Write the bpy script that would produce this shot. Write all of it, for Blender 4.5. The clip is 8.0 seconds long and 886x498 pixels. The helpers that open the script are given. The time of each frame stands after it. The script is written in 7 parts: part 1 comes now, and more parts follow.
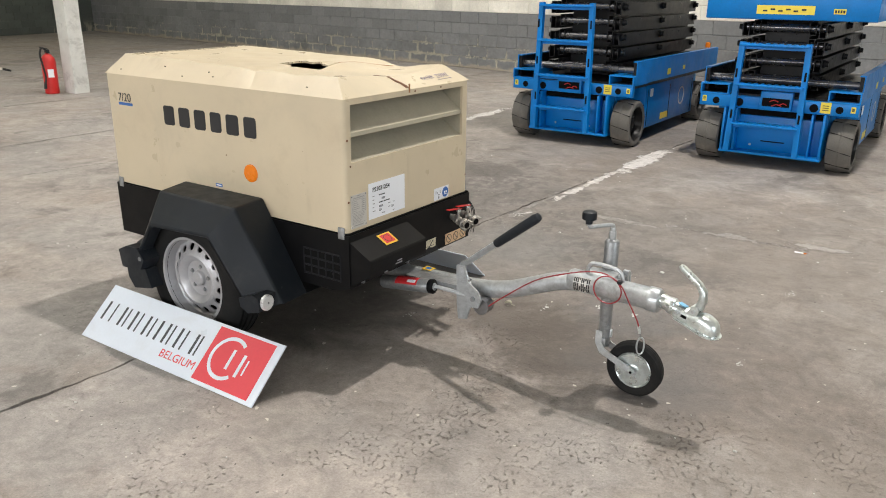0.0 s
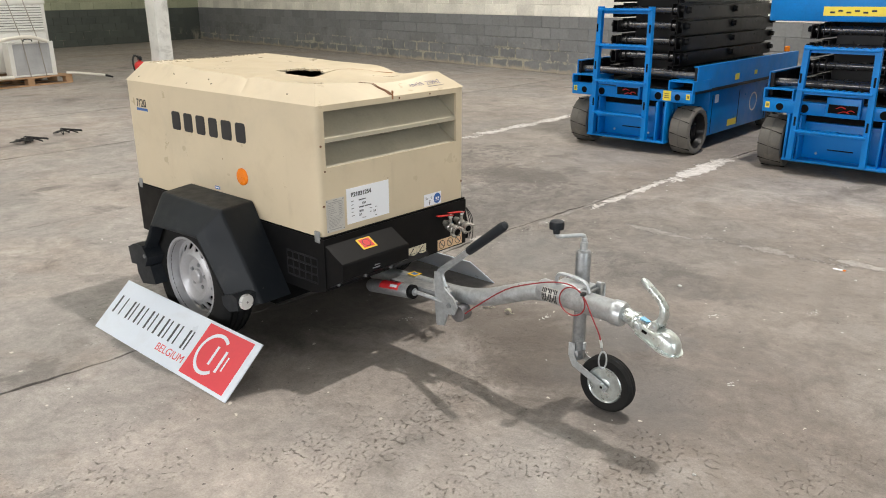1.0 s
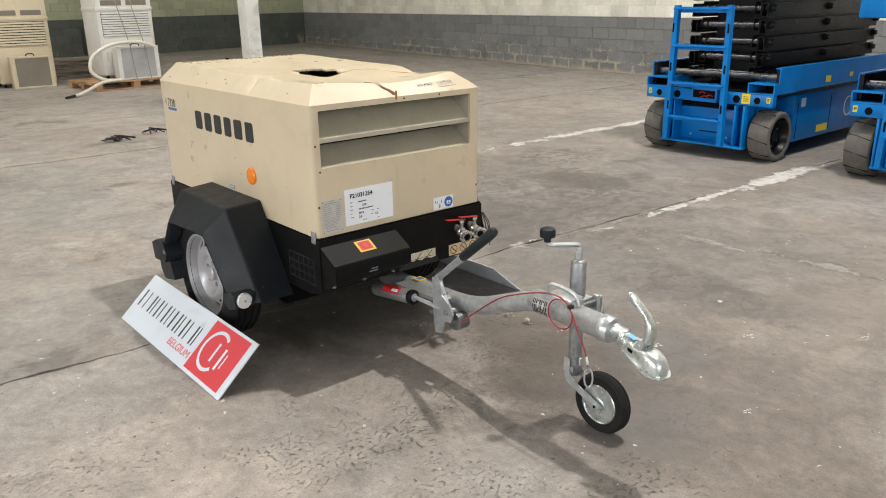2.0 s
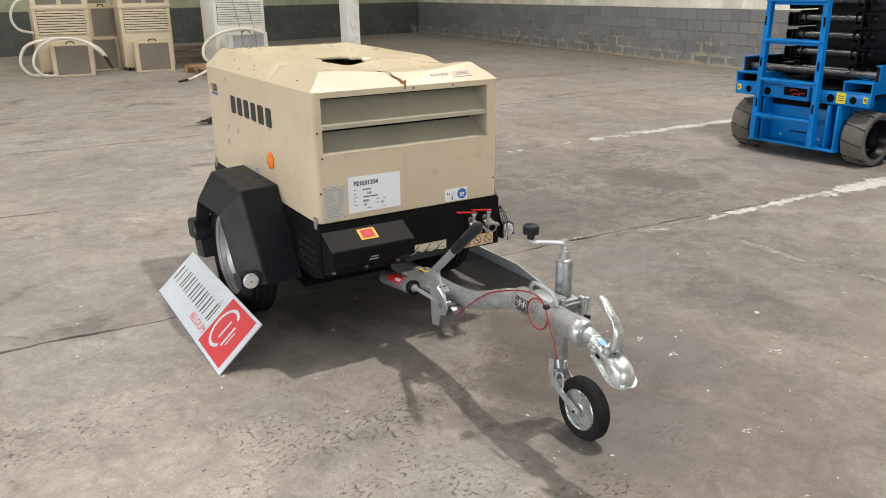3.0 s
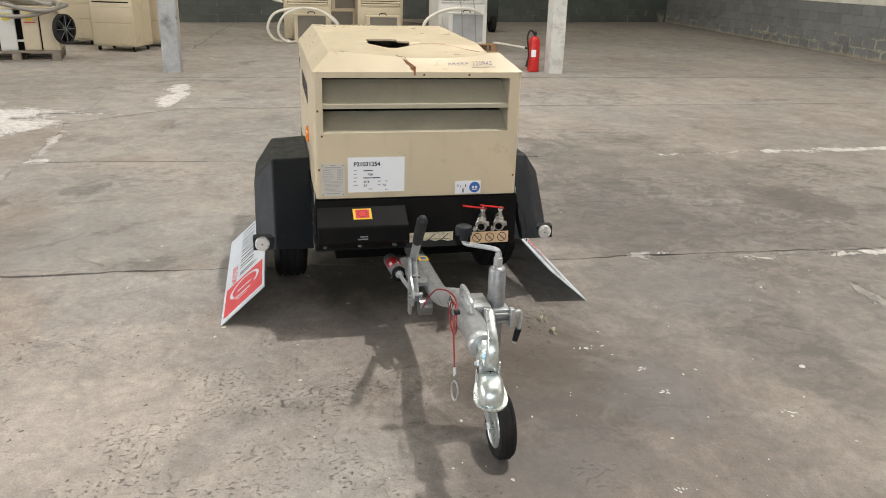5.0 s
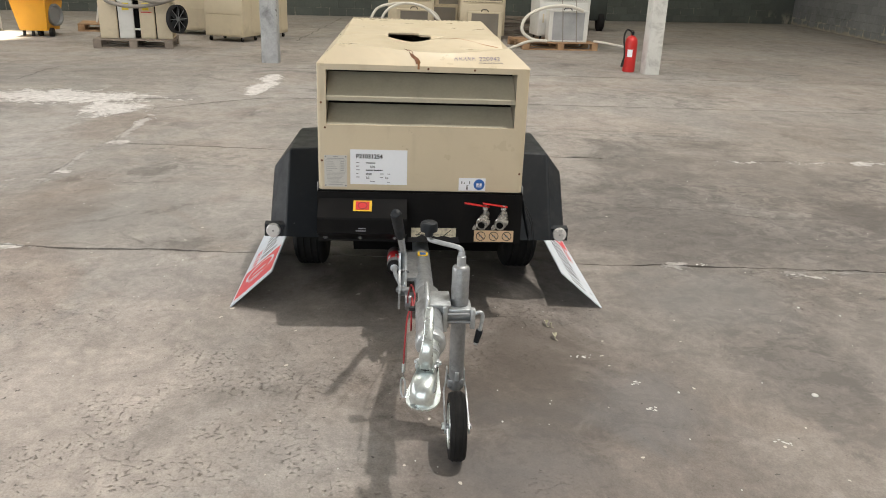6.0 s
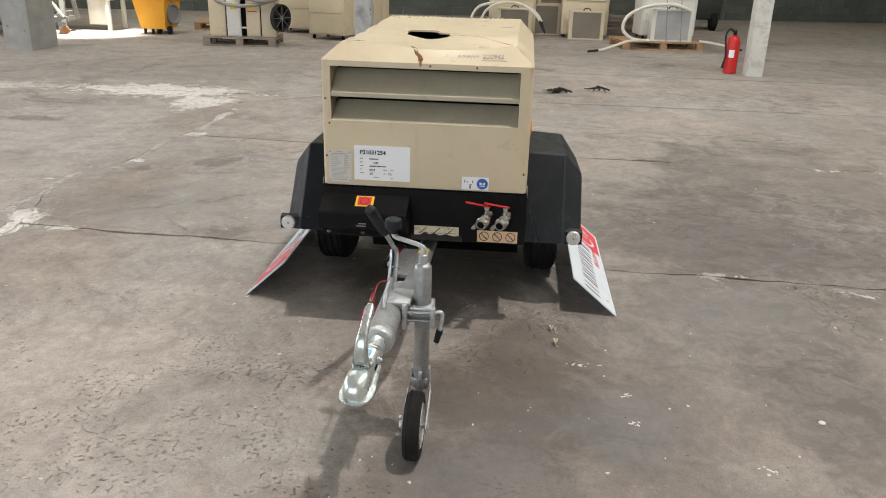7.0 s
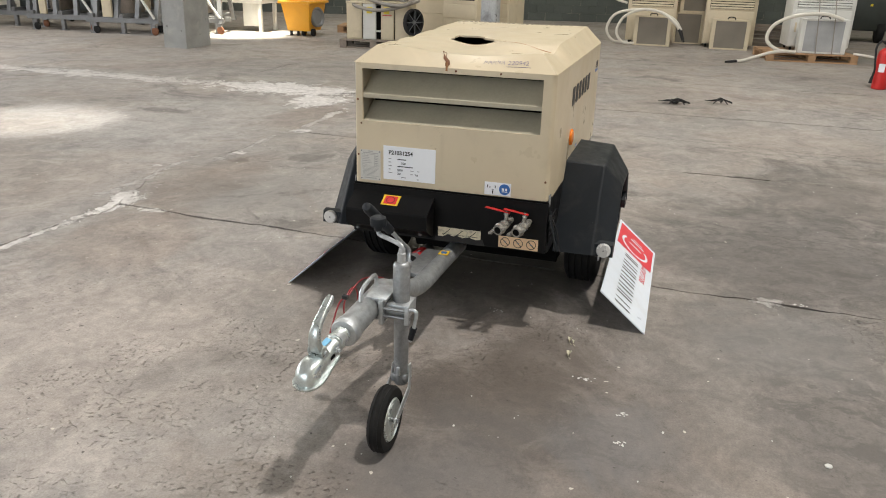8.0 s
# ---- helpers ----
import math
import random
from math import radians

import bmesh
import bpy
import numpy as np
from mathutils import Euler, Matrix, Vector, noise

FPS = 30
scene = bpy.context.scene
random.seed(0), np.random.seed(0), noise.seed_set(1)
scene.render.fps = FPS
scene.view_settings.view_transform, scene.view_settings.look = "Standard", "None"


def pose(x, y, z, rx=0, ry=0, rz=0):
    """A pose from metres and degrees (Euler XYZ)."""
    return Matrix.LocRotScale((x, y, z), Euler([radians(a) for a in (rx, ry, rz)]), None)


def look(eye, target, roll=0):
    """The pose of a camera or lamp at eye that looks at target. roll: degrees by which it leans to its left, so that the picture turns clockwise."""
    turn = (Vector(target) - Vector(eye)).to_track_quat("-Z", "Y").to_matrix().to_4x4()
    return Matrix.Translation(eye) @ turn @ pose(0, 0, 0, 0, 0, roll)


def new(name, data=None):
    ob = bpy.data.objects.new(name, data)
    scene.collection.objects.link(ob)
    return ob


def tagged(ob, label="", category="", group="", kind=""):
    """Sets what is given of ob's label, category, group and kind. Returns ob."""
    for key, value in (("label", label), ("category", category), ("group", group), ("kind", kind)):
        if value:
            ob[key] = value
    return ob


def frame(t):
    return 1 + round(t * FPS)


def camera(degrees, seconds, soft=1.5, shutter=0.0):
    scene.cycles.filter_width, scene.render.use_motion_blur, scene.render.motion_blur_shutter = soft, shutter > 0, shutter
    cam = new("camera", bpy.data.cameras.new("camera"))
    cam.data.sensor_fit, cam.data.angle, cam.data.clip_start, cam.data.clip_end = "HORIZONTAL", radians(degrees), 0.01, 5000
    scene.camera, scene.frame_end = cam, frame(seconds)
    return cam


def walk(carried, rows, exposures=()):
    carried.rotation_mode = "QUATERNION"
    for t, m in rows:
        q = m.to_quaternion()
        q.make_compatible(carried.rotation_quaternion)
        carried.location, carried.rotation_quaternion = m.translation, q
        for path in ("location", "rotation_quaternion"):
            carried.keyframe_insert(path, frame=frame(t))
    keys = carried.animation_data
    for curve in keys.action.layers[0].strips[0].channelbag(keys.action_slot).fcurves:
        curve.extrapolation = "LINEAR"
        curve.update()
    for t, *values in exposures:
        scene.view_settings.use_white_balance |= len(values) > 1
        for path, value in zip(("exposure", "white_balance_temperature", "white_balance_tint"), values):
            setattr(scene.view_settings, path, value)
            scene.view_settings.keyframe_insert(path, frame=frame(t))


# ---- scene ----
cam = camera(60.0, 8.0, soft=1.0)
PATH = [
    (0, (0.244, 0.237, 1.451), (-0.819, 1.805, 0.81), 0.7),
    (0.5, (0.417, 0.373, 1.461), (-0.749, 1.867, 0.824), 0.5),
    (1, (0.622, 0.526, 1.462), (-0.647, 1.938, 0.831), -0.2),
    (1.5, (0.721, 0.704, 1.449), (-0.645, 2.027, 0.83), -0.6),
    (3, (1.072, 1.244, 1.425), (-0.552, 2.223, 0.787), -0.7),
    (3.5, (1.121, 1.453, 1.423), (-0.571, 2.303, 0.779), 0.5),
    (4, (1.228, 1.676, 1.429), (-0.515, 2.398, 0.765), 1.4),
    (4.5, (1.325, 1.92, 1.439), (-0.472, 2.486, 0.766), 1.5),
    (6, (1.42, 2.594, 1.447), (-0.451, 2.724, 0.752), 2.2),
    (6.5, (1.419, 2.829, 1.438), (-0.454, 2.824, 0.737), 2.1),
    (7, (1.395, 3.047, 1.451), (-0.469, 2.885, 0.746), 1.6),
    (7.5, (1.378, 3.302, 1.461), (-0.459, 2.936, 0.761), 1.5),
    (8, (1.342, 3.547, 1.467), (-0.455, 3.019, 0.765), 1.6),
]
walk(cam, [(t, look(eye, target, roll)) for t, eye, target, roll in PATH],
     exposures=[(0, -0.02, 6350, 10), (1.5, 0.02, 6380, 10), (3, -0.02, 6400, 10), (4.5, -0.04, 6400, 10), (6, -0.12, 6380, 10), (8, -0.22, 6300, 10)])

# ---- light: a high-bay lamp, daylight from an assumed gate and window, added overhead fills ----
world = bpy.data.worlds.new("hall_air")
scene.world = world
world.use_nodes = True
world.node_tree.nodes["Background"].inputs["Color"].default_value = (0.75, 0.85, 1.0, 1)
world.node_tree.nodes["Background"].inputs["Strength"].default_value = 0.05


def lamp(name, at, target, power, size, size_y=None, color=(1, 1, 1), spread=180):
    data = bpy.data.lights.new(name, "AREA")
    data.energy, data.color, data.spread = power, color, radians(spread)
    if size_y is None:
        data.shape, data.size = "DISK", size
    else:
        data.shape, data.size, data.size_y = "RECTANGLE", size, size_y
    ob = new(name, data)
    ob.matrix_world = look(at, target)
    return ob


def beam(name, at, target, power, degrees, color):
    """A spot lamp standing in for sunlight through an unseen roof light, as a narrow cone."""
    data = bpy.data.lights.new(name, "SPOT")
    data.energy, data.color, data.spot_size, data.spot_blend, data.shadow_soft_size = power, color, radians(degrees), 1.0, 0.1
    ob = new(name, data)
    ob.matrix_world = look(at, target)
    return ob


HIGH_BAY = (-0.53, 5.72, 10.0)
lamp("lamp_main", HIGH_BAY, (-0.53, 5.72, 0), 860, 0.40, color=(1.0, 0.93, 0.84))
# overhead area lamps added as fill; no roof openings are built for them
lamp("roof_fill", (-9.0, 2.0, 10.3), (-9.0, 2.0, 0), 520, 3.0, 9.0, color=(1.0, 0.96, 0.88))
lamp("roof_fill", (-16.5, 2.0, 10.3), (-16.5, 2.0, 0), 280, 3.0, 12.0, color=(1.0, 0.93, 0.8))
lamp("roof_fill", (-12.5, -7.0, 10.3), (-12.5, -7.0, 0), 430, 4.0, 5.0, color=(1.0, 0.93, 0.8))
lamp("roof_fill", (-5.5, 9.0, 10.3), (-5.5, 9.0, 0), 400, 3.0, 5.0, color=(1.0, 0.96, 0.88))
lamp("daylight_gate", (9.5, -1.0, 3.0), (-1.5, 1.5, 0.6), 400, 7.0, 4.0, color=(0.89, 0.96, 1.0))
lamp("daylight_window", (-2.0, -10.6, 3.6), (-2.0, 2.0, 0.6), 1040, 14.0, 2.2, color=(0.98, 0.98, 0.985))
# added spots that make the two sunlit patches on the floor
beam("sun_patch_spot", (-4.15, -2.1, 10.3), (-4.3, -2.1, 0), 9000, 10.8, (1.0, 0.97, 0.9))
beam("sun_patch_spot", (-12.5, -5.3, 10.3), (-12.8, -5.0, 0), 56000, 15.3, (1.0, 0.92, 0.72))

# ---- materials ----
class Graph:
    """A short hand for a material's node tree."""

    def __init__(self, name):
        self.mat = bpy.data.materials.new(name)
        self.mat.use_nodes = True
        self.tree = self.mat.node_tree
        self.bsdf = self.tree.nodes["Principled BSDF"]
        self.coord = self.tree.nodes.new("ShaderNodeTexCoord").outputs["Object"]

    def put(self, socket, value):
        if isinstance(value, bpy.types.NodeSocket):
            self.tree.links.new(value, socket)
        elif isinstance(value, tuple) and len(value) == 3 and socket.type == "RGBA":
            socket.default_value = (*value, 1)
        else:
            socket.default_value = value

    def math(self, op, a, b=0.0, clamp=False):
        n = self.tree.nodes.new("ShaderNodeMath")
        n.operation, n.use_clamp = op, clamp
        self.put(n.inputs[0], a), self.put(n.inputs[1], b)
        return n.outputs[0]

    def noise(self, scale, detail=4.0, rough=0.55, vec=None, warp=0.0):
        n = self.tree.nodes.new("ShaderNodeTexNoise")
        self.put(n.inputs["Vector"], vec if vec is not None else self.coord)
        n.inputs["Scale"].default_value, n.inputs["Detail"].default_value = scale, detail
        n.inputs["Roughness"].default_value, n.inputs["Distortion"].default_value = rough, warp
        return n.outputs["Fac"]

    def stretch(self, x, y, z):
        n = self.tree.nodes.new("ShaderNodeMapping")
        self.put(n.inputs["Vector"], self.coord)
        n.inputs["Scale"].default_value = (x, y, z)
        return n.outputs["Vector"]

    def step(self, value, low, high):
        n = self.tree.nodes.new("ShaderNodeMapRange")
        n.interpolation_type = "SMOOTHSTEP"
        self.put(n.inputs["Value"], value)
        n.inputs["From Min"].default_value, n.inputs["From Max"].default_value = low, high
        return n.outputs["Result"]

    def span(self, value, low, high):
        n = self.tree.nodes.new("ShaderNodeMapRange")
        self.put(n.inputs["Value"], value)
        n.inputs["From Min"].default_value, n.inputs["From Max"].default_value = 0.25, 0.75
        n.inputs["To Min"].default_value, n.inputs["To Max"].default_value = low, high
        return n.outputs["Result"]

    def mix(self, fac, a, b, kind="MIX"):
        n = self.tree.nodes.new("ShaderNodeMix")
        n.data_type, n.blend_type = "RGBA", kind
        self.put(n.inputs[0], fac), self.put(n.inputs[6], a), self.put(n.inputs[7], b)
        return n.outputs[2]

    def tone(self, color, value):
        n = self.tree.nodes.new("ShaderNodeHueSaturation")
        self.put(n.inputs["Color"], color), self.put(n.inputs["Value"], value)
        return n.outputs["Color"]

    def axis(self, i):
        n = self.tree.nodes.new("ShaderNodeSeparateXYZ")
        self.put(n.inputs[0], self.coord)
        return n.outputs[i]

    def random(self):
        return self.tree.nodes.new("ShaderNodeObjectInfo").outputs["Random"]

    def island(self):
        return self.tree.nodes.new("ShaderNodeNewGeometry").outputs["Random Per Island"]

    def bump(self, height, strength, distance):
        n = self.tree.nodes.new("ShaderNodeBump")
        self.put(n.inputs["Height"], height)
        n.inputs["Strength"].default_value, n.inputs["Distance"].default_value = strength, distance
        self.put(self.bsdf.inputs["Normal"], n.outputs["Normal"])

    def done(self, color, rough, metal=0.0):
        self.put(self.bsdf.inputs["Base Color"], color)
        self.put(self.bsdf.inputs["Roughness"], rough)
        self.put(self.bsdf.inputs["Metallic"], metal)
        return self.mat


def surface(name, color, rough=0.5, metal=0.0, var=0.12, big=3.0, fine=90.0, bump=0.12, depth=0.0006,
            dirt=None, dirt_amount=0.3, dirt_scale=5.0, chips=None, chip_scale=30.0, chip_level=0.72, pieces=0.0, gloss=0.5):
    """Paint, plastic, metal or wood: two scales of tone, dirt in patches, small chips, fine relief."""
    g = Graph(name)
    col = g.tone(color, g.span(g.noise(big, 5), 1 - var, 1 + var))
    col = g.tone(col, g.span(g.noise(fine, 3), 1 - var * 0.5, 1 + var * 0.5))
    if pieces:
        col = g.tone(col, g.math("MULTIPLY_ADD", g.random(), pieces))
        col.node.inputs["Value"].links[0].from_node.inputs[2].default_value = 1 - pieces / 2
    if dirt:
        m = g.step(g.noise(dirt_scale, 8, 0.68, warp=0.4), 0.48, 0.78)
        col = g.mix(g.math("MULTIPLY", m, dirt_amount), col, dirt)
    if chips:
        m = g.step(g.noise(chip_scale, 5, 0.6), chip_level, chip_level + 0.02)
        col = g.mix(m, col, chips)
    g.bump(g.noise(fine, 4, 0.6), bump, depth)
    r = g.span(g.noise(big * 4, 5), max(0.02, rough - 0.1), min(1.0, rough + 0.1))
    g.bsdf.inputs["Specular IOR Level"].default_value = gloss
    return g.done(col, r, metal)


def concrete():
    """Worn grey-brown warehouse floor: smooth trowelled slabs with grime, pits, cracks and crumbled white filler."""
    g = Graph("worn_concrete")
    x, y = g.axis(0), g.axis(1)
    edge = g.math("ADD", g.math("MULTIPLY", g.noise(4.5, 9, 0.75, warp=0.8), 0.72), g.math("MULTIPLY", g.noise(24, 7, 0.75, warp=0.5), 0.28))
    wide = g.noise(1.3, 8, 0.7, warp=0.8)
    waver = g.noise(1.9, 6, 0.6)

    def blot(cx, cy, hx, hy, rough, texture):
        dx = g.math("DIVIDE", g.math("SUBTRACT", x, cx), hx)
        dy = g.math("DIVIDE", g.math("SUBTRACT", y, cy), hy)
        far = g.math("SQRT", g.math("ADD", g.math("MULTIPLY", dx, dx), g.math("MULTIPLY", dy, dy)))
        return g.math("SUBTRACT", 1.0 + rough / 2, g.math("ADD", far, g.math("MULTIPLY", texture, rough)))

    def crack(px, py, qx, qy, width, sway):
        length = math.hypot(qx - px, qy - py)
        ux, uy = (qx - px) / length, (qy - py) / length
        dx, dy = g.math("SUBTRACT", x, px), g.math("SUBTRACT", y, py)
        along = g.math("ADD", g.math("MULTIPLY", dx, ux), g.math("MULTIPLY", dy, uy))
        off = g.math("SUBTRACT", g.math("MULTIPLY", dy, ux), g.math("MULTIPLY", dx, uy))
        off = g.math("ABSOLUTE", g.math("ADD", off, g.math("MULTIPLY", g.math("SUBTRACT", waver, 0.5), sway)))
        line = g.math("SUBTRACT", 1.0, g.step(g.math("ADD", off, g.math("MULTIPLY", edge, width)), width * 0.7, width * 1.3))
        ends = g.math("MULTIPLY", g.step(along, 0.0, 0.15), g.math("SUBTRACT", 1.0, g.step(along, length - 0.3, length)))
        return g.math("MULTIPLY", line, ends)

    col = g.mix(g.step(g.noise(0.33, 5, 0.55, warp=0.5), 0.36, 0.64), (0.272, 0.240, 0.214), (0.350, 0.314, 0.284))
    col = g.mix(g.math("MULTIPLY", g.step(g.noise(0.62, 5, 0.55, warp=0.9), 0.42, 0.60), 0.6), col, (0.286, 0.272, 0.260))
    col = g.mix(g.math("MULTIPLY", g.step(g.noise(1.0, 6, 0.62, warp=1.2), 0.54, 0.68), 0.40), col, (0.228, 0.180, 0.146))
    rubbed = g.math("MULTIPLY", g.step(g.noise(1.5, 8, 0.70, vec=g.stretch(1.05, 0.92, 1), warp=1.0), 0.53, 0.64), g.step(g.noise(0.55, 4, 0.6), 0.44, 0.58))
    col = g.mix(g.math("MULTIPLY", rubbed, 0.7), col, (0.130, 0.118, 0.109))
    col = g.mix(g.math("MULTIPLY", g.step(g.noise(2.1, 7, 0.68, warp=0.8), 0.55, 0.70), 0.32), col, (0.45, 0.425, 0.395))
    # broad brown grime, darker and paler fields, and a few oil marks
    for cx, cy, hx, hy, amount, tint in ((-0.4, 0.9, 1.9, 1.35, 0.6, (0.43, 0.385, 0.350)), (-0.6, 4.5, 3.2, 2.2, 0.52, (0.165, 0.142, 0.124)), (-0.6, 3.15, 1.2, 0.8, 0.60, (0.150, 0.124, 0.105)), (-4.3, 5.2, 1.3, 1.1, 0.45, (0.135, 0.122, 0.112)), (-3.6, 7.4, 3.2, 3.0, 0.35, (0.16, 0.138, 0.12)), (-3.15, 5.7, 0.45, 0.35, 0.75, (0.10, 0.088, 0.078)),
                                         # (-2.35, 2.78) is oil, darkened further as painted shade under the compressor
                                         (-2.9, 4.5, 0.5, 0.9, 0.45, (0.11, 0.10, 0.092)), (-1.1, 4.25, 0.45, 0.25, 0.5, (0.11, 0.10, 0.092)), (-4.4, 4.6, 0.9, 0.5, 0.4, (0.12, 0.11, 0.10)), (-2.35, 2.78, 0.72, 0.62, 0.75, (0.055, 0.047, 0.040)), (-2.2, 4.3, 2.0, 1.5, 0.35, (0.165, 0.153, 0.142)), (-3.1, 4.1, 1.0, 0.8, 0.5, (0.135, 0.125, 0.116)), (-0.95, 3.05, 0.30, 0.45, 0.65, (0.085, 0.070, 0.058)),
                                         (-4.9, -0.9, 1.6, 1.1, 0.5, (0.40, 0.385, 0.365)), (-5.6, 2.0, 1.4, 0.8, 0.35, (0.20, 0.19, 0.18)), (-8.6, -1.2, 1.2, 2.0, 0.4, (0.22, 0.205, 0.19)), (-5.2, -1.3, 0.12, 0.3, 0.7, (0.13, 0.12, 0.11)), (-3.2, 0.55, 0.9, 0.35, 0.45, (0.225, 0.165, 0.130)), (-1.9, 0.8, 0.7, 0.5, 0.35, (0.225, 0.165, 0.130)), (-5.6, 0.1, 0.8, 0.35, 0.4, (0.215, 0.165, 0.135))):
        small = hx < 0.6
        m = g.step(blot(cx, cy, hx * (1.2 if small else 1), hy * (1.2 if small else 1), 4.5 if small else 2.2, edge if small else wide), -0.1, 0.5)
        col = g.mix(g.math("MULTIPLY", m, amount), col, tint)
    col = g.tone(col, g.span(g.noise(5.0, 7, 0.66, warp=0.9), 0.70, 1.26))
    col = g.tone(col, g.span(g.noise(26, 6, 0.70), 0.78, 1.20))
    col = g.tone(col, g.span(g.noise(130, 3, 0.6), 0.82, 1.17))
    # pits in clusters, worst where the trolley wheels turn
    patchy = g.step(g.noise(1.6, 5, 0.62, warp=0.5), 0.44, 0.58)
    front = g.step(blot(-0.7, 1.9, 2.2, 1.7, 1.4, wide), 0.0, 0.6)
    zone = g.math("MAXIMUM", g.math("MULTIPLY", front, patchy), g.math("MULTIPLY", g.step(g.noise(0.8, 5, 0.6), 0.54, 0.64), 0.85))
    holes = g.step(g.noise(60, 5, 0.62, vec=g.stretch(1.2, 0.85, 1), warp=0.2), 0.57, 0.65)
    pit = g.math("MULTIPLY", holes, g.math("MULTIPLY", zone, g.step(g.noise(5, 4, 0.6), 0.40, 0.56)))
    tiny = g.math("MULTIPLY", g.step(g.noise(85, 4, 0.62, vec=g.stretch(1.3, 0.8, 1)), 0.645, 0.69), g.step(g.noise(1.2, 5, 0.6), 0.38, 0.55))
    pit = g.math("MAXIMUM", pit, g.math("MULTIPLY", tiny, 0.8))
    col = g.mix(g.math("MULTIPLY", pit, 0.60), col, (0.125, 0.096, 0.077))
    chips = g.math("MULTIPLY", g.step(g.noise(13, 8, 0.78, vec=g.stretch(1.1, 0.92, 1)), 0.54, 0.68), g.math("MAXIMUM", g.step(g.noise(0.75, 4), 0.52, 0.6), g.math("MULTIPLY", g.step(blot(-1.6, 4.6, 2.2, 1.6, 1.6, wide), 0.0, 0.6), g.step(g.noise(1.7, 4, 0.6), 0.47, 0.56))))
    col = g.mix(g.math("MULTIPLY", chips, 0.50), col, (0.125, 0.108, 0.094))
    # tyre scuffs drawn across, and dull blue-grey and dark brown patches
    marks = g.step(g.noise(7.5, 7, 0.72, vec=g.stretch(1.25, 0.9, 1), warp=0.6), 0.48, 0.59)
    for cx, cy, hx, hy, amount in ((-1.15, 4.25, 0.75, 0.35, 0.75), (-3.25, 3.95, 0.35, 0.7, 0.75), (-4.75, 4.3, 0.15, 0.55, 0.8), (-3.7, 4.8, 0.5, 0.9, 0.6), (-5.4, 5.0, 0.6, 1.4, 0.5), (-2.75, 5.0, 0.4, 0.6, 0.5), (-2.8, 4.7, 1.9, 1.5, 0.65), (-3.9, 6.4, 0.5, 0.8, 0.7), (-4.3, 1.2, 0.4, 0.7, 0.4), (-8.0, 5.8, 0.5, 1.6, 0.5)):
        m = g.math("MULTIPLY", g.step(blot(cx, cy, hx, hy, 1.8, wide), 0.0, 0.6), marks)
        col = g.mix(g.math("MULTIPLY", m, amount), col, (0.105, 0.096, 0.088))
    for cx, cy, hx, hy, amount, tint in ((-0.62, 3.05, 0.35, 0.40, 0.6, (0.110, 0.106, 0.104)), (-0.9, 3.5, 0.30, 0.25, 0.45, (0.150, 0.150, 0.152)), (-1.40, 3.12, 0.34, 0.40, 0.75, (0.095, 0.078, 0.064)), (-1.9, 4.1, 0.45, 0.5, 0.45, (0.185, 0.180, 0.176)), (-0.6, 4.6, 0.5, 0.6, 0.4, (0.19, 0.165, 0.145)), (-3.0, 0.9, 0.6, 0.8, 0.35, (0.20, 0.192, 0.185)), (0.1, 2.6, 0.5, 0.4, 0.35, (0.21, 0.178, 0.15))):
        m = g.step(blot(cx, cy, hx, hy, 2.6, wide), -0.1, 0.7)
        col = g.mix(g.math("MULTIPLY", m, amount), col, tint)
    speck = g.step(g.noise(24, 2, 0.4), 0.755, 0.775)
    col = g.mix(g.math("MULTIPLY", speck, 0.75), col, (0.66, 0.62, 0.54))
    fleck = g.step(g.noise(37, 3, 0.5, vec=g.stretch(1.1, 0.95, 1.0)), 0.70, 0.72)
    col = g.mix(g.math("MULTIPLY", fleck, 0.75), col, (0.06, 0.052, 0.046))
    # crumbled white filler and lime along some joints
    rubble = g.step(g.noise(13, 8, 0.78), 0.40, 0.52)
    filler = None
    for cx, cy, hx, hy, strong in ((-2.11, 6.95, 0.10, 0.70, 0.95), (-2.14, 6.0, 0.035, 0.8, 0.8), (-2.20, 5.1, 0.025, 0.5, 0.2), (-4.67, 7.9, 0.07, 1.6, 0.9), (-6.95, -0.9, 0.42, 0.95, 0.95), (-6.92, -3.6, 0.20, 2.4, 0.62),
                                   (-6.35, -0.20, 0.42, 0.30, 0.9), (-5.75, 0.28, 0.24, 0.05, 0.65), (-1.75, 0.27, 0.75, 0.035, 0.8), (-2.42, 0.32, 0.20, 0.07, 0.95), (-2.62, 0.22, 0.10, 0.05, 0.8), (-3.35, 0.05, 0.35, 0.035, 0.45), (-4.2, 0.25, 0.45, 0.035, 0.4), (-2.95, 0.09, 0.30, 0.035, 0.45), (-5.3, 0.30, 0.35, 0.035, 0.4), (-4.86, 0.36, 0.10, 0.10, 0.8),
                                   (-2.42, 0.66, 0.035, 0.13, 0.8), (-7.75, 0.98, 0.45, 0.14, 0.95), (-8.65, 1.0, 0.50, 0.13, 0.95), (-8.2, 1.06, 0.3, 0.10, 0.9), (-2.27, 4.05, 0.04, 0.09, 0.45), (-1.55, 4.99, 0.30, 0.04, 0.22), (-0.85, 5.05, 0.40, 0.05, 0.28), (-0.35, 5.14, 0.20, 0.04, 0.3), (-3.35, -0.05, 0.02, 0.05, 0.8), (-3.92, 0.27, 0.03, 0.07, 0.8)):
        m = g.math("MULTIPLY", g.step(blot(cx, cy, hx, hy, 9.0 if min(hx, hy) < 0.08 or hy > 2 else 5.0, edge), 0.0, 0.22), g.math("MULTIPLY_ADD", rubble, 0.4))
        m.node.inputs[1].links[0].from_node.inputs[2].default_value = 0.6
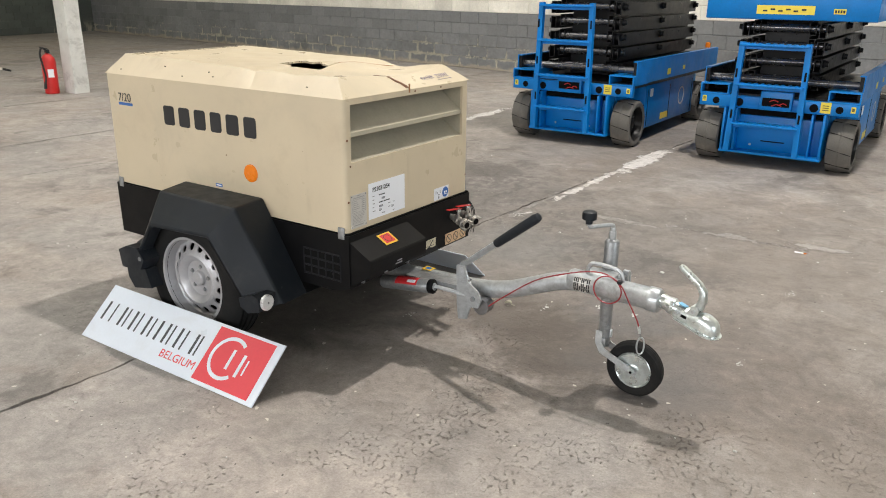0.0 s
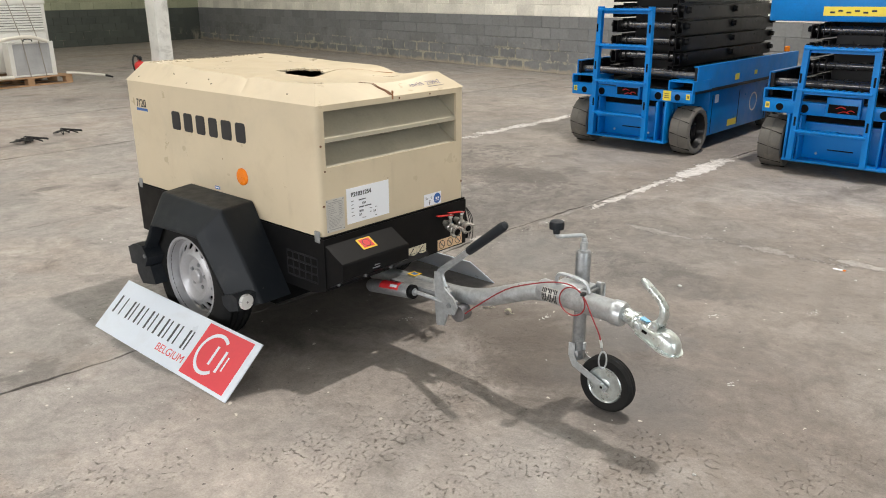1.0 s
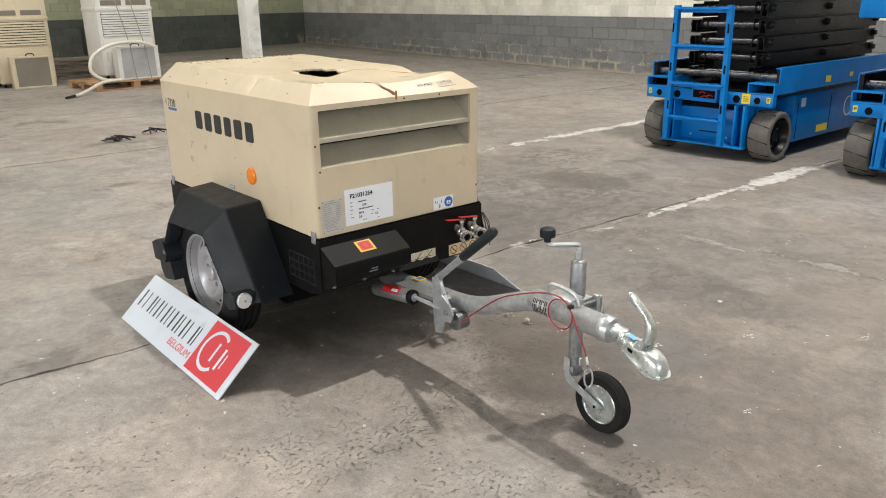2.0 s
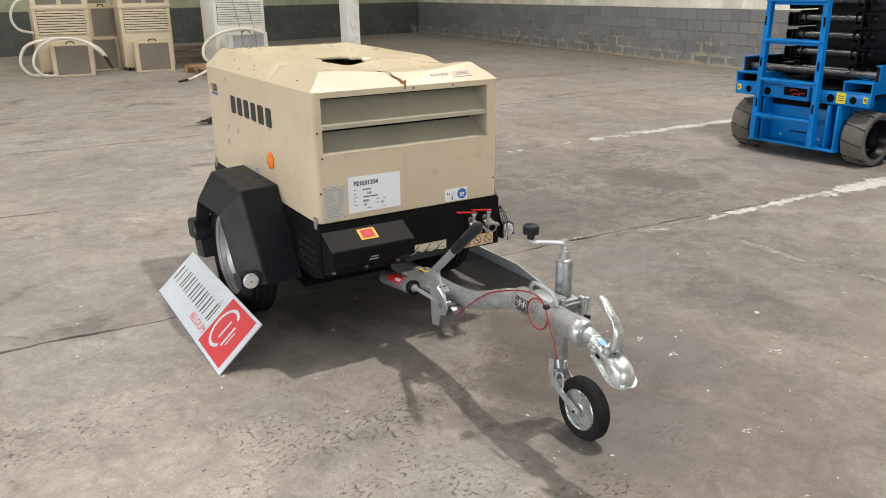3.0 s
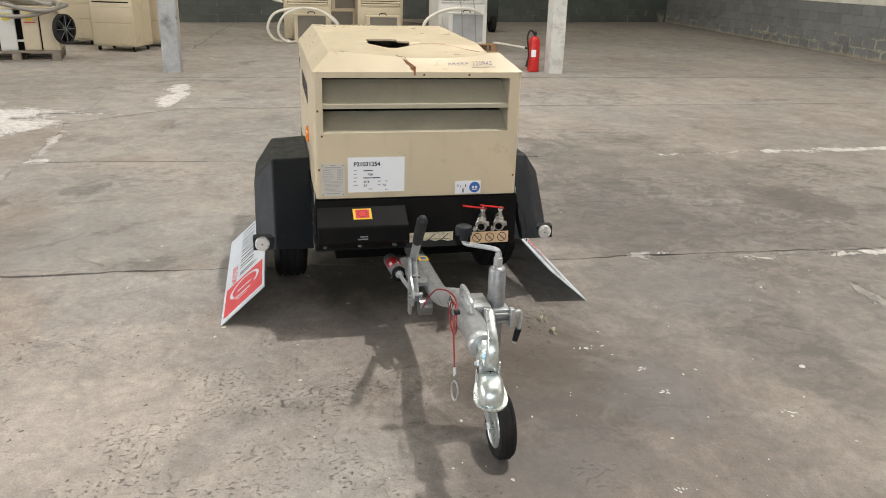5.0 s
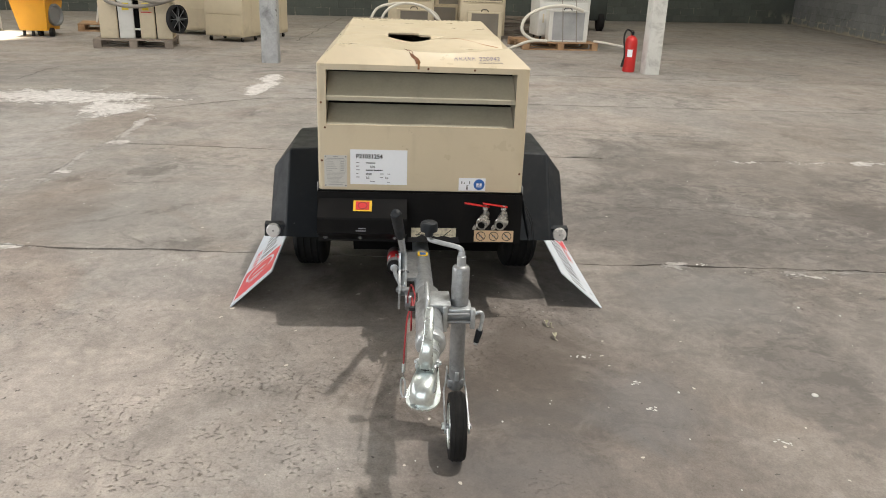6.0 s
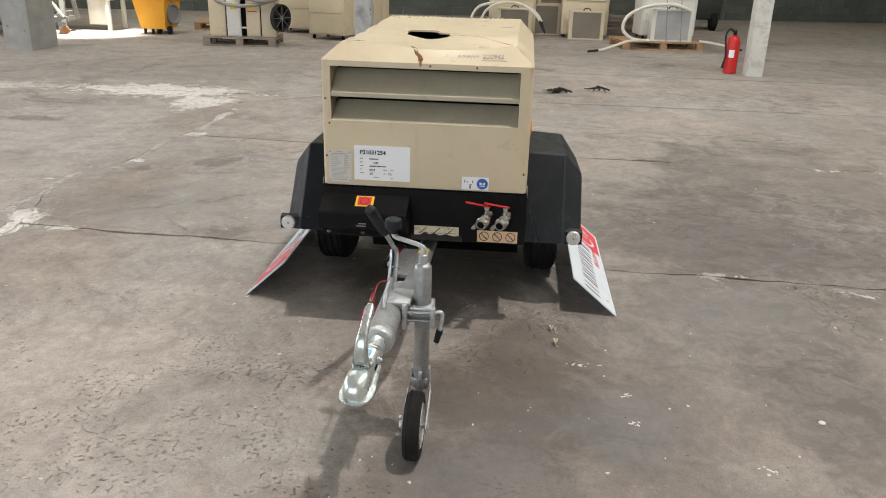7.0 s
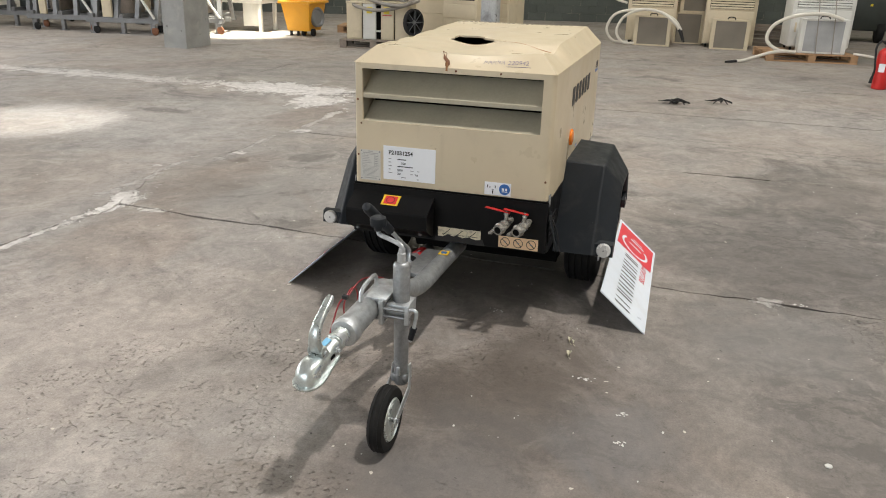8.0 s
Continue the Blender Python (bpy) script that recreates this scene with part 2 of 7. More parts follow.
        col = g.mix(g.math("MULTIPLY", m, strong), col, g.tone((0.74, 0.71, 0.685), g.span(g.noise(14, 8, 0.78), 0.62, 1.22)))
        filler = m if filler is None else g.math("MAXIMUM", filler, m)
    split = None
    for px, py, qx, qy, width, sway in ((-7.9, -1.88, -9.35, -1.86, 0.016, 0.25), (-9.75, -1.93, -10.3, -1.5, 0.022, 0.2), (-13.5, 0.72, -20.4, 1.14, 0.02, 0.3), (-5.6, 1.4, -6.1, 2.2, 0.008, 0.3), (-3.4, 4.05, -3.1, 5.2, 0.007, 0.4), (-5.9, 3.2, -5.7, 5.8, 0.010, 0.4), (-8.5, 4.6, -8.3, 7.9, 0.008, 0.3)):
        m = crack(px, py, qx, qy, width, sway)
        split = m if split is None else g.math("MAXIMUM", split, m)
    col = g.mix(g.math("MULTIPLY", split, 0.75), col, (0.070, 0.060, 0.052))
    col = g.tone(col, g.math("MULTIPLY_ADD", g.random(), 0.08))
    col.node.inputs["Value"].links[0].from_node.inputs[2].default_value = 0.96
    height = g.math("ADD", g.math("MULTIPLY", g.noise(60, 6, 0.7), 0.35), g.math("MULTIPLY", g.noise(16, 5, 0.65), 0.30))
    height = g.math("SUBTRACT", height, g.math("ADD", g.math("MULTIPLY", pit, 1.1), g.math("ADD", g.math("MULTIPLY", chips, 0.15), g.math("MULTIPLY", split, 1.0))))
    height = g.math("ADD", height, g.math("MULTIPLY", filler, 0.6))
    g.bump(height, 1.0, 0.008)
    return g.done(col, g.span(g.noise(2.2, 6, 0.65), 0.52, 0.82))


def mortar(name, split, low, high, pale):
    """Painted joints: dado colour, wall colour above it, worn to pale mortar near the floor."""
    g = Graph(name)
    z = g.axis(2)
    col = g.mix(g.step(z, split - 0.003, split + 0.003), low, high)
    wear = g.math("MULTIPLY", g.step(g.noise(2.1, 8, 0.74, warp=0.8), 0.46, 0.60), g.math("SUBTRACT", 1.0, g.step(g.math("ADD", z, g.math("MULTIPLY", g.noise(0.9, 5), 0.9)), 0.62, 1.05)))
    col = g.mix(wear, col, pale)
    col = g.tone(col, g.span(g.noise(30, 5, 0.7), 0.85, 1.15))
    g.bump(g.noise(40, 6, 0.7), 0.5, 0.004)
    return g.done(col, 0.85)


def block_paint(name, color, worn, level, per_piece=True):
    """Painted concrete blocks; paint gone in patches so that the pale block shows."""
    g = Graph(name)
    col = g.tone(color, g.span(g.noise(1.5, 6), 0.82, 1.18))
    col = g.tone(col, g.span(g.noise(25, 6, 0.7), 0.88, 1.12))
    rnd = g.random() if per_piece else g.island()
    col = g.tone(col, g.math("MULTIPLY_ADD", rnd, 0.22))
    col.node.inputs["Value"].links[0].from_node.inputs[2].default_value = 0.89
    col = g.mix(g.math("MULTIPLY", g.step(g.noise(5, 8, 0.75, warp=0.6), level, level + 0.1), 0.7), col, worn)
    g.bump(g.noise(40, 6, 0.7), 0.5, 0.004)
    return g.done(col, 0.75)


def worn_block():
    """Grey painted block of the lower courses: paint gone and lime bloom in patches that run on from block to block."""
    g = Graph("worn_grey_block_paint")
    place = g.tree.nodes.new("ShaderNodeNewGeometry").outputs["Position"]
    col = g.tone((0.215, 0.220, 0.226), g.span(g.noise(1.3, 6, vec=place), 0.78, 1.2))
    col = g.tone(col, g.span(g.noise(14, 8, 0.75, vec=place), 0.80, 1.2))
    col = g.tone(col, g.math("MULTIPLY_ADD", g.random(), 0.16))
    col.node.inputs["Value"].links[0].from_node.inputs[2].default_value = 0.92
    x, z = g.axis(0), g.axis(2)
    rim = g.math("MINIMUM", g.math("MINIMUM", x, g.math("SUBTRACT", 0.46, x)), g.math("MINIMUM", z, g.math("SUBTRACT", 0.21, z)))
    patchy, fine = g.noise(1.3, 7, 0.7, vec=place, warp=0.7), g.noise(15, 7, 0.75, vec=place)
    n = g.tree.nodes.new("ShaderNodeSeparateXYZ")
    g.put(n.inputs[0], place)
    tall = n.outputs[2]
    lim = g.math("ADD", g.math("MULTIPLY", patchy, 0.26), g.math("ADD", g.math("MULTIPLY", fine, 0.10), g.math("MULTIPLY", tall, 0.09)))
    worn = g.math("SUBTRACT", 1.0, g.step(g.math("ADD", rim, lim), 0.195, 0.225))
    col = g.mix(g.math("MULTIPLY", worn, 0.75), col, (0.50, 0.46, 0.36))
    foot = g.math("SUBTRACT", 1.0, g.step(g.math("ADD", tall, g.math("MULTIPLY", g.noise(4, 6, 0.7, vec=place), 0.30)), 0.17, 0.25))
    col = g.mix(g.math("MULTIPLY", foot, 0.7), col, (0.42, 0.36, 0.28))
    stain = g.step(g.noise(0.8, 6, 0.65, vec=place, warp=0.6), 0.52, 0.68)
    col = g.mix(g.math("MULTIPLY", stain, 0.45), col, (0.10, 0.102, 0.098))
    g.bump(g.noise(40, 6, 0.7), 0.6, 0.005)
    return g.done(col, 0.8)


def roof_paint(name, color):
    """Chalky beige paint with chips, rust dots and faint grime."""
    g = Graph(name)
    col = g.tone(color, g.span(g.noise(2.5, 5), 0.93, 1.06))
    col = g.mix(g.math("MULTIPLY", g.step(g.noise(6, 8, 0.7, warp=0.5), 0.5, 0.78), 0.28), col, (0.42, 0.34, 0.22))
    col = g.mix(g.math("MULTIPLY", g.step(g.noise(2.2, 7, 0.66, warp=0.7), 0.47, 0.66), 0.40), col, (0.50, 0.435, 0.318))
    runs = g.math("MULTIPLY", g.step(g.noise(9, 5, 0.6, vec=g.stretch(1, 1, 0.16)), 0.56, 0.72), g.step(g.noise(3.4, 5, 0.6), 0.45, 0.6))
    col = g.mix(g.math("MULTIPLY", runs, 0.22), col, (0.36, 0.285, 0.18))
    col = g.mix(g.math("MULTIPLY", g.step(g.noise(17, 7, 0.75), 0.665, 0.70), 0.5), col, (0.27, 0.20, 0.13))
    col = g.mix(g.math("MULTIPLY", g.step(g.noise(28, 4, 0.55), 0.745, 0.76), 0.85), col, (0.20, 0.12, 0.06))
    col = g.mix(g.math("MULTIPLY", g.step(g.noise(70, 5, 0.7), 0.58, 0.75), 0.12), col, (0.35, 0.27, 0.17))
    g.bump(g.noise(3.0, 3), 0.25, 0.012)
    return g.done(col, g.span(g.noise(8, 5), 0.24, 0.42))


def galvanised(name, color, rough, metal=0.62):
    """Zinc-coated steel: spangle, dull grey patches, white bloom and scratches."""
    g = Graph(name)
    col = g.tone(color, g.span(g.noise(45, 6, 0.7), 0.72, 1.22))
    col = g.tone(col, g.span(g.noise(7, 5, 0.6, warp=0.4), 0.78, 1.15))
    col = g.mix(g.math("MULTIPLY", g.step(g.noise(9, 8, 0.76, warp=0.5), 0.53, 0.66), 0.40), col, (0.20, 0.195, 0.19))
    col = g.mix(g.math("MULTIPLY", g.step(g.noise(22, 7, 0.75), 0.57, 0.68), 0.25), col, (0.70, 0.75, 0.78))
    g.bump(g.noise(160, 4), 0.12, 0.0006)
    return g.done(col, g.span(g.noise(18, 5), rough - 0.12, rough + 0.16), metal)


CONCRETE = concrete()
SUBFLOOR = surface("joint_dirt", (0.050, 0.042, 0.035), 0.95, var=0.3, big=12, bump=0.4, depth=0.004)
LOUVRE_BEIGE = surface("dull_olive_beige_paint", (0.430, 0.392, 0.300), 0.6, var=0.10, big=6.0, dirt=(0.30, 0.27, 0.21), dirt_amount=0.45, dirt_scale=9.0, gloss=0.3)
BEIGE = roof_paint("beige_paint", (0.610, 0.518, 0.368))
BLACK_PAINT = surface("black_paint", (0.0055, 0.0055, 0.006), 0.42, var=0.25, dirt=(0.035, 0.030, 0.025), dirt_amount=0.18, chips=(0.2, 0.19, 0.17), chip_scale=45, chip_level=0.75, gloss=0.14)
BLACK_PLASTIC = surface("black_plastic", (0.0120, 0.0150, 0.0190), 0.5, var=0.3, big=5.0, fine=300, bump=0.35, depth=0.0006, dirt=(0.060, 0.059, 0.058), dirt_amount=0.38, dirt_scale=8.0, chips=(0.10, 0.10, 0.10), chip_scale=38, chip_level=0.72, gloss=0.24)
GRILLE = surface("grille_bar_paint", (0.015, 0.015, 0.017), 0.5, var=0.2, gloss=0.15)
# near-black; on solid parts it paints in the shade of holes and gaps
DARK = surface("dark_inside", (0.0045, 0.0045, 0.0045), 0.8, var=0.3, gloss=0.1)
RUBBER = surface("tyre_rubber", (0.011, 0.011, 0.011), 0.75, var=0.25, dirt=(0.055, 0.05, 0.045), dirt_amount=0.3, bump=0.3, gloss=0.2)
GREY_RUBBER = surface("grey_solid_tyre", (0.115, 0.108, 0.098), 0.8, var=0.2, dirt=(0.22, 0.2, 0.17), dirt_amount=0.6, bump=0.35)
RIM_SILVER = surface("silver_rim_paint", (0.44, 0.44, 0.455), 0.38, 0.35, var=0.1, dirt=(0.22, 0.19, 0.16), dirt_amount=0.35, dirt_scale=14)
GALV = galvanised("galvanised_steel", (0.52, 0.545, 0.56), 0.38, 0.66)
GALV_DULL = galvanised("dull_galvanised_steel", (0.33, 0.34, 0.347), 0.42, 0.66)
ZINC = galvanised("bright_zinc", (0.66, 0.71, 0.70), 0.30, 0.86)
STEEL = surface("dark_steel", (0.25, 0.25, 0.26), 0.35, 0.9, var=0.2)
BRASS = galvanised("nickel_brass", (0.40, 0.385, 0.35), 0.26)
WHITE_PLASTIC = surface("white_board", (0.74, 0.80, 0.88), 0.35, var=0.03, dirt=(0.5, 0.47, 0.42), dirt_amount=0.2)
PAPER = surface("paper", (0.82, 0.84, 0.88), 0.5, var=0.02, bump=0.02)
INK = surface("black_ink", (0.02, 0.02, 0.022), 0.5, var=0.1)
PLATE_INK = surface("faded_plate_print", (0.36, 0.355, 0.34), 0.6, var=0.1)
GREY_INK = surface("grey_ink", (0.22, 0.22, 0.24), 0.6, var=0.1)
BLUE_INK = surface("blue_ink", (0.09, 0.08, 0.24), 0.6, var=0.2)
SIGN_INK = surface("sign_grey_ink", (0.06, 0.065, 0.075), 0.45, var=0.1)
SIGN_RED = surface("sign_red", (0.74, 0.06, 0.08), 0.4, var=0.05)
RED = surface("red_paint", (0.55, 0.02, 0.018), 0.35, var=0.12, dirt=(0.15, 0.03, 0.02), dirt_amount=0.3)
LABEL_RED = surface("label_red", (0.62, 0.03, 0.035), 0.4, var=0.06)
LABEL_YELLOW = surface("label_yellow", (0.78, 0.50, 0.03), 0.4, var=0.06)
LABEL_BLUE = surface("label_blue", (0.03, 0.13, 0.42), 0.4, var=0.06)
LABEL_SKY = surface("pale_blue_mark", (0.22, 0.52, 0.78), 0.4, var=0.08)
LABEL_PEACH = surface("label_peach", (0.74, 0.52, 0.32), 0.45, var=0.06)
LABEL_CREAM = surface("label_cream", (0.66, 0.60, 0.45), 0.5, var=0.15, dirt=(0.05, 0.05, 0.05), dirt_amount=0.7, dirt_scale=30)
PLATE = surface("data_plate_metal", (0.60, 0.585, 0.55), 0.42, 0.35, var=0.12, fine=200)
ORANGE = surface("orange_reflector", (0.85, 0.22, 0.01), 0.25, var=0.08, fine=300, bump=0.3)
CLEAR = surface("white_reflector", (0.74, 0.74, 0.73), 0.28, 0.35, var=0.08, fine=300, bump=0.4)
LIFT_STEEL = surface("worn_dark_shaft", (0.12, 0.12, 0.125), 0.24, 0.75, var=0.25)
RUST_RUN = surface("rust_run", (0.36, 0.17, 0.07), 0.8, var=0.3)
RUST = surface("rust", (0.16, 0.065, 0.03), 0.85, var=0.35, bump=0.4)
LIFT_BLUE = surface("lift_blue_paint", (0.001, 0.188, 0.57), 0.36, var=0.1, dirt=(0.02, 0.07, 0.16), dirt_amount=0.35, chips=(0.12, 0.11, 0.1), chip_scale=22, chip_level=0.74, gloss=0.32)
LIFT_BLACK = surface("lift_black_paint", (0.0075, 0.0075, 0.0085), 0.34, var=0.2, dirt=(0.02, 0.019, 0.018), dirt_amount=0.3, gloss=0.22)
LIFT_YELLOW = surface("lift_yellow_label", (0.78, 0.62, 0.05), 0.4, var=0.05)
CABINET = surface("cream_cabinet_paint", (0.60, 0.52, 0.375), 0.5, var=0.08, dirt=(0.3, 0.25, 0.17), dirt_amount=0.4, dirt_scale=3)
CABINET_WHITE = surface("white_cabinet_paint", (0.66, 0.66, 0.63), 0.5, var=0.06, dirt=(0.35, 0.33, 0.28), dirt_amount=0.35, dirt_scale=3)
MESH_PALE = surface("pale_filter_mesh", (0.36, 0.37, 0.38), 0.6, var=0.2, fine=220, bump=0.8, depth=0.003)
MESH_GREY = surface("filter_mesh", (0.20, 0.178, 0.145), 0.7, var=0.15, fine=160, bump=0.6, depth=0.003)
WOOD = surface("pallet_wood", (0.36, 0.22, 0.12), 0.75, var=0.25, big=6, fine=60, bump=0.3, depth=0.002, pieces=0.4)
WOOD_GREY = surface("weathered_pallet_wood", (0.24, 0.20, 0.165), 0.8, var=0.25, big=6, fine=60, bump=0.3, depth=0.002, pieces=0.4)
HOSE_WHITE = surface("cream_hose", (0.68, 0.65, 0.58), 0.45, var=0.08, dirt=(0.4, 0.36, 0.3), dirt_amount=0.4)
HOSE_GREY = surface("grey_hose", (0.27, 0.25, 0.22), 0.6, var=0.2)
CONCRETE_POST = surface("whitewashed_post", (0.60, 0.60, 0.57), 0.8, var=0.12, bump=0.5, depth=0.004, dirt=(0.20, 0.19, 0.18), dirt_amount=0.75, dirt_scale=4)
POST_GREY = surface("weathered_grey_post", (0.40, 0.41, 0.415), 0.85, var=0.18, big=5.0, bump=0.9, depth=0.012, fine=40.0, dirt=(0.10, 0.10, 0.10), dirt_amount=0.8, dirt_scale=3.0, chips=(0.13, 0.125, 0.12), chip_scale=7.0, chip_level=0.66)
CONCRETE_COLUMN = surface("grey_concrete_column", (0.285, 0.285, 0.275), 0.8, var=0.22, bump=0.5, depth=0.004, dirt=(0.45, 0.43, 0.38), dirt_amount=0.45, chips=(0.16, 0.155, 0.15), chip_scale=9.0, chip_level=0.68)
CONTAINER = surface("orange_yellow_plastic", (0.72, 0.34, 0.015), 0.45, var=0.07, dirt=(0.45, 0.2, 0.03), dirt_amount=0.3)
GREY_METAL = surface("grey_trolley_paint", (0.19, 0.195, 0.20), 0.5, 0.2, var=0.15, dirt=(0.15, 0.12, 0.1), dirt_amount=0.4)
STRAP = surface("black_strap", (0.015, 0.015, 0.016), 0.8, var=0.3)
CABLE_RED = surface("red_cable", (0.26, 0.018, 0.022), 0.4, var=0.15)
WALL_GREY = block_paint("grey_block_paint", (0.215, 0.220, 0.226), (0.40, 0.38, 0.30), 0.68)
WALL_WORN = worn_block()
WALL_WHITE = block_paint("white_block_paint", (0.80, 0.775, 0.70), (0.45, 0.42, 0.35), 0.70, False)
WALL_DARK = block_paint("dark_block_paint", (0.088, 0.100, 0.090), (0.32, 0.31, 0.26), 0.72, False)
WALL_GREEN = block_paint("green_white_block_paint", (0.38, 0.40, 0.28), (0.3, 0.3, 0.24), 0.7, False)
MORTAR_NORTH = mortar("north_wall_joints", 1.05, (0.195, 0.20, 0.205), (0.76, 0.735, 0.66), (0.50, 0.46, 0.36))
MORTAR_BACK = mortar("back_wall_joints", 1.05, (0.085, 0.096, 0.087), (0.36, 0.38, 0.27), (0.30, 0.28, 0.23))
PLAIN_WALL = surface("plain_wall_paint", (0.6, 0.58, 0.53), 0.85, var=0.1, big=1.2, bump=0.3, depth=0.003)
CEILING = surface("ceiling_sheet", (0.42, 0.41, 0.39), 0.8, var=0.1, big=0.6)
LAMP_SHADE = surface("lamp_housing", (0.5, 0.5, 0.5), 0.4, 0.6)
LEAF = surface("dry_leaf", (0.58, 0.55, 0.42), 0.8, var=0.3)
DARK_MACHINE = surface("dark_green_machine", (0.03, 0.038, 0.034), 0.5, var=0.3)

# ---- mesh helpers ----
ORIGIN = {}


def thing(name, origin=(0, 0, 0), label="", category="", group="", kind=""):
    """An Empty at a thing's base; its parts are given in world metres, or in its own when origin is left out."""
    ob = tagged(new(name), label, category, group, kind)
    ob.location = origin
    ORIGIN[ob] = Vector(origin)
    return ob


def part(name, bm, material, parent, label="", angle=35, kind="", category=""):
    """Links a bmesh as one mesh object under a thing or a part (or at top level without a parent)."""
    root = parent
    while root is not None and root.parent is not None:
        root = root.parent
    shift = ORIGIN.get(root, Vector((0, 0, 0)))
    if shift.length:
        bmesh.ops.translate(bm, verts=bm.verts, vec=-shift)
    bmesh.ops.recalc_face_normals(bm, faces=bm.faces)
    mesh = bpy.data.meshes.new(name)
    bm.to_mesh(mesh)
    bm.free()
    mesh.polygons.foreach_set("use_smooth", [True] * len(mesh.polygons))
    mesh.set_sharp_from_angle(angle=radians(angle))
    mesh.materials.append(material)
    ob = tagged(new(name, mesh), label, category, "", kind)
    ob.parent = parent
    return ob


def share(name, mesh, parent, m, label=""):
    """Another object on a mesh that exists already."""
    ob = tagged(new(name, mesh), label)
    ob.parent = parent
    ob.matrix_basis = m
    return ob


def B():
    return bmesh.new()


def box(bm, x0, x1, y0, y1, z0, z1, bevel=0.0, m=None, segments=2):
    made = bmesh.ops.create_cube(bm, size=1.0)["verts"]
    for v in made:
        v.co = Vector(((x0 + x1) / 2 + v.co.x * (x1 - x0), (y0 + y1) / 2 + v.co.y * (y1 - y0), (z0 + z1) / 2 + v.co.z * (z1 - z0)))
    if bevel:
        edges = list({e for v in made for e in v.link_edges})
        made = list({v for f in bmesh.ops.bevel(bm, geom=edges, offset=bevel, segments=segments, profile=0.5, affect="EDGES")["faces"] for v in f.verts} | {v for v in made if v.is_valid})
    if m is not None:
        bmesh.ops.transform(bm, matrix=m, verts=made)
    return bm


def ring(center, u, v, r, n, r2=None):
    return [center + u * (r * math.cos(2 * math.pi * i / n)) + v * ((r2 or r) * math.sin(2 * math.pi * i / n)) for i in range(n)]


def skin(bm, rings, cap=True, closed=False):
    """Joins rings of points with the same count into a surface."""
    loops = [[bm.verts.new(p) for p in pts] for pts in rings]
    pairs = list(zip(loops, loops[1:])) + ([(loops[-1], loops[0])] if closed else [])
    for a, b in pairs:
        for i in range(len(a)):
            j = (i + 1) % len(a)
            bm.faces.new((a[i], a[j], b[j], b[i]))
    if cap and not closed:
        bm.faces.new(loops[0][::-1])
        bm.faces.new(loops[-1])
    return bm


def basis(axis):
    axis = Vector(axis).normalized()
    u = axis.orthogonal().normalized()
    return axis, u, axis.cross(u)


def rod(bm, p, q, r, r2=None, n=14):
    p, q = Vector(p), Vector(q)
    a, u, v = basis(q - p)
    return skin(bm, [ring(p, u, v, r, n), ring(q, u, v, r if r2 is None else r2, n)])


def lathe(bm, center, axis, profile, n=32):
    """profile: (distance along the axis, radius) from one end to the other."""
    a, u, v = basis(axis)
    c = Vector(center)
    return skin(bm, [ring(c + a * d, u, v, max(r, 0.0004), n) for d, r in profile])


def hoop(center, axis, r, r_in, h, n=24):
    a, u, v = basis(axis)
    c = Vector(center)
    return skin(B(), [ring(c, u, v, r, n), ring(c + a * h, u, v, r, n), ring(c + a * h, u, v, r_in, n), ring(c, u, v, r_in, n)], closed=True)


def smooth_path(points, steps=6):
    """Catmull-Rom through the points."""
    p = [Vector(q) for q in points]
    p = [p[0] * 2 - p[1]] + p + [p[-1] * 2 - p[-2]]
    out = []
    for i in range(1, len(p) - 2):
        for k in range(steps):
            t = k / steps
            out.append(0.5 * ((2 * p[i]) + (p[i + 1] - p[i - 1]) * t + (2 * p[i - 1] - 5 * p[i] + 4 * p[i + 1] - p[i + 2]) * t * t
                              + (3 * p[i] - 3 * p[i + 1] + p[i + 2] - p[i - 1]) * t ** 3))
    out.append(p[-2])
    return out


def pipe(bm, points, r, n=10, smooth=6, radii=None, flat=1.0):
    pts = smooth_path(points, smooth) if smooth else [Vector(q) for q in points]
    rings, u = [], None
    for i, p in enumerate(pts):
        a = (pts[min(i + 1, len(pts) - 1)] - pts[max(i - 1, 0)]).normalized()
        u = a.orthogonal().normalized() if u is None else (u - a * u.dot(a)).normalized()
        rr = r if radii is None else radii[0] + (radii[1] - radii[0]) * i / (len(pts) - 1)
        rings.append(ring(p, u, a.cross(u), rr, n, rr * flat))
    return skin(bm, rings)


def prism(bm, outline, axis, lo, hi):
    """outline: pairs in the plane across the axis ('x': y,z; 'y': x,z; 'z': x,y)."""
    def at(a, b, c):
        return {"x": (c, a, b), "y": (a, c, b), "z": (a, b, c)}[axis]
    return skin(bm, [[Vector(at(a, b, lo)) for a, b in outline], [Vector(at(a, b, hi)) for a, b in outline]])


def bar(bm, p, q, w, h, up=(0, 0, 1)):
    """A square bar from p to q, w wide and h high."""
    p, q = Vector(p), Vector(q)
    a = (q - p).normalized()
    s = a.cross(Vector(up)).normalized() * (w / 2)
    t = s.cross(a).normalized() * (h / 2)
    return skin(bm, [[c - s - t, c + s - t, c + s + t, c - s + t] for c in (p, q)])


def soften(bm, width=0.003, segments=2, angle=30):
    edges = [e for e in bm.edges if len(e.link_faces) == 2 and e.calc_face_angle(0) > radians(angle)]
    bmesh.ops.bevel(bm, geom=edges, offset=width, segments=segments, profile=0.5, affect="EDGES")
    return bm


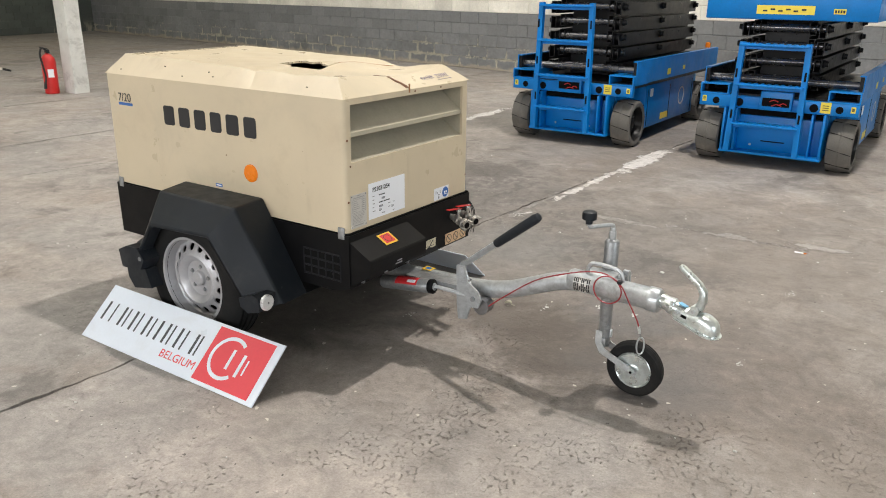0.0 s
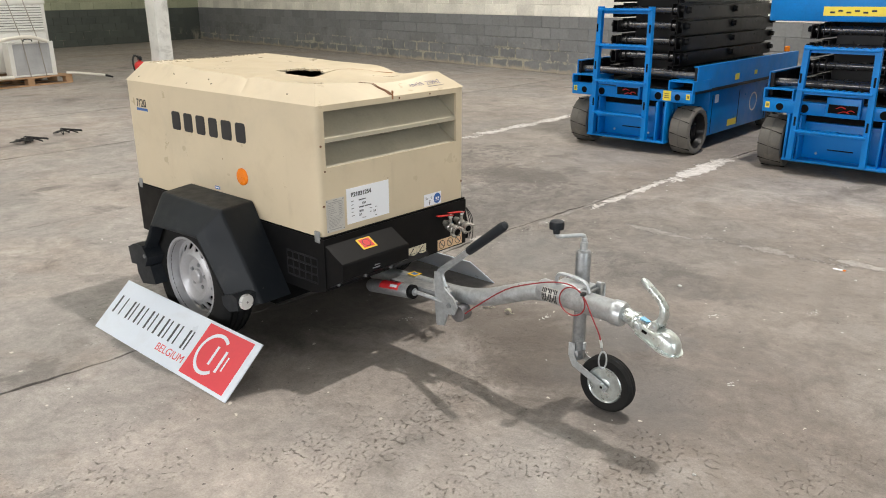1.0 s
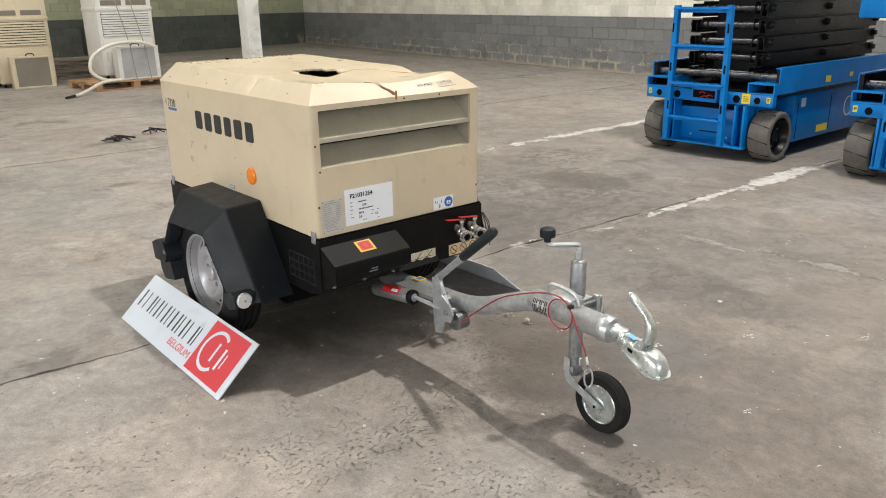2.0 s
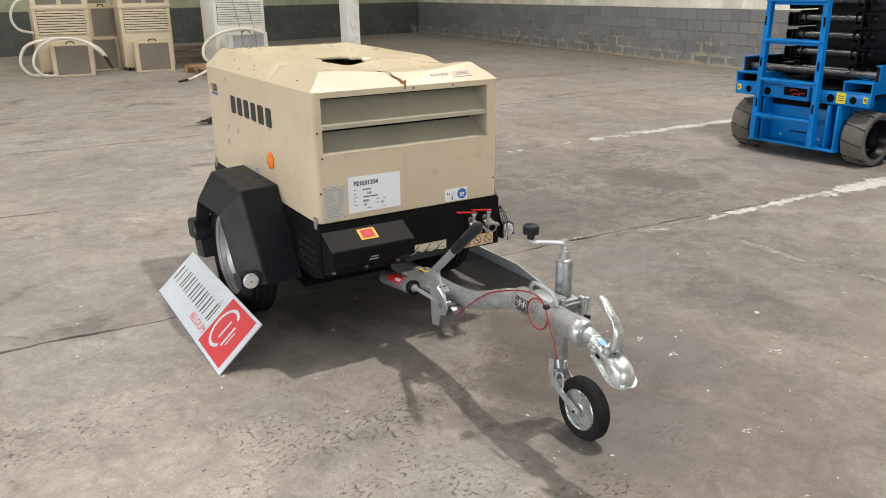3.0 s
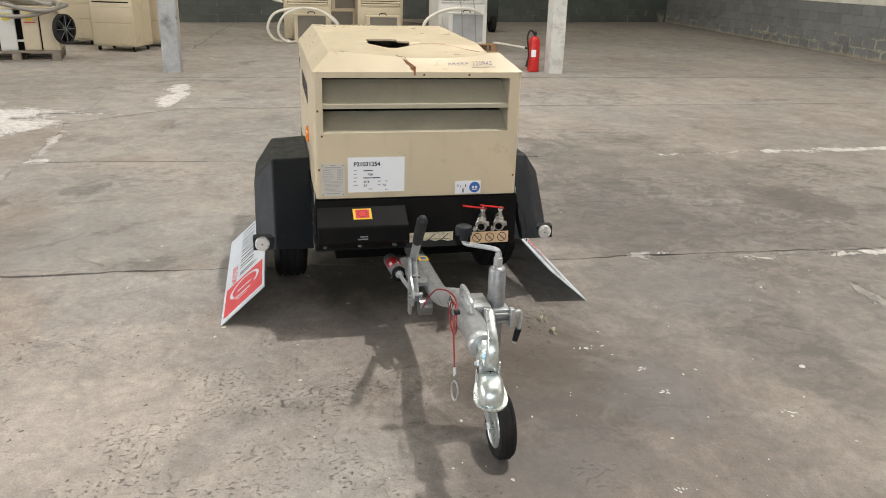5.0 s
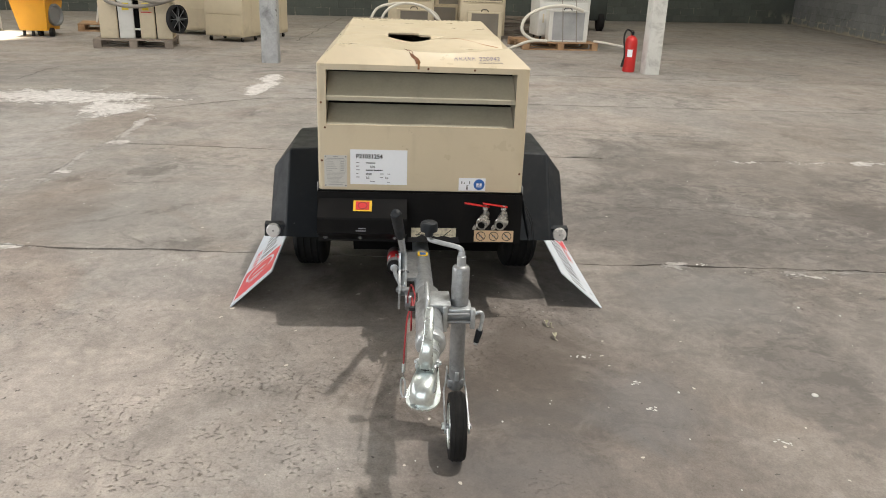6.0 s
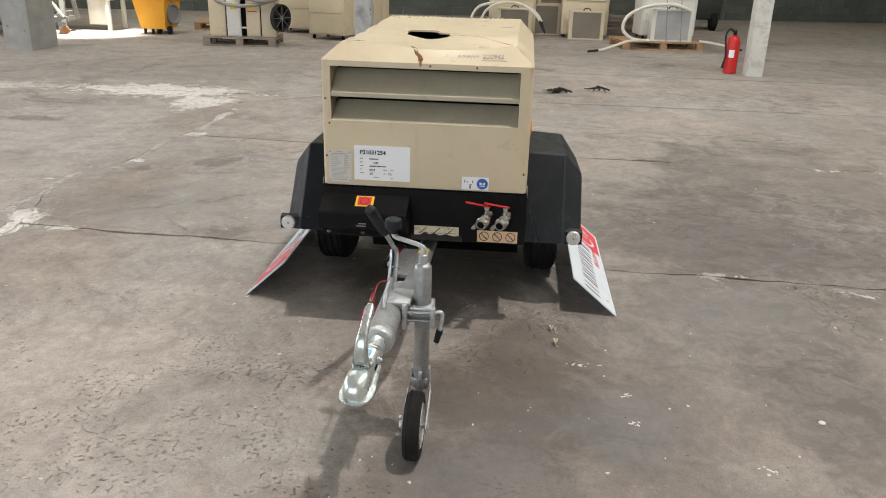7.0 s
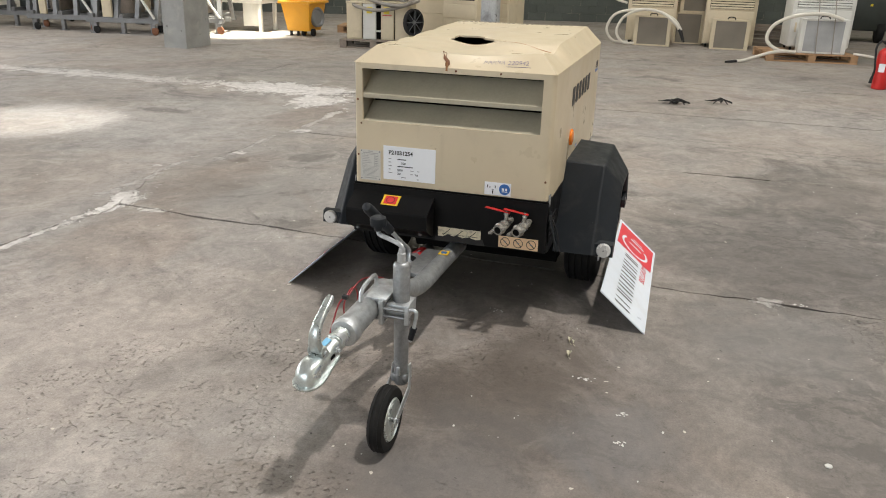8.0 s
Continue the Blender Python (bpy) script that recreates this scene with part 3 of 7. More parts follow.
def letters(name, text, size, material, parent, m, thick=0.0008, label="", bold=0.0):
    curve = bpy.data.curves.new(name, "FONT")
    curve.body, curve.size, curve.extrude = text, size, thick
    curve.offset = bold
    temp = bpy.data.objects.new(name, curve)
    mesh = bpy.data.meshes.new_from_object(temp)
    bpy.data.objects.remove(temp)
    mesh.materials.append(material)
    mesh.transform(m)
    root = parent
    while root.parent is not None:
        root = root.parent
    mesh.transform(Matrix.Translation(-ORIGIN.get(root, Vector((0, 0, 0)))))
    ob = tagged(new(name, mesh), label)
    ob.parent = parent
    return ob


def plate(u0, u1, v0, v1, m, lift=0.0, thick=0.0012):
    """A thin plate in the plane m (its x, y), standing proud by lift."""
    return box(B(), u0, u1, v0, v1, lift, lift + thick, m=m)


def wavy(a, b, amp, seed):
    return amp * noise.noise(Vector((a * 2.3, b * 2.3, seed))) + amp * 0.5 * noise.noise(Vector((a * 11.0, b * 11.0, seed + 7.0)))

# ---- the hall ----
def north_y(x):
    return 13.1 - 0.15 * (x + 7.0)


def back_x(y):
    return -21.0 - 0.235 * (y - 1.0)


floor = thing("floor", label="worn grey-brown concrete slab floor with stains and joints", category="floor", kind="structure")
part("floor_base", box(B(), -27, 13, -17, 17, -0.30, -0.014), SUBFLOOR, floor)

EAST, SOUTH = 12.0, -12.0


def wall_between(name, p, q, thick, z0, z1, material, label):
    p, q = Vector((*p, 0)), Vector((*q, 0))
    a = math.atan2(q.y - p.y, q.x - p.x)
    bm = box(B(), 0, (q - p).length, 0, thick, z0, z1, m=Matrix.Translation(p) @ Matrix.Rotation(a, 4, "Z"))
    return tagged(part(name, bm, material, None), label, "wall", kind="structure")


wall_north = wall_between("wall_north", (-25.5, north_y(-25.5) - 0.010), (13, north_y(13) - 0.010), 0.25, -0.05, 10.6, MORTAR_NORTH, "painted block wall with a dark grey dado")
wall_back = wall_between("wall_back", (back_x(-17) + 0.010, -17), (back_x(17) + 0.010, 17), 0.25, -0.05, 10.6, MORTAR_BACK, "dim block wall, dark grey below and greenish above")
wall_east = wall_between("wall_east", (EAST, 13), (EAST, -12.3), 0.25, -0.05, 10.6, PLAIN_WALL, "plain pale plastered hall wall")
wall_south = wall_between("wall_south", (EAST, SOUTH), (-22, SOUTH), 0.25, -0.05, 10.6, PLAIN_WALL, "plain pale plastered hall wall")
tagged(part("ceiling", box(B(), -28, 13, -17, 18, 10.6, 10.8), CEILING, None), "pale sheet ceiling of the hall", "ceiling", kind="structure")

# ---- the towable compressor ----
CX, FRONT, REAR = 2.704, -1.582, -3.0
HALF = 0.413
Y0, Y1 = CX - HALF, CX + HALF
comp = thing("air_compressor", (-2.265, CX, 0), "beige towable air compressor with dented torn canopy on black chassis", "compressor")

# canopy: three closed sides and a front with the louvre opening
LY0, LY1, LZ0, LZ1 = 2.327, 3.067, 0.845, 1.056
ZB, ZT = 0.575, 1.078


SPLAY = 0.014


def splay(bm):
    """The canopy's one side stands off a little towards the rear."""
    for v in bm.verts:
        if v.co.y > CX:
            v.co.y += SPLAY * (FRONT - v.co.x) / (FRONT - REAR) * (v.co.y - CX) / HALF
    return bm


def canopy_shell():
    """Round-cornered sheet box, with the louvre opening left out of its front."""
    bm, r = B(), 0.020

    def arc(cx, cy, w0):
        return [(cx + r * math.cos(radians(w0 + 22.5 * k)), cy + r * math.sin(radians(w0 + 22.5 * k))) for k in range(5)]
    line = [(FRONT, LY1)] + arc(FRONT - r, Y1 - r, 0) + [(-2.0, Y1), (-2.5, Y1)] + arc(REAR + r, Y1 - r, 90) + [(REAR, LY1), (REAR, LY0)] + arc(REAR + r, Y0 + r, 180) + [(-2.5, Y0), (-2.0, Y0)] + arc(FRONT - r, Y0 + r, 270) + [(FRONT, LY0)]
    rows = [[bm.verts.new((x, y, z)) for x, y in line] for z in (ZB, LZ0, LZ1, ZT)]
    n = len(line)
    for k in range(3):
        for i in range(n):
            if not (k == 1 and i == n - 1):
                bm.faces.new((rows[k][i], rows[k][(i + 1) % n], rows[k + 1][(i + 1) % n], rows[k + 1][i]))
    rim = [rows[1][n - 1], rows[1][0], rows[2][0], rows[2][n - 1]]
    back = [bm.verts.new(v.co - Vector((0.012, 0, 0))) for v in rim]
    for i in range(4):
        bm.faces.new((rim[i], rim[(i + 1) % 4], back[(i + 1) % 4], back[i]))
    return splay(bm)


canopy = part("canopy", canopy_shell(), BEIGE, comp, "beige painted sheet-steel canopy")
# near-black blocks stand in for the unlit inside behind louvres and tear
part("front_dark_core", box(B(), FRONT - 0.30, FRONT - 0.14, Y0 + 0.02, Y1 - 0.02, 0.6, 1.06), DARK, comp, "black block for the unlit space behind the louvres")
part("rear_dark_core", box(B(), REAR + 0.03, FRONT - 0.32, Y0 + 0.03, Y1 - 0.03, 0.5, 0.93), DARK, comp, "black block for the unlit space below the torn roof")


FI = 0.085


def roof_height(x, y):
    """The roof sheet: sloped on all four sides, crowned at the front edge, pressed in round the tear."""
    d = min((y - Y0) / 0.072, (Y1 - y) / 0.072, (x - REAR) / 0.066, 1.0)
    f = max(0.0, min(1.0, (FRONT - x) / FI))
    z = ZT + 0.071 * min(d, f)
    inner = max(0.0, min(1.0, d)) * f
    for cx, cy, sx, sy, depth in ((-1.72, 2.76, 0.20, 0.27, 0.030), (-1.90, 3.00, 0.10, 0.16, 0.026), (-2.02, 2.665, 0.16, 0.09, 0.024), (-2.17, 2.66, 0.05, 0.12, -0.005), (-1.66, 3.04, 0.06, 0.08, -0.008),
                                  (-2.6, 2.55, 0.2, 0.12, 0.006), (-2.1, 2.36, 0.07, 0.05, 0.008), (-1.88, 2.38, 0.06, 0.05, 0.006), (-2.42, 2.35, 0.05, 0.03, 0.007), (-1.63, 3.06, 0.03, 0.04, 0.006)):
        if cx > -2.1 and cx < -2.0 and x < -2.10:
            continue
        z -= depth * inner * math.exp(-((x - cx) / sx) ** 2 - ((y - cy) / sy) ** 2)
    for cx, cy, sx, sy, turn, depth in ((-2.08, 2.335, 0.020, 0.08, 0.5, 0.010), (-1.90, 2.345, 0.016, 0.07, -0.6, 0.012), (-1.97, 2.37, 0.05, 0.02, 0.2, 0.007), (-1.76, 2.42, 0.018, 0.10, 0.9, 0.008), (-2.33, 2.33, 0.012, 0.05, 0.3, 0.004), (-1.66, 3.06, 0.014, 0.05, -0.7, 0.008), (-1.80, 2.55, 0.02, 0.12, 1.0, 0.005)):
        u, v = (x - cx) * math.cos(turn) + (y - cy) * math.sin(turn), (y - cy) * math.cos(turn) - (x - cx) * math.sin(turn)
        z -= 0.7 * depth * min(1.0, inner * 2.5) * math.exp(-abs(u) / sx - (v / sy) ** 2)
    z += 0.013 * inner * max(0.0, min(1.0, (-2.2 - x) / 0.6))
    return z + 0.0022 * inner * noise.noise(Vector((x * 6, y * 6, 3.0)))


def in_hole(x, y):
    """The torn opening: wide at one end, stepped and running out into a slit."""
    a = noise.noise(Vector((x * 40, y * 40, 1.0))) * 0.008
    far = -2.18 + 0.25 * (y - 2.56) + (0.03 if y > 2.70 else 0.0)
    return (2.553 + a < y < 2.745 + a and far + a < x < -2.050) or (abs(x + 2.054) < 0.004 and 2.73 < y < 2.80)


def cuts(lo, hi, step, extra, fine):
    s = {round(lo + (hi - lo) * i / round((hi - lo) / step), 4) for i in range(round((hi - lo) / step) + 1)}
    s |= {round(e, 4) for e in extra}
    n = round((fine[1] - fine[0]) / fine[2])
    s |= {round(fine[0] + i * fine[2], 4) for i in range(n + 1)}
    return sorted(s)


def roof_sheet():
    """Top field and four slopes, each a grid, welded along the folds."""
    xs = cuts(REAR + 0.066, FRONT - FI, 0.03, (), (-2.22, -1.97, 0.0055))
    ys = cuts(Y0 + 0.072, Y1 - 0.072, 0.03, (), (2.56, 2.87, 0.0055))
    bm = B()

    def patch(rows, hole=False):
        grid = [[bm.verts.new((x, y, roof_height(x, y))) for x, y in row] for row in rows]
        for r0, r1, g0, g1 in zip(rows, rows[1:], grid, grid[1:]):
            for k in range(len(r0) - 1):
                cx, cy = (r0[k][0] + r1[k + 1][0]) / 2, (r0[k][1] + r1[k + 1][1]) / 2
                if not (hole and in_hole(cx, cy)):
                    bm.faces.new((g0[k], g1[k], g1[k + 1], g0[k + 1]))

    def slope(inner, outer, n):
        patch([[(a[0] + (b[0] - a[0]) * i / n, a[1] + (b[1] - a[1]) * i / n) for a, b in zip(inner, outer)] for i in range(n + 1)])
    patch([[(x, y) for y in ys] for x in xs], True)

    def spread(lo, hi, src):
        return [lo + (hi - lo) * (q - src[0]) / (src[-1] - src[0]) for q in src]
    slope([(x, ys[0]) for x in xs], [(x, Y0) for x in spread(REAR, FRONT, xs)], 5)
    slope([(x, ys[-1]) for x in xs], [(x, Y1) for x in spread(REAR, FRONT, xs)], 5)
    slope([(xs[0], y) for y in ys], [(REAR, y) for y in spread(Y0, Y1, ys)], 4)
    slope([(xs[-1], y) for y in ys], [(FRONT, y) for y in spread(Y0, Y1, ys)], 5)
    bmesh.ops.remove_doubles(bm, verts=bm.verts, dist=0.0004)
    for e in [e for e in bm.edges if len(e.link_faces) == 1]:
        p, q = e.verts
        if all(REAR + 0.1 < v.co.x < FRONT - 0.1 and Y0 + 0.1 < v.co.y < Y1 - 0.1 for v in e.verts):
            bm.faces.new((p, q, bm.verts.new(q.co - Vector((0, 0, 0.008))), bm.verts.new(p.co - Vector((0, 0, 0.008)))))
    bmesh.ops.remove_doubles(bm, verts=bm.verts, dist=0.0003)
    return splay(bm)


roof = part("roof_panel", roof_sheet(), BEIGE, comp, "dented beige roof sheet with a torn hole", angle=22)
bm = B()
outline = [(-1.72, 2.628), (-1.69, 2.640), (-1.665, 2.658), (-1.64, 2.664), (-1.62, 2.682), (-1.60, 2.690), (-1.588, 2.686), (-1.592, 2.672), (-1.615, 2.668), (-1.63, 2.654), (-1.66, 2.646), (-1.69, 2.632)]
skin(bm, [[Vector((x, y, roof_height(x, y) + h)) for x, y in outline] for h in (0.001, 0.0024)])
part("rust_tear", bm, RUST, roof, "brown rusted tear")
part("rust_streak", box(B(), FRONT - 0.001, FRONT + 0.0012, 2.678, 2.686, 1.066, 1.100), RUST_RUN, canopy, "rust run")
part("crease_line", pipe(B(), [(-2.053, 2.80, roof_height(-2.053, 2.80)), (-2.03, 2.88, roof_height(-2.03, 2.88)), (-1.97, 2.97, roof_height(-1.97, 2.97)), (-1.93, 3.03, roof_height(-1.93, 3.03))], 0.0016, 5, 8), RUST_RUN, roof, "brown crease")
bm = B()
for i in range(22):
    x = -2.90
    y = 2.42 + i * 0.026
    box(bm, x - 0.006, x + 0.006, y, y + 0.016, roof_height(x, y) - 0.0015, roof_height(x, y) + 0.0008)
part("vent_row", bm, DARK, roof, "row of small vent slots")
for i, (x, y) in enumerate(((-2.62, 2.335), (-2.48, 2.31), (-2.34, 2.335), (-2.3, 2.32), (-2.9, 2.31), (-1.78, 2.32), (-1.70, 2.42))):
    part("paint_chip", box(B(), x - 0.003, x + 0.005, y - 0.0025, y + 0.002, roof_height(x, y) - 0.003, roof_height(x, y) + 0.0008), DARK, roof)

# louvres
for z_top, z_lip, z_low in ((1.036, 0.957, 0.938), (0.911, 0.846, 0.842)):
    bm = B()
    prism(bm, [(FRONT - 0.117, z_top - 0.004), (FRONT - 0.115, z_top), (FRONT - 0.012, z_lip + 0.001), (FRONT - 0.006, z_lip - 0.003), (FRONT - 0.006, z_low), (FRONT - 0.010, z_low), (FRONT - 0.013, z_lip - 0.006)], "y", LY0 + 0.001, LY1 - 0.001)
    part("louvre", bm, LOUVRE_BEIGE, canopy, "slanted dull olive-beige louvre blade")
part("louvre_top", box(B(), FRONT - 0.05, FRONT - 0.012, LY0, LY1, LZ1, LZ1 + 0.006), LOUVRE_BEIGE, canopy)
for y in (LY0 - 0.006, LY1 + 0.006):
    part("louvre_cheek", box(B(), FRONT - 0.14, FRONT - 0.012, y - 0.004, y + 0.004, LZ0 - 0.01, LZ1 + 0.01), LOUVRE_BEIGE, canopy)
for y, z in ((LY0 - 0.006, LZ0 - 0.012), (Y0 + 0.016, 0.93), (Y0 + 0.016, 0.70), (Y1 - 0.016, 0.66), (2.72, LZ1 + 0.012), (2.90, LZ1 + 0.012)):
    part("rivet", lathe(B(), (FRONT - 0.001, y, z), (1, 0, 0), [(0, 0.005), (0.002, 0.004), (0.003, 0.001)], 8), RUST, canopy)

# black chassis box
bm = B()
prism(bm, [(REAR - 0.005, 0.575), (FRONT + 0.012, 0.575), (FRONT + 0.012, 0.366), (-1.66, 0.342), (REAR + 0.0, 0.338)], "y", Y0 - 0.004, Y1 + 0.004)
soften(bm, 0.006)
base = part("chassis", bm, BLACK_PAINT, comp, "black painted sheet-steel chassis", angle=10)
# added dark block that stops light passing under the chassis; no known part
bm = prism(B(), [(-2.96, 0.34), (-2.94, 0.13), (-2.08, 0.14), (-1.96, 0.34)], "y", CX - 0.30, CX + 0.40)
part("under_blocker", soften(bm, 0.01), DARK, comp, "black block added to keep light out below the chassis")
# near-black strip put in as the dark of the gap above the chassis
part("seam_strip", box(B(), REAR + 0.004, FRONT + 0.008, Y0 - 0.001, Y1 + 0.001, 0.566, 0.582), DARK, comp, "thin black line for the gap below the canopy")
bm = B()
prism(bm, [(FRONT - 0.004, 0.558), (-1.476, 0.497), (-1.472, 0.49), (-1.474, 0.432), (FRONT - 0.004, 0.366)], "y", 2.293, 2.647)
soften(bm, 0.004)
panel = part("control_box", bm, BLACK_PAINT, comp, "black sloping control panel box", angle=10)
ALONG = Vector((FRONT - 0.004 + 1.476, 0, 0.558 - 0.497)).normalized()
PANEL = Matrix((Vector((0, 1, 0)), ALONG, Vector((0, 1, 0)).cross(ALONG))).transposed().to_4x4()
PANEL.translation = (-1.476, 2.293, 0.497)
stop = part("stop_label", plate(0.14, 0.214, 0.036, 0.094, PANEL, 0.001), LABEL_YELLOW, panel, "yellow stop label")
part("stop_field", plate(0.150, 0.204, 0.043, 0.087, PANEL, 0.0024), LABEL_RED, stop, "red square")
part("stop_ring", hoop(PANEL @ Vector((0.177, 0.065, 0.0034)), PANEL.to_3x3() @ Vector((0, 0, 1)), 0.019, 0.0165, 0.0006), INK, stop)
part("stop_button", lathe(B(), PANEL @ Vector((0.177, 0.065, 0.0034)), PANEL.to_3x3() @ Vector((0, 0, 1)), [(0, 0.0163), (0.0008, 0.0163)], 24), LABEL_RED, stop)
for y in (2.32, 2.46, 2.60):
    part("bolt", lathe(B(), (-1.535, y, 0.398), (0.55, 0, -0.6), [(0, 0.009), (0.006, 0.009), (0.006, 0.005), (0.010, 0.005)], 8), GALV_DULL, panel)
for k, z in enumerate((0.452, 0.442)):
    part("scuff_mark", box(B(), -1.4735, -1.4715, 2.455 - 0.01 * k, 2.485, z, z + 0.004), GREY_INK, panel)
# side grille in the chassis
for side, y in ((-1, Y0 - 0.004), (1, Y1 + 0.004)):
    for i in range(5):
        for k in range(3):
            x, z = -1.80 + i * 0.038, 0.485 - k * 0.034
            part("grille_slot", box(B(), x, x + 0.029, y - 0.0012, y + 0.0012, z - 0.024, z, 0), DARK, base)
    for k in range(4):
        z = 0.4895 - k * 0.034
        part("grille_bar", box(B(), -1.806, -1.615, y - 0.003, y + 0.003, z - 0.003, z + 0.003, 0.001, segments=1), GRILLE, base)
    for i in range(6):
        x = -1.8045 + i * 0.038
        part("grille_bar", box(B(), x - 0.003, x + 0.003, y - 0.003, y + 0.003, 0.387, 0.4895, 0.001, segments=1), GRILLE, base)

# markings on the front and side
FRONTP = Matrix.Translation((FRONT, 0, 0)) @ Matrix(((0, 0, 1), (1, 0, 0), (0, 1, 0))).to_4x4()
plate_id = part("data_plate", plate(2.316, 2.406, 0.594, 0.723, FRONTP, 0.0005), PLATE, canopy, "grey metal data plate")
part("plate_mark", plate(2.351, 2.371, 0.716, 0.7195, FRONTP, 0.0015, 0.0006), PLATE_INK, plate_id)
part("print_line", plate(2.328, 2.394, 0.7085, 0.7115, FRONTP, 0.0015, 0.0006), PLATE_INK, plate_id)
for z in (0.7035, 0.653, 0.648, 0.611):
    part("plate_rule", plate(2.323, 2.399, z, z + 0.0012, FRONTP, 0.0015, 0.0006), PLATE_INK, plate_id)
for x in (2.323, 2.378, 2.398):
    part("plate_rule", plate(x, x + 0.0012, 0.654, 0.7035, FRONTP, 0.0015, 0.0006), PLATE_INK, plate_id)
for i in range(6):
    z = 0.6595 + i * 0.0075
    part("print_line", plate(2.327, 2.347 + 0.004 * ((i * 5) % 6), z, z + 0.002, FRONTP, 0.0015, 0.0006), PLATE_INK, plate_id)
    part("print_line", plate(2.381, 2.394, z - 0.0005, z + 0.003, FRONTP, 0.0015, 0.0006), PLATE_INK, plate_id)
for i in range(6):
    z = 0.6155 + i * 0.0053
    part("print_line", plate(2.326, 2.372 + 0.0045 * ((i * 7) % 6), z, z + 0.0016, FRONTP, 0.0015, 0.0006), PLATE_INK, plate_id)
part("print_line", plate(2.332, 2.388, 0.602, 0.605, FRONTP, 0.0015, 0.0006), PLATE_INK, plate_id)
for x, z in ((2.321, 0.7175), (2.401, 0.7175), (2.321, 0.5995), (2.401, 0.5995)):
    part("rivet", lathe(B(), (FRONT + 0.0015, x, z), (1, 0, 0), [(0, 0.0032), (0.0015, 0.0024)], 8), STEEL, plate_id)
sheet = part("paper_label", plate(2.419, 2.646, 0.606, 0.748, FRONTP, 0.0005), PAPER, canopy, "white printed paper sheet")
letters("lot_number", "P21031254", 0.0235, INK, sheet, FRONTP @ pose(2.442, 0.713, 0.0022), 0.0003, bold=0.0006)
for i in range(5):
    z = 0.697 - i * 0.0148
    for k, w in enumerate((0.012, 0.011, 0.014, 0.009, 0.016)[i:i + 1]):
        part("print_line", plate(2.442, 2.442 + w, z - 0.0036, z - 0.0006, FRONTP, 0.0015, 0.0006), GREY_INK, sheet)
for a, w, z in ((2.481, 0.037, 0.697), (2.481, 0.028, 0.6674), (2.512, 0.036, 0.6674)):
    part("print_line", plate(a, a + w, z - 0.005, z - 0.0008, FRONTP, 0.0015, 0.0006), SIGN_INK, sheet)
for text, a, z in (("7/20", 2.497, 0.6822), ("2018", 2.481, 0.6526), ("2,0", 2.481, 0.6378), ("7,0", 2.557, 0.6378)):
    letters("printed_value", text, 0.0115, SIGN_INK, sheet, FRONTP @ pose(a, z - 0.0078, 0.0022), 0.0003, bold=0.0003)
for a, b, z in ((2.538, 2.552, 0.652), (2.567, 2.578, 0.652), (2.538, 2.549, 0.637), (2.498, 2.518, 0.6205), (2.567, 2.577, 0.6175)):
    part("print_line", plate(a, b, z - 0.0034, z - 0.0006, FRONTP, 0.0015, 0.0006), GREY_INK, sheet)
stick = part("safety_sticker", plate(2.856, 2.965, 0.587, 0.640, FRONTP, 0.0005), PAPER, canopy, "white and blue safety sticker")
part("sticker_disc", lathe(B(), (FRONT + 0.0017, 2.939, 0.6135), (1, 0, 0), [(0, 0.0225), (0.0008, 0.0225)], 24), LABEL_BLUE, stick)
for a, b, c, d in ((2.928, 2.937, 0.609, 0.619), (2.941, 2.950, 0.609, 0.619), (2.928, 2.950, 0.603, 0.606)):
    part("sticker_sign", plate(a, b, c, d, FRONTP, 0.0026, 0.0005), PAPER, stick)
for a, b, c, d in ((2.867, 2.870, 0.616, 0.628), (2.877, 2.880, 0.616, 0.622), (2.888, 2.893, 0.592, 0.606), (2.899, 2.902, 0.615, 0.627), (2.886, 2.897, 0.609, 0.611)):
    part("sticker_sign", plate(a, b, c, d, FRONTP, 0.0017, 0.0005), INK, stick)
BASEP = Matrix.Translation((0.012, 0, 0)) @ FRONTP
warn = part("warning_sticker", plate(2.928, 3.092, 0.372, 0.421, BASEP, 0.0005), LABEL_PEACH, base, "peach sticker with three prohibition signs")
for i in range(3):
    c = Vector((FRONT + 0.0138, 2.956 + 0.054 * i, 0.3965))
    part("sign_ring", hoop(c, (1, 0, 0), 0.020, 0.0172, 0.0006), INK, warn)
    part("sign_bar", bar(B(), c + Vector((0.0002, -0.013, 0.013)), c + Vector((0.0002, 0.013, -0.013)), 0.0035, 0.0006, (1, 0, 0)), INK, warn)
    part("sign_mark", box(B(), c.x - 0.0002, c.x + 0.0006, c.y - 0.005, c.y + 0.005, c.z - 0.0022, c.z + 0.0022), GREY_INK, warn)
torn = part("torn_sticker", plate(2.668, 2.852, 0.388, 0.428, BASEP, 0.0005), LABEL_CREAM, base, "torn cream pictogram sticker")
for i in range(3):
    part("sign_mark", plate(2.685 + 0.056 * i, 2.727 + 0.056 * i, 0.398, 0.400, BASEP, 0.0017, 0.0005), INK, torn)
    part("sign_mark", bar(B(), (FRONT + 0.0145, 2.69 + 0.056 * i, 0.395), (FRONT + 0.0145, 2.72 + 0.056 * i, 0.422), 0.003, 0.001, (1, 0, 0)), INK, torn)
bm = B()
pts = [(2.655, 0.366), (2.655, 0.385), (2.69, 0.388), (2.71, 0.399), (2.735, 0.392), (2.75, 0.398), (2.775, 0.389), (2.80, 0.396), (2.83, 0.388), (2.86, 0.392), (2.87, 0.366)]
prism(bm, pts, "x", FRONT + 0.0125, FRONT + 0.0155)
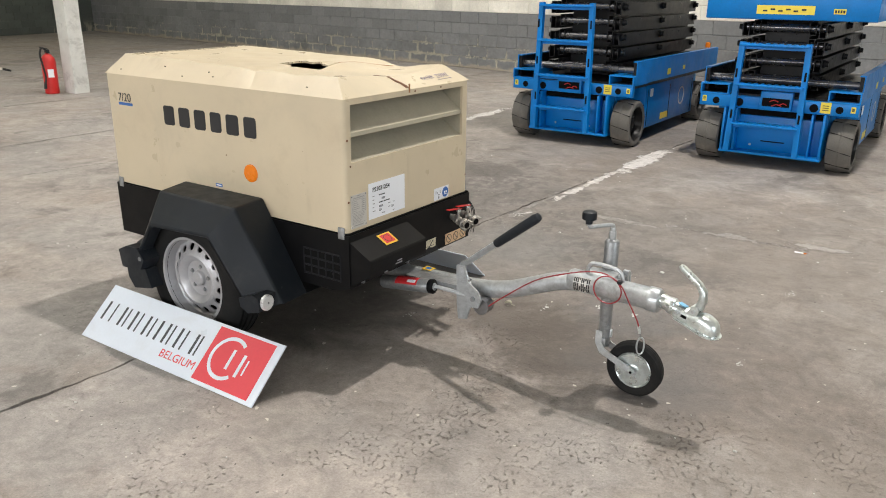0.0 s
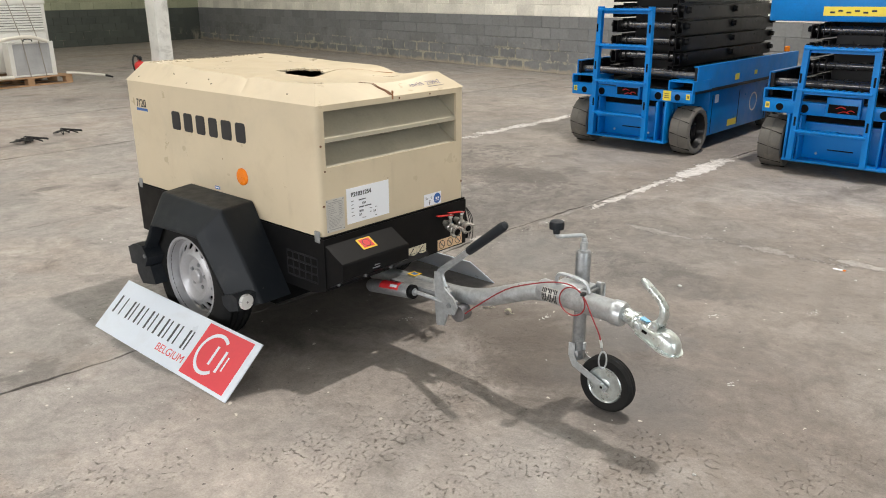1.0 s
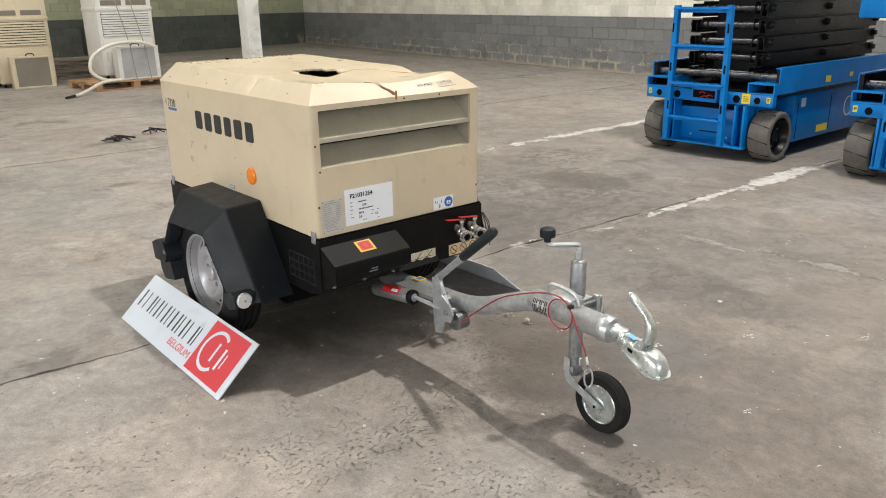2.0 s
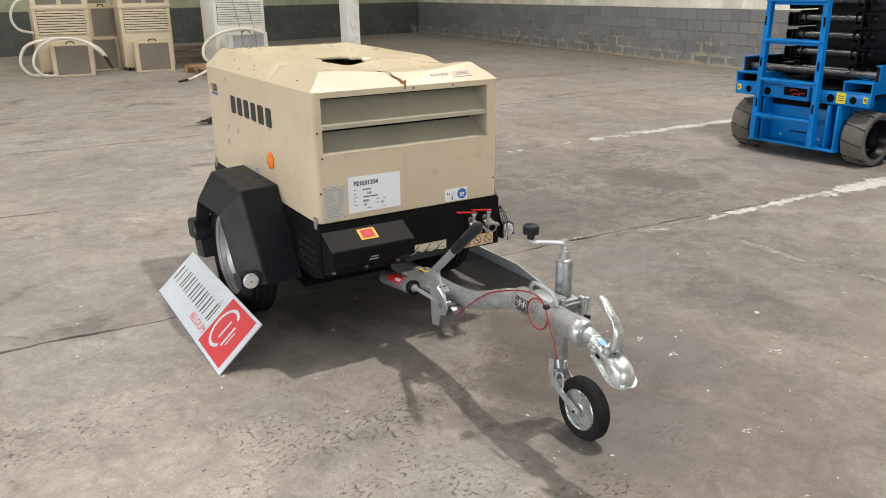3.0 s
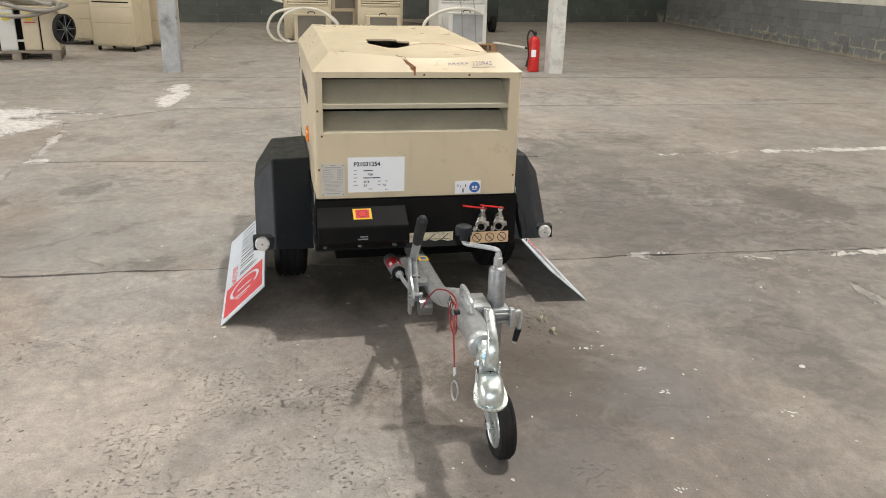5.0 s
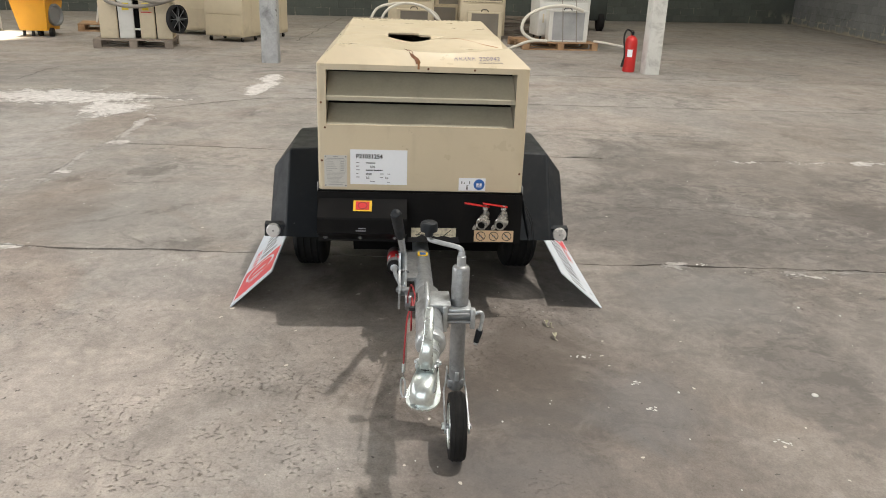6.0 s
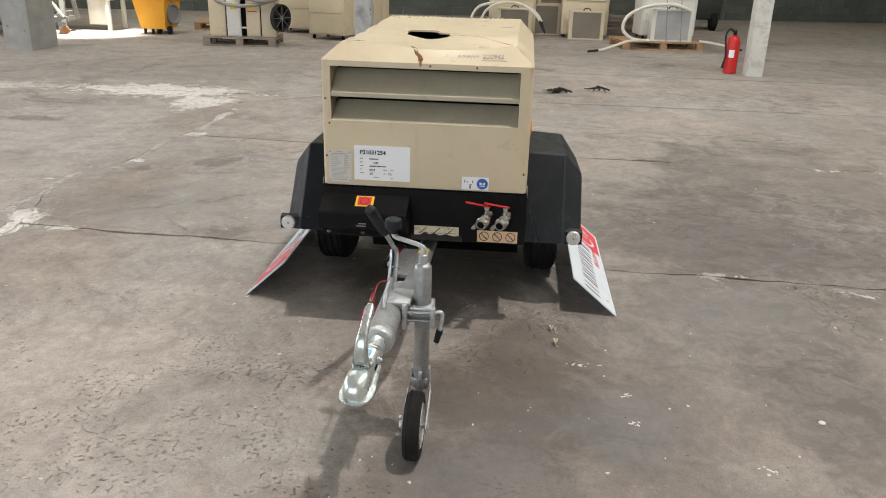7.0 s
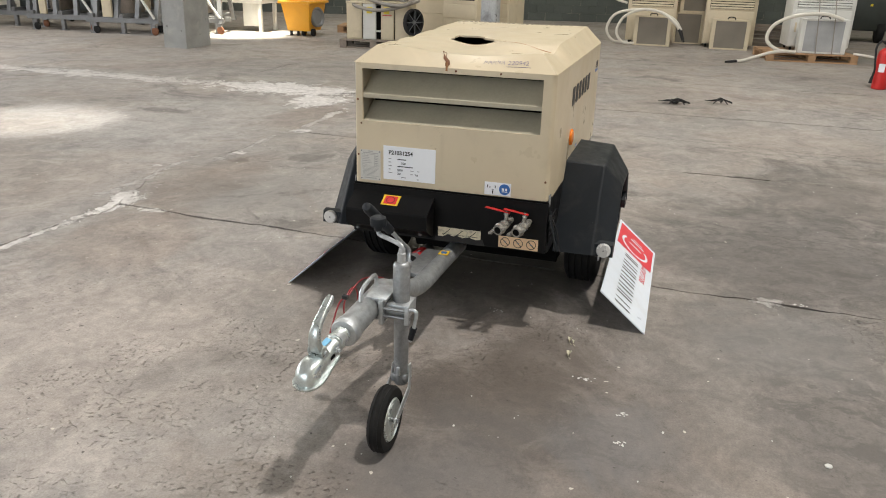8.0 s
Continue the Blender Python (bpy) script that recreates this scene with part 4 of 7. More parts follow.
part("tape", bm, STRAP, base, "torn black tape")

SIDEL = Matrix.Translation((0, Y0, 0)) @ Matrix(((1, 0, 0), (0, 0, -1), (0, 1, 0))).to_4x4()
SIDER = Matrix.Translation((FRONT, Y1, 0)) @ Matrix.Rotation(-SPLAY / (FRONT - REAR), 4, "Z") @ Matrix.Translation((-FRONT, 0, 0)) @ Matrix(((-1, 0, 0), (0, 0, 1), (0, 1, 0))).to_4x4()


def rounded_block(u0, u1, v0, v1, r, m):
    """A flat round-cornered block in the plane m."""
    def loop(h):
        pts = []
        for cx, cy, w0 in ((u1 - r, v1 - r, 0), (u0 + r, v1 - r, 90), (u0 + r, v0 + r, 180), (u1 - r, v0 + r, 270)):
            pts += [m @ Vector((cx + r * math.cos(radians(w0 + 30 * k)), cy + r * math.sin(radians(w0 + 30 * k)), h)) for k in range(4)]
        return pts
    return skin(B(), [loop(0.0005), loop(0.0015)])


def side_marks(m, s):
    """Black wordmark as plain blocks, model number, lamps; s flips the run of x."""
    start, w = (-2.612, 0.597) if s > 0 else (2.03, 0.597)
    widths = (1.0, 1.0, 1.0, 0.96, 1.04, 1.0)
    u = start
    for k, wd in enumerate(widths):
        step = w / 6 * wd
        part("wordmark_block", rounded_block(u + 0.010, u + step - 0.020, 0.887, 0.969, 0.012, m), INK, canopy)
        u += step
    a = -2.918 if s > 0 else 2.82
    letters("model_number", "7/20", 0.052, INK, canopy, m @ pose(a, 0.962, 0.0012), 0.0004)
    part("model_bar", plate(a, a + 0.10, 0.944, 0.956, m, 0.0005, 0.001), LABEL_BLUE, canopy, "blue underline")
    b = -2.30 if s > 0 else 2.26
    part("small_sticker", plate(b, b + 0.04, 0.660, 0.673, m, 0.0005, 0.001), LABEL_BLUE, canopy, "small blue sticker")
    part("sticker_print", plate(b + 0.005, b + 0.035, 0.664, 0.669, m, 0.0016, 0.0005), PAPER, canopy)
    c = m @ Vector((-2.079 if s > 0 else 2.079, 0.745, 0))
    part("side_reflector", lathe(B(), c, m.to_3x3() @ Vector((0, 0, 1)), [(0, 0.036), (0.006, 0.036), (0.010, 0.032), (0.012, 0.020), (0.0125, 0.001)], 28), ORANGE, canopy, "round orange reflector")


side_marks(SIDEL, 1)
side_marks(SIDER, -1)
for x in (FRONT - 0.025, REAR + 0.03):
    for y in (Y0 - 0.003, Y1 + 0.003):
        bm = box(B(), x - 0.016, x + 0.016, y - 0.003, y + 0.003, 0.558, 0.605, 0.003)
        part("latch", bm, GALV_DULL, canopy, "small worn steel latch")
# pen marks on the roof as plain strokes
bm = B()
random.seed(4)
x0, u = -1.625, 2.822
for k in range(5):
    pts = [(x0 + 0.009, u), (x0 - 0.008 - 0.006 * random.random(), u + 0.003), (x0 + 0.003 * random.random(), u + 0.007), (x0 - 0.010, u + 0.010), (x0 + 0.008, u + 0.012)]
    for p, q in zip(pts, pts[1:]):
        bar(bm, (p[0], p[1], roof_height(*p) + 0.0008), (q[0], q[1], roof_height(*q) + 0.0008), 0.0009, 0.0006)
    u += 0.0172
for i in range(5):
    p, q = (x0 + 0.020, 2.915 + i * 0.019), (x0 + 0.020, 2.934 + i * 0.019)
    bar(bm, (*p, roof_height(*p) + 0.001), (*q, roof_height(*q) + 0.001), 0.0016, 0.001)
part("pen_marks", bm, BLUE_INK, roof, "blue hand-drawn pen strokes")
o = Vector((x0 + 0.012, 2.917, roof_height(x0 + 0.012, 2.917)))
eu = (Vector((x0 + 0.012, 3.01, roof_height(x0 + 0.012, 3.01))) - o).normalized()
ev = (Vector((x0 - 0.02, 2.96, roof_height(x0 - 0.02, 2.96))) - Vector((x0 + 0.012, 2.96, roof_height(x0 + 0.012, 2.96)))).normalized()
slope_m = Matrix((eu, ev, eu.cross(ev))).transposed().to_4x4()
slope_m.translation = o + eu.cross(ev) * 0.003
letters("pen_number", "220942", 0.034, BLUE_INK, roof, slope_m @ Matrix.Diagonal((0.82, 1, 1, 1)), 0.0004, bold=-0.0009)

# outlet valves
for y, x in ((2.972, -1.478), (3.046, -1.468)):
    z, out = 0.495, Vector((1, -0.30, -0.16)).normalized()
    foot = Vector((FRONT + 0.008, y + 0.004, z))
    valve = part("outlet_valve", lathe(B(), foot, out, [(0, 0.012), (0.02, 0.012), (0.02, 0.017), (0.035, 0.017), (0.042, 0.020), (0.060, 0.020), (0.066, 0.015), (0.082, 0.015)], 16), BRASS, comp, "nickel-plated ball valve")
    part("claw_coupling", lathe(B(), foot + out * 0.080, out, [(0, 0.015), (0.006, 0.023), (0.014, 0.025), (0.018, 0.021), (0.034, 0.021), (0.034, 0.0145), (0.016, 0.0135)], 18), BRASS, valve, "steel claw coupling")
    part("coupling_bore", lathe(B(), foot + out * 0.1135, out, [(-0.006, 0.0142), (0.0008, 0.0142)], 16), DARK, valve)
    for s in (-1, 1):
        part("claw", bar(B(), foot + out * 0.096 + Vector((0, s * 0.024, s * 0.010)), foot + out * 0.124 + Vector((0, s * 0.026, s * 0.011)), 0.014, 0.008), BRASS, valve)
    part("valve_stem", rod(B(), foot + out * 0.052, foot + out * 0.052 + Vector((0, 0.004, 0.046)), 0.008), BRASS, valve)
    part("stem_nut", lathe(B(), foot + out * 0.052 + Vector((0, 0.003, 0.040)), (0, 0, 1), [(0, 0.011), (0.009, 0.011), (0.010, 0.006), (0.016, 0.005)], 6), ZINC, valve)
    lever_m = Matrix.Translation(foot + out * 0.052 + Vector((0, 0.004, 0.050))) @ Matrix.Rotation(radians(-8), 4, "X")
    part("valve_lever", box(B(), -0.009, 0.009, -0.088, 0.014, 0, 0.004, 0.0015, lever_m), RED, valve, "red lever")


bm = B()
pts = [((-1.60, 3.128, 0.545), 0.02), ((-1.605, 3.135, 0.49), 0.028), ((-1.60, 3.15, 0.43), 0.03), ((-1.61, 3.165, 0.37), 0.016)]
rows = [[bm.verts.new((x - w, y - 0.004, z)), bm.verts.new((x, y + 0.004, z - 0.004)), bm.verts.new((x + w, y, z))] for (x, y, z), w in pts]
for r0, r1 in zip(rows, rows[1:]):
    for k in range(2):
        bm.faces.new((r0[k], r0[k + 1], r1[k + 1], r1[k]))
part("torn_flap", bm, BLACK_PLASTIC, base, "torn black plastic flap")

for k, (dy, dz) in enumerate(((0.0, 0.0), (0.012, 0.02), (0.022, -0.01))):
    part("loose_strand", pipe(B(), [(-1.575, 3.128 + dy * 0.3, 0.53), (-1.565, 3.140 + dy, 0.48), (-1.572, 3.155 + dy, 0.42 + dz), (-1.582, 3.160 + dy, 0.375 + dz)], 0.0018, 6, 4), STRAP, base, "loose dark strand")

# mudguards: a folded plastic shell over each wheel
def mudguard(s):
    def p(x, h, z):
        return Vector((x, CX + s * h + (0.012 if s > 0 and h > 0.5 else 0.0), z))
    inner = [(-2.66, 0.405), (-2.62, 0.44), (-2.50, 0.652), (-2.02, 0.652), (-1.80, 0.298)]
    crease = [(-2.655, 0.39), (-2.60, 0.425), (-2.455, 0.650), (-2.003, 0.649), (-1.765, 0.312)]
    outer = [(-2.62, 0.335), (-2.53, 0.392), (-2.43, 0.528), (-2.075, 0.545), (-1.885, 0.318)]
    hs = (HALF + 0.004, 0.578, 0.662)
    bm = B()
    rows = [[bm.verts.new(p(x, h, z)) for x, z in line] for h, line in zip(hs, (inner, crease, outer))]
    low = [bm.verts.new(p(x, 0.656, z - 0.012)) for x, z in outer]
    back = [bm.verts.new(p(x, 0.60, z - 0.016)) for x, z in outer]
    rows += [low, back]
    for a, b in zip(rows, rows[1:]):
        for i in range(4):
            bm.faces.new((a[i], a[i + 1], b[i + 1], b[i]))
    bmesh.ops.recalc_face_normals(bm, faces=bm.faces)
    soften(bm, 0.008, 2, 12)
    guard = part("mudguard", bm, BLACK_PLASTIC, comp, "angular black plastic mudguard", angle=10)
    # front lip that carries the reflector, and the rear one
    bm = B()
    prism(bm, [(-1.905, 0.335), (-1.83, 0.362), (-1.800, 0.355), (-1.795, 0.302), (-1.86, 0.282), (-1.90, 0.30)], "y", *sorted((CX + s * 0.565, CX + s * 0.672)))
    soften(bm, 0.008, 2)
    part("reflector_mount", bm, BLACK_PLASTIC, guard, angle=10)
    lens = part("reflector", lathe(B(), (-1.800, CX + s * 0.634, 0.330), (1, 0, 0), [(0, 0.031), (0.010, 0.031), (0.014, 0.027), (0.015, 0.001)], 24), CLEAR, guard, "round white reflector")
    part("reflector_screw", lathe(B(), (-1.786, CX + s * 0.634, 0.330), (1, 0, 0), [(0, 0.005), (0.002, 0.004)], 8), STEEL, lens)
    bm = B()
    prism(bm, [(-2.660, 0.378), (-2.60, 0.404), (-2.53, 0.406), (-2.49, 0.36), (-2.52, 0.312), (-2.645, 0.302)], "y", *sorted((CX + s * 0.45, CX + s * 0.668)))
    soften(bm, 0.008, 2)
    part("rear_lip", bm, BLACK_PLASTIC, guard, angle=10)
    bm = B()
    prism(bm, [(-2.65, 0.304), (-2.52, 0.308), (-2.49, 0.228), (-2.61, 0.205), (-2.645, 0.25)], "y", *sorted((CX + s * 0.47, CX + s * 0.645)))
    soften(bm, 0.006, 2)
    part("lamp_bracket", bm, BLACK_PLASTIC, guard, angle=10)
    part("guard_screw", lathe(B(), (-2.515, CX + s * 0.668, 0.362), (0, s, 0), [(0, 0.010), (0.004, 0.008)], 10), GREY_METAL, guard)
    return guard


def holed_disc(bm, c, axis, r0, r1, n, hr, at, d0, d1):
    """A ring plate with n round holes, its inner and outer edges at depths d0 and d1."""
    a, u, v = basis(axis)
    k = 16
    mid = (r0 + r1) / 2
    for s in range(n):
        mid_a = 2 * math.pi * (s + 0.5) / n
        half = math.pi / n

        def pt(r, w):
            d = d0 + (d1 - d0) * (r - r0) / (r1 - r0)
            return Vector(c) + a * d + (u * math.cos(w) + v * math.sin(w)) * r
        edge = []
        for i in range(4):
            edge.append((r0, mid_a - half + 2 * half * i / 4))
        for i in range(4):
            edge.append((r0 + (r1 - r0) * i / 4, mid_a + half))
        for i in range(4):
            edge.append((r1, mid_a + half - 2 * half * i / 4))
        for i in range(4):
            edge.append((r1 - (r1 - r0) * i / 4, mid_a - half))
        outer = [bm.verts.new(pt(r, w)) for r, w in edge]
        inner, deep = [], []
        for r, w in edge:
            da, dr = (w - mid_a) * mid, r - mid
            g = math.atan2(da, dr)
            q = pt(at + hr * math.cos(g), mid_a + hr * math.sin(g) / at)
            inner.append(bm.verts.new(q))
            deep.append(bm.verts.new(q - a * 0.006))
        for i in range(k):
            j = (i + 1) % k
            bm.faces.new((outer[i], outer[j], inner[j], inner[i]))
            bm.faces.new((inner[i], inner[j], deep[j], deep[i]))
    bmesh.ops.remove_doubles(bm, verts=bm.verts, dist=0.0005)
    return bm


def road_wheel(s):
    ax, ay, az = -2.297, CX + s * 0.512, 0.288
    ax_dir = Vector((0, s, 0))
    c = Vector((ax, ay, az))
    bm = B()
    prof = [(-0.062, 0.172), (-0.070, 0.185), (-0.078, 0.222), (-0.074, 0.260), (-0.062, 0.281)]
    for g in (-0.045, -0.016, 0.016, 0.045):
        prof += [(g - 0.006, 0.288), (g - 0.005, 0.280), (g + 0.005, 0.280), (g + 0.006, 0.288)]
    prof += [(0.062, 0.281), (0.074, 0.260), (0.078, 0.222), (0.070, 0.185), (0.060, 0.172)]
    bm = B()
    a, u, v = basis(ax_dir)
    skin(bm, [ring(c + a * d, u, v, r, 56) for d, r in prof], closed=True)
    wheel = part("wheel", bm, RUBBER, comp, "black road tyre on a silver steel rim")
    bm = B()
    a, u, v = basis(ax_dir)
    lathe(bm, c, ax_dir, [(0.066, 0.190), (0.072, 0.186), (0.070, 0.176), (0.050, 0.169), (0.028, 0.164), (0.022, 0.157)], 48)
    bmesh.ops.delete(bm, geom=[f for f in bm.faces if len(f.verts) > 6], context="FACES")
    holed_disc(bm, c, ax_dir, 0.114, 0.157, 16, 0.0150, 0.137, 0.050, 0.022)
    lathe_bm = [(0.050, 0.114), (0.054, 0.104), (0.046, 0.088), (0.030, 0.076), (0.026, 0.06), (0.026, 0.035), (0.030, 0.032)]
    skin(bm, [ring(c + a * d, u, v, r, 48) for d, r in lathe_bm], cap=False)
    part("rim", bm, RIM_SILVER, wheel, "silver painted steel rim with round holes")
    part("brake_drum", lathe(B(), c, ax_dir, [(-0.06, 0.13), (0.012, 0.13), (0.016, 0.12), (0.016, 0.01)], 32), DARK, wheel)
    part("hub_cap", lathe(B(), c, ax_dir, [(0.024, 0.034), (0.040, 0.032), (0.045, 0.026), (0.046, 0.001)], 24), RIM_SILVER, wheel, "steel hub cap")
    for i in range(5):
        w = 2 * math.pi * i / 5
        q = c + (u * math.cos(w) + v * math.sin(w)) * 0.052
        part("wheel_bolt", lathe(B(), q, ax_dir, [(0.022, 0.010), (0.030, 0.009), (0.034, 0.007)], 6), GALV_DULL, wheel)
    return wheel


for s in (-1, 1):
    mudguard(s)
    road_wheel(s)
part("axle", rod(B(), (-2.297, CX - 0.46, 0.288), (-2.297, CX + 0.46, 0.288), 0.04), DARK, comp, "black axle tube")
part("underframe", box(B(), -2.9, -2.05, CX - 0.30, CX + 0.30, 0.25, 0.338), DARK, comp, "dark underframe")

# drawbar
bm = B()
pipe(bm, [(-1.75, 2.712, 0.292), (-1.45, 2.712, 0.304), (-1.25, 2.712, 0.312), (-1.12, 2.711, 0.336), (-1.0, 2.709, 0.382), (-0.90, 2.707, 0.421), (-0.80, 2.706, 0.440)], 0.035, 20, 6)
drawbar = part("drawbar", bm, GALV, comp, "bent galvanised drawbar tube", angle=50)
a = Vector((1, -0.01, -0.02)).normalized()
bm = lathe(B(), (-0.86, 2.707, 0.442), a, [(0, 0.034), (0.012, 0.040), (0.30, 0.040), (0.305, 0.044), (0.335, 0.044), (0.345, 0.040), (0.348, 0.024), (0.40, 0.024)], 28)
part("overrun_housing", bm, GALV, drawbar, "galvanised overrun housing", angle=40)
lab = part("type_plate", B(), PLATE, drawbar, "black and silver type plate")
bm = bmesh.new()
for i in range(8):
    w0, w1 = radians(48 + i * 11), radians(48 + (i + 1) * 11)
    q = [Vector((x, 2.7065 - 0.0408 * math.sin(w), 0.4405 + 0.0408 * math.cos(w))) for x in (-0.828, -0.762) for w in (w0, w1)]
    bm.faces.new([bm.verts.new(q[k] - ORIGIN[comp]) for k in (0, 1, 3, 2)])
bmesh.ops.remove_doubles(bm, verts=bm.verts, dist=0.0005)
bm.to_mesh(lab.data)
bm.free()
for i in range(9):
    x = -0.8265 + i * 0.0072
    for lo, hi in ((52, 76), (80, 104), (106, 132)) if i not in (3, 6) else ((52, 68), (94, 118)):
        bm = B()
        for k in range(lo, hi - 5, 6):
            ws = [radians(k), radians(k + 6.0)]
            q = [Vector((x + dx, 2.7065 - 0.0414 * math.sin(w), 0.4405 + 0.0414 * math.cos(w))) for dx, w in ((0, ws[0]), (0, ws[1]), (0.0052, ws[1]), (0.0052, ws[0]))]
            bm.faces.new([bm.verts.new(v) for v in q])
        part("print_line", bm, INK, lab)
part("bore", lathe(B(), (-0.655, 2.668, 0.437), (0, -1, 0), [(-0.004, 0.010), (0.0008, 0.010), (0.0008, 0.008), (-0.002, 0.008)], 14), STEEL, drawbar)
part("bore_inside", lathe(B(), (-0.655, 2.668, 0.437), (0, -1, 0), [(-0.004, 0.008), (0.0004, 0.008)], 14), DARK, drawbar)
part("grab_handle", pipe(B(), [(-0.79, 2.70, 0.475), (-0.785, 2.70, 0.508), (-0.765, 2.70, 0.522), (-0.70, 2.70, 0.520), (-0.665, 2.70, 0.508), (-0.652, 2.70, 0.478)], 0.007, 10, 5), GALV, drawbar, "bent rod grab handle")
part("sticker", box(B(), -1.53, -1.485, 2.695, 2.735, 0.3365, 0.3385, m=None), LABEL_YELLOW, drawbar, "small yellow and blue sticker")
part("sticker_sign", box(B(), -1.52, -1.495, 2.703, 2.727, 0.3386, 0.3392), LABEL_BLUE, drawbar)
bm = B()
prism(bm, [(-1.56, 0.326), (-1.30, 0.338), (-1.27, 0.33), (-1.27, 0.315), (-1.30, 0.322), (-1.56, 0.31)], "y", 2.622, 2.690)
part("cover_plate", bm, GALV_DULL, drawbar, "bent steel cover plate")

# damper beside the drawbar, brake lever
damper = part("damper", lathe(B(), (-1.66, 2.600, 0.283), (1, 0, 0.13), [(0, 0.024), (0.01, 0.029), (0.25, 0.029), (0.262, 0.024), (0.268, 0.012)], 20), GALV_DULL, drawbar, "grey spring cylinder")
bm = B()
da, dside = Vector((1, 0, 0.13)).normalized(), Vector((0, 1, 0))
dup = da.cross(dside)
for seam, lo, hi, r, mat in (("damper_label", -75, 65, 0.0294, LABEL_RED), ("label_print", -58, -30, 0.0298, PAPER), ("label_print", 5, 20, 0.0298, PAPER)):
    bm = B()
    d0, d1 = (0.085, 0.195) if mat is LABEL_RED else (0.145, 0.186)
    arc = [dside * (r * math.sin(radians(w))) + dup * (r * math.cos(radians(w))) for w in range(lo, hi + 1, 5)]
    base_at = Vector((-1.66, 2.600, 0.283))
    vs = [[bm.verts.new(base_at + da * d + q) for q in arc] for d in (d0, d1)]
    for k in range(len(arc) - 1):
        bm.faces.new((vs[0][k], vs[1][k], vs[1][k + 1], vs[0][k + 1]))
    part(seam, bm, mat, damper, "red and white warning label" if mat is LABEL_RED else "")
part("damper_cap", lathe(B(), base_at + da * 0.245, da, [(0, 0.0296), (0.016, 0.0296), (0.020, 0.022), (0.022, 0.010)], 18), BLACK_PAINT, damper, "black end cap")
part("brake_rod", pipe(B(), [(-1.40, 2.602, 0.318), (-1.33, 2.606, 0.316), (-1.27, 2.622, 0.305), (-1.22, 2.632, 0.304)], 0.008, 10), GALV, drawbar)
bm = B()
prism(bm, [(-1.304, 0.425), (-1.272, 0.428), (-1.252, 0.365), (-1.205, 0.335), (-1.186, 0.30), (-1.20, 0.266), (-1.236, 0.262), (-1.252, 0.207), (-1.292, 0.200), (-1.30, 0.27)], "y", 2.616, 2.624)
part("lever_bracket", soften(bm, 0.0015, 1), GALV, drawbar, "galvanised lever bracket")
lever = B()
path = [(-1.225, 2.636, 0.275), (-1.262, 2.636, 0.345), (-1.288, 2.636, 0.400), (-1.282, 2.634, 0.428), (-1.25, 2.630, 0.452), (-1.10, 2.617, 0.570)]
pipe(lever, path, 0.016, 10, 5, flat=0.5)
lever = part("brake_lever", lever, GALV, drawbar, "galvanised hand brake lever")
d = Vector((-0.943 + 1.13, 2.601 - 2.619, 0.692 - 0.546)).normalized()
part("grip", lathe(B(), (-1.13, 2.619, 0.546), d, [(0, 0.014), (0.004, 0.017), (0.12, 0.0185), (0.215, 0.0185), (0.232, 0.015), (0.238, 0.004)], 16), BLACK_PLASTIC, lever, "black rubber grip")
part("pivot_bolt", lathe(B(), (-1.225, 2.608, 0.300), (0, 1, 0), [(0, 0.009), (0.006, 0.011), (0.05, 0.011)], 12), GALV_DULL, drawbar)
part("lever_pin", lathe(B(), (-1.262, 2.625, 0.36), (0, 1, 0), [(0, 0.006), (0.03, 0.006)], 10), STEEL, drawbar)
part("spring_drum", lathe(B(), (-1.205, 2.64, 0.262), (0, 1, 0), [(0, 0.012), (0.002, 0.034), (0.05, 0.034), (0.052, 0.012)], 20), STEEL, drawbar)

# ball coupling: neck, flat-sided shell with a domed nose, wide rim, hinged handle
ca = Vector((-0.500, 2.703, 0.437))
cd = Vector((-0.285, 2.670, 0.386)) - ca
cd.normalize()
cu = Vector((0, 0, 1)).cross(cd).normalized()
cw = cd.cross(cu)


def at_head(t, side, rise):
    return ca + cd * t + cu * side + cw * rise


bm = lathe(B(), ca - cd * 0.01, cd, [(0, 0.0255), (0.03, 0.0255), (0.036, 0.029), (0.048, 0.029), (0.052, 0.0245), (0.13, 0.0235)], 22)
head = part("coupling_head", bm, ZINC, drawbar, "bright zinc ball coupling head", angle=40)
rings = []
for t, w, top, square in ((0.050, 0.025, 0.012, 0.8), (0.075, 0.027, 0.020, 0.6), (0.100, 0.029, 0.018, 0.45), (0.118, 0.031, 0.018, 0.42), (0.128, 0.033, 0.024, 0.42), (0.145, 0.035, 0.031, 0.5), (0.168, 0.0355, 0.031, 0.6), (0.186, 0.034, 0.026, 0.7), (0.200, 0.029, 0.016, 0.8), (0.208, 0.020, 0.000, 0.9), (0.211, 0.010, -0.014, 1.0)):
    rings.append([at_head(t, w * math.copysign(abs(math.cos(g)) ** square, math.cos(g)), -0.022 + (top + 0.022) * max(0.0, math.sin(g)) ** square) for g in (math.pi * i / 20 for i in range(21))])
part("coupling_shell", skin(B(), rings), ZINC, head, "domed zinc shell", angle=50)
edge = [(0.058, 0.030), (0.085, 0.034), (0.120, 0.039), (0.150, 0.045), (0.178, 0.046), (0.198, 0.040), (0.213, 0.027), (0.220, 0.012)]
edge += [(0.221, 0.0)] + [(t, -w) for t, w in reversed(edge)]
part("coupling_rim", soften(skin(B(), [[at_head(t, w, h) for t, w in edge] for h in (-0.027, -0.021)]), 0.002, 1), ZINC, head)
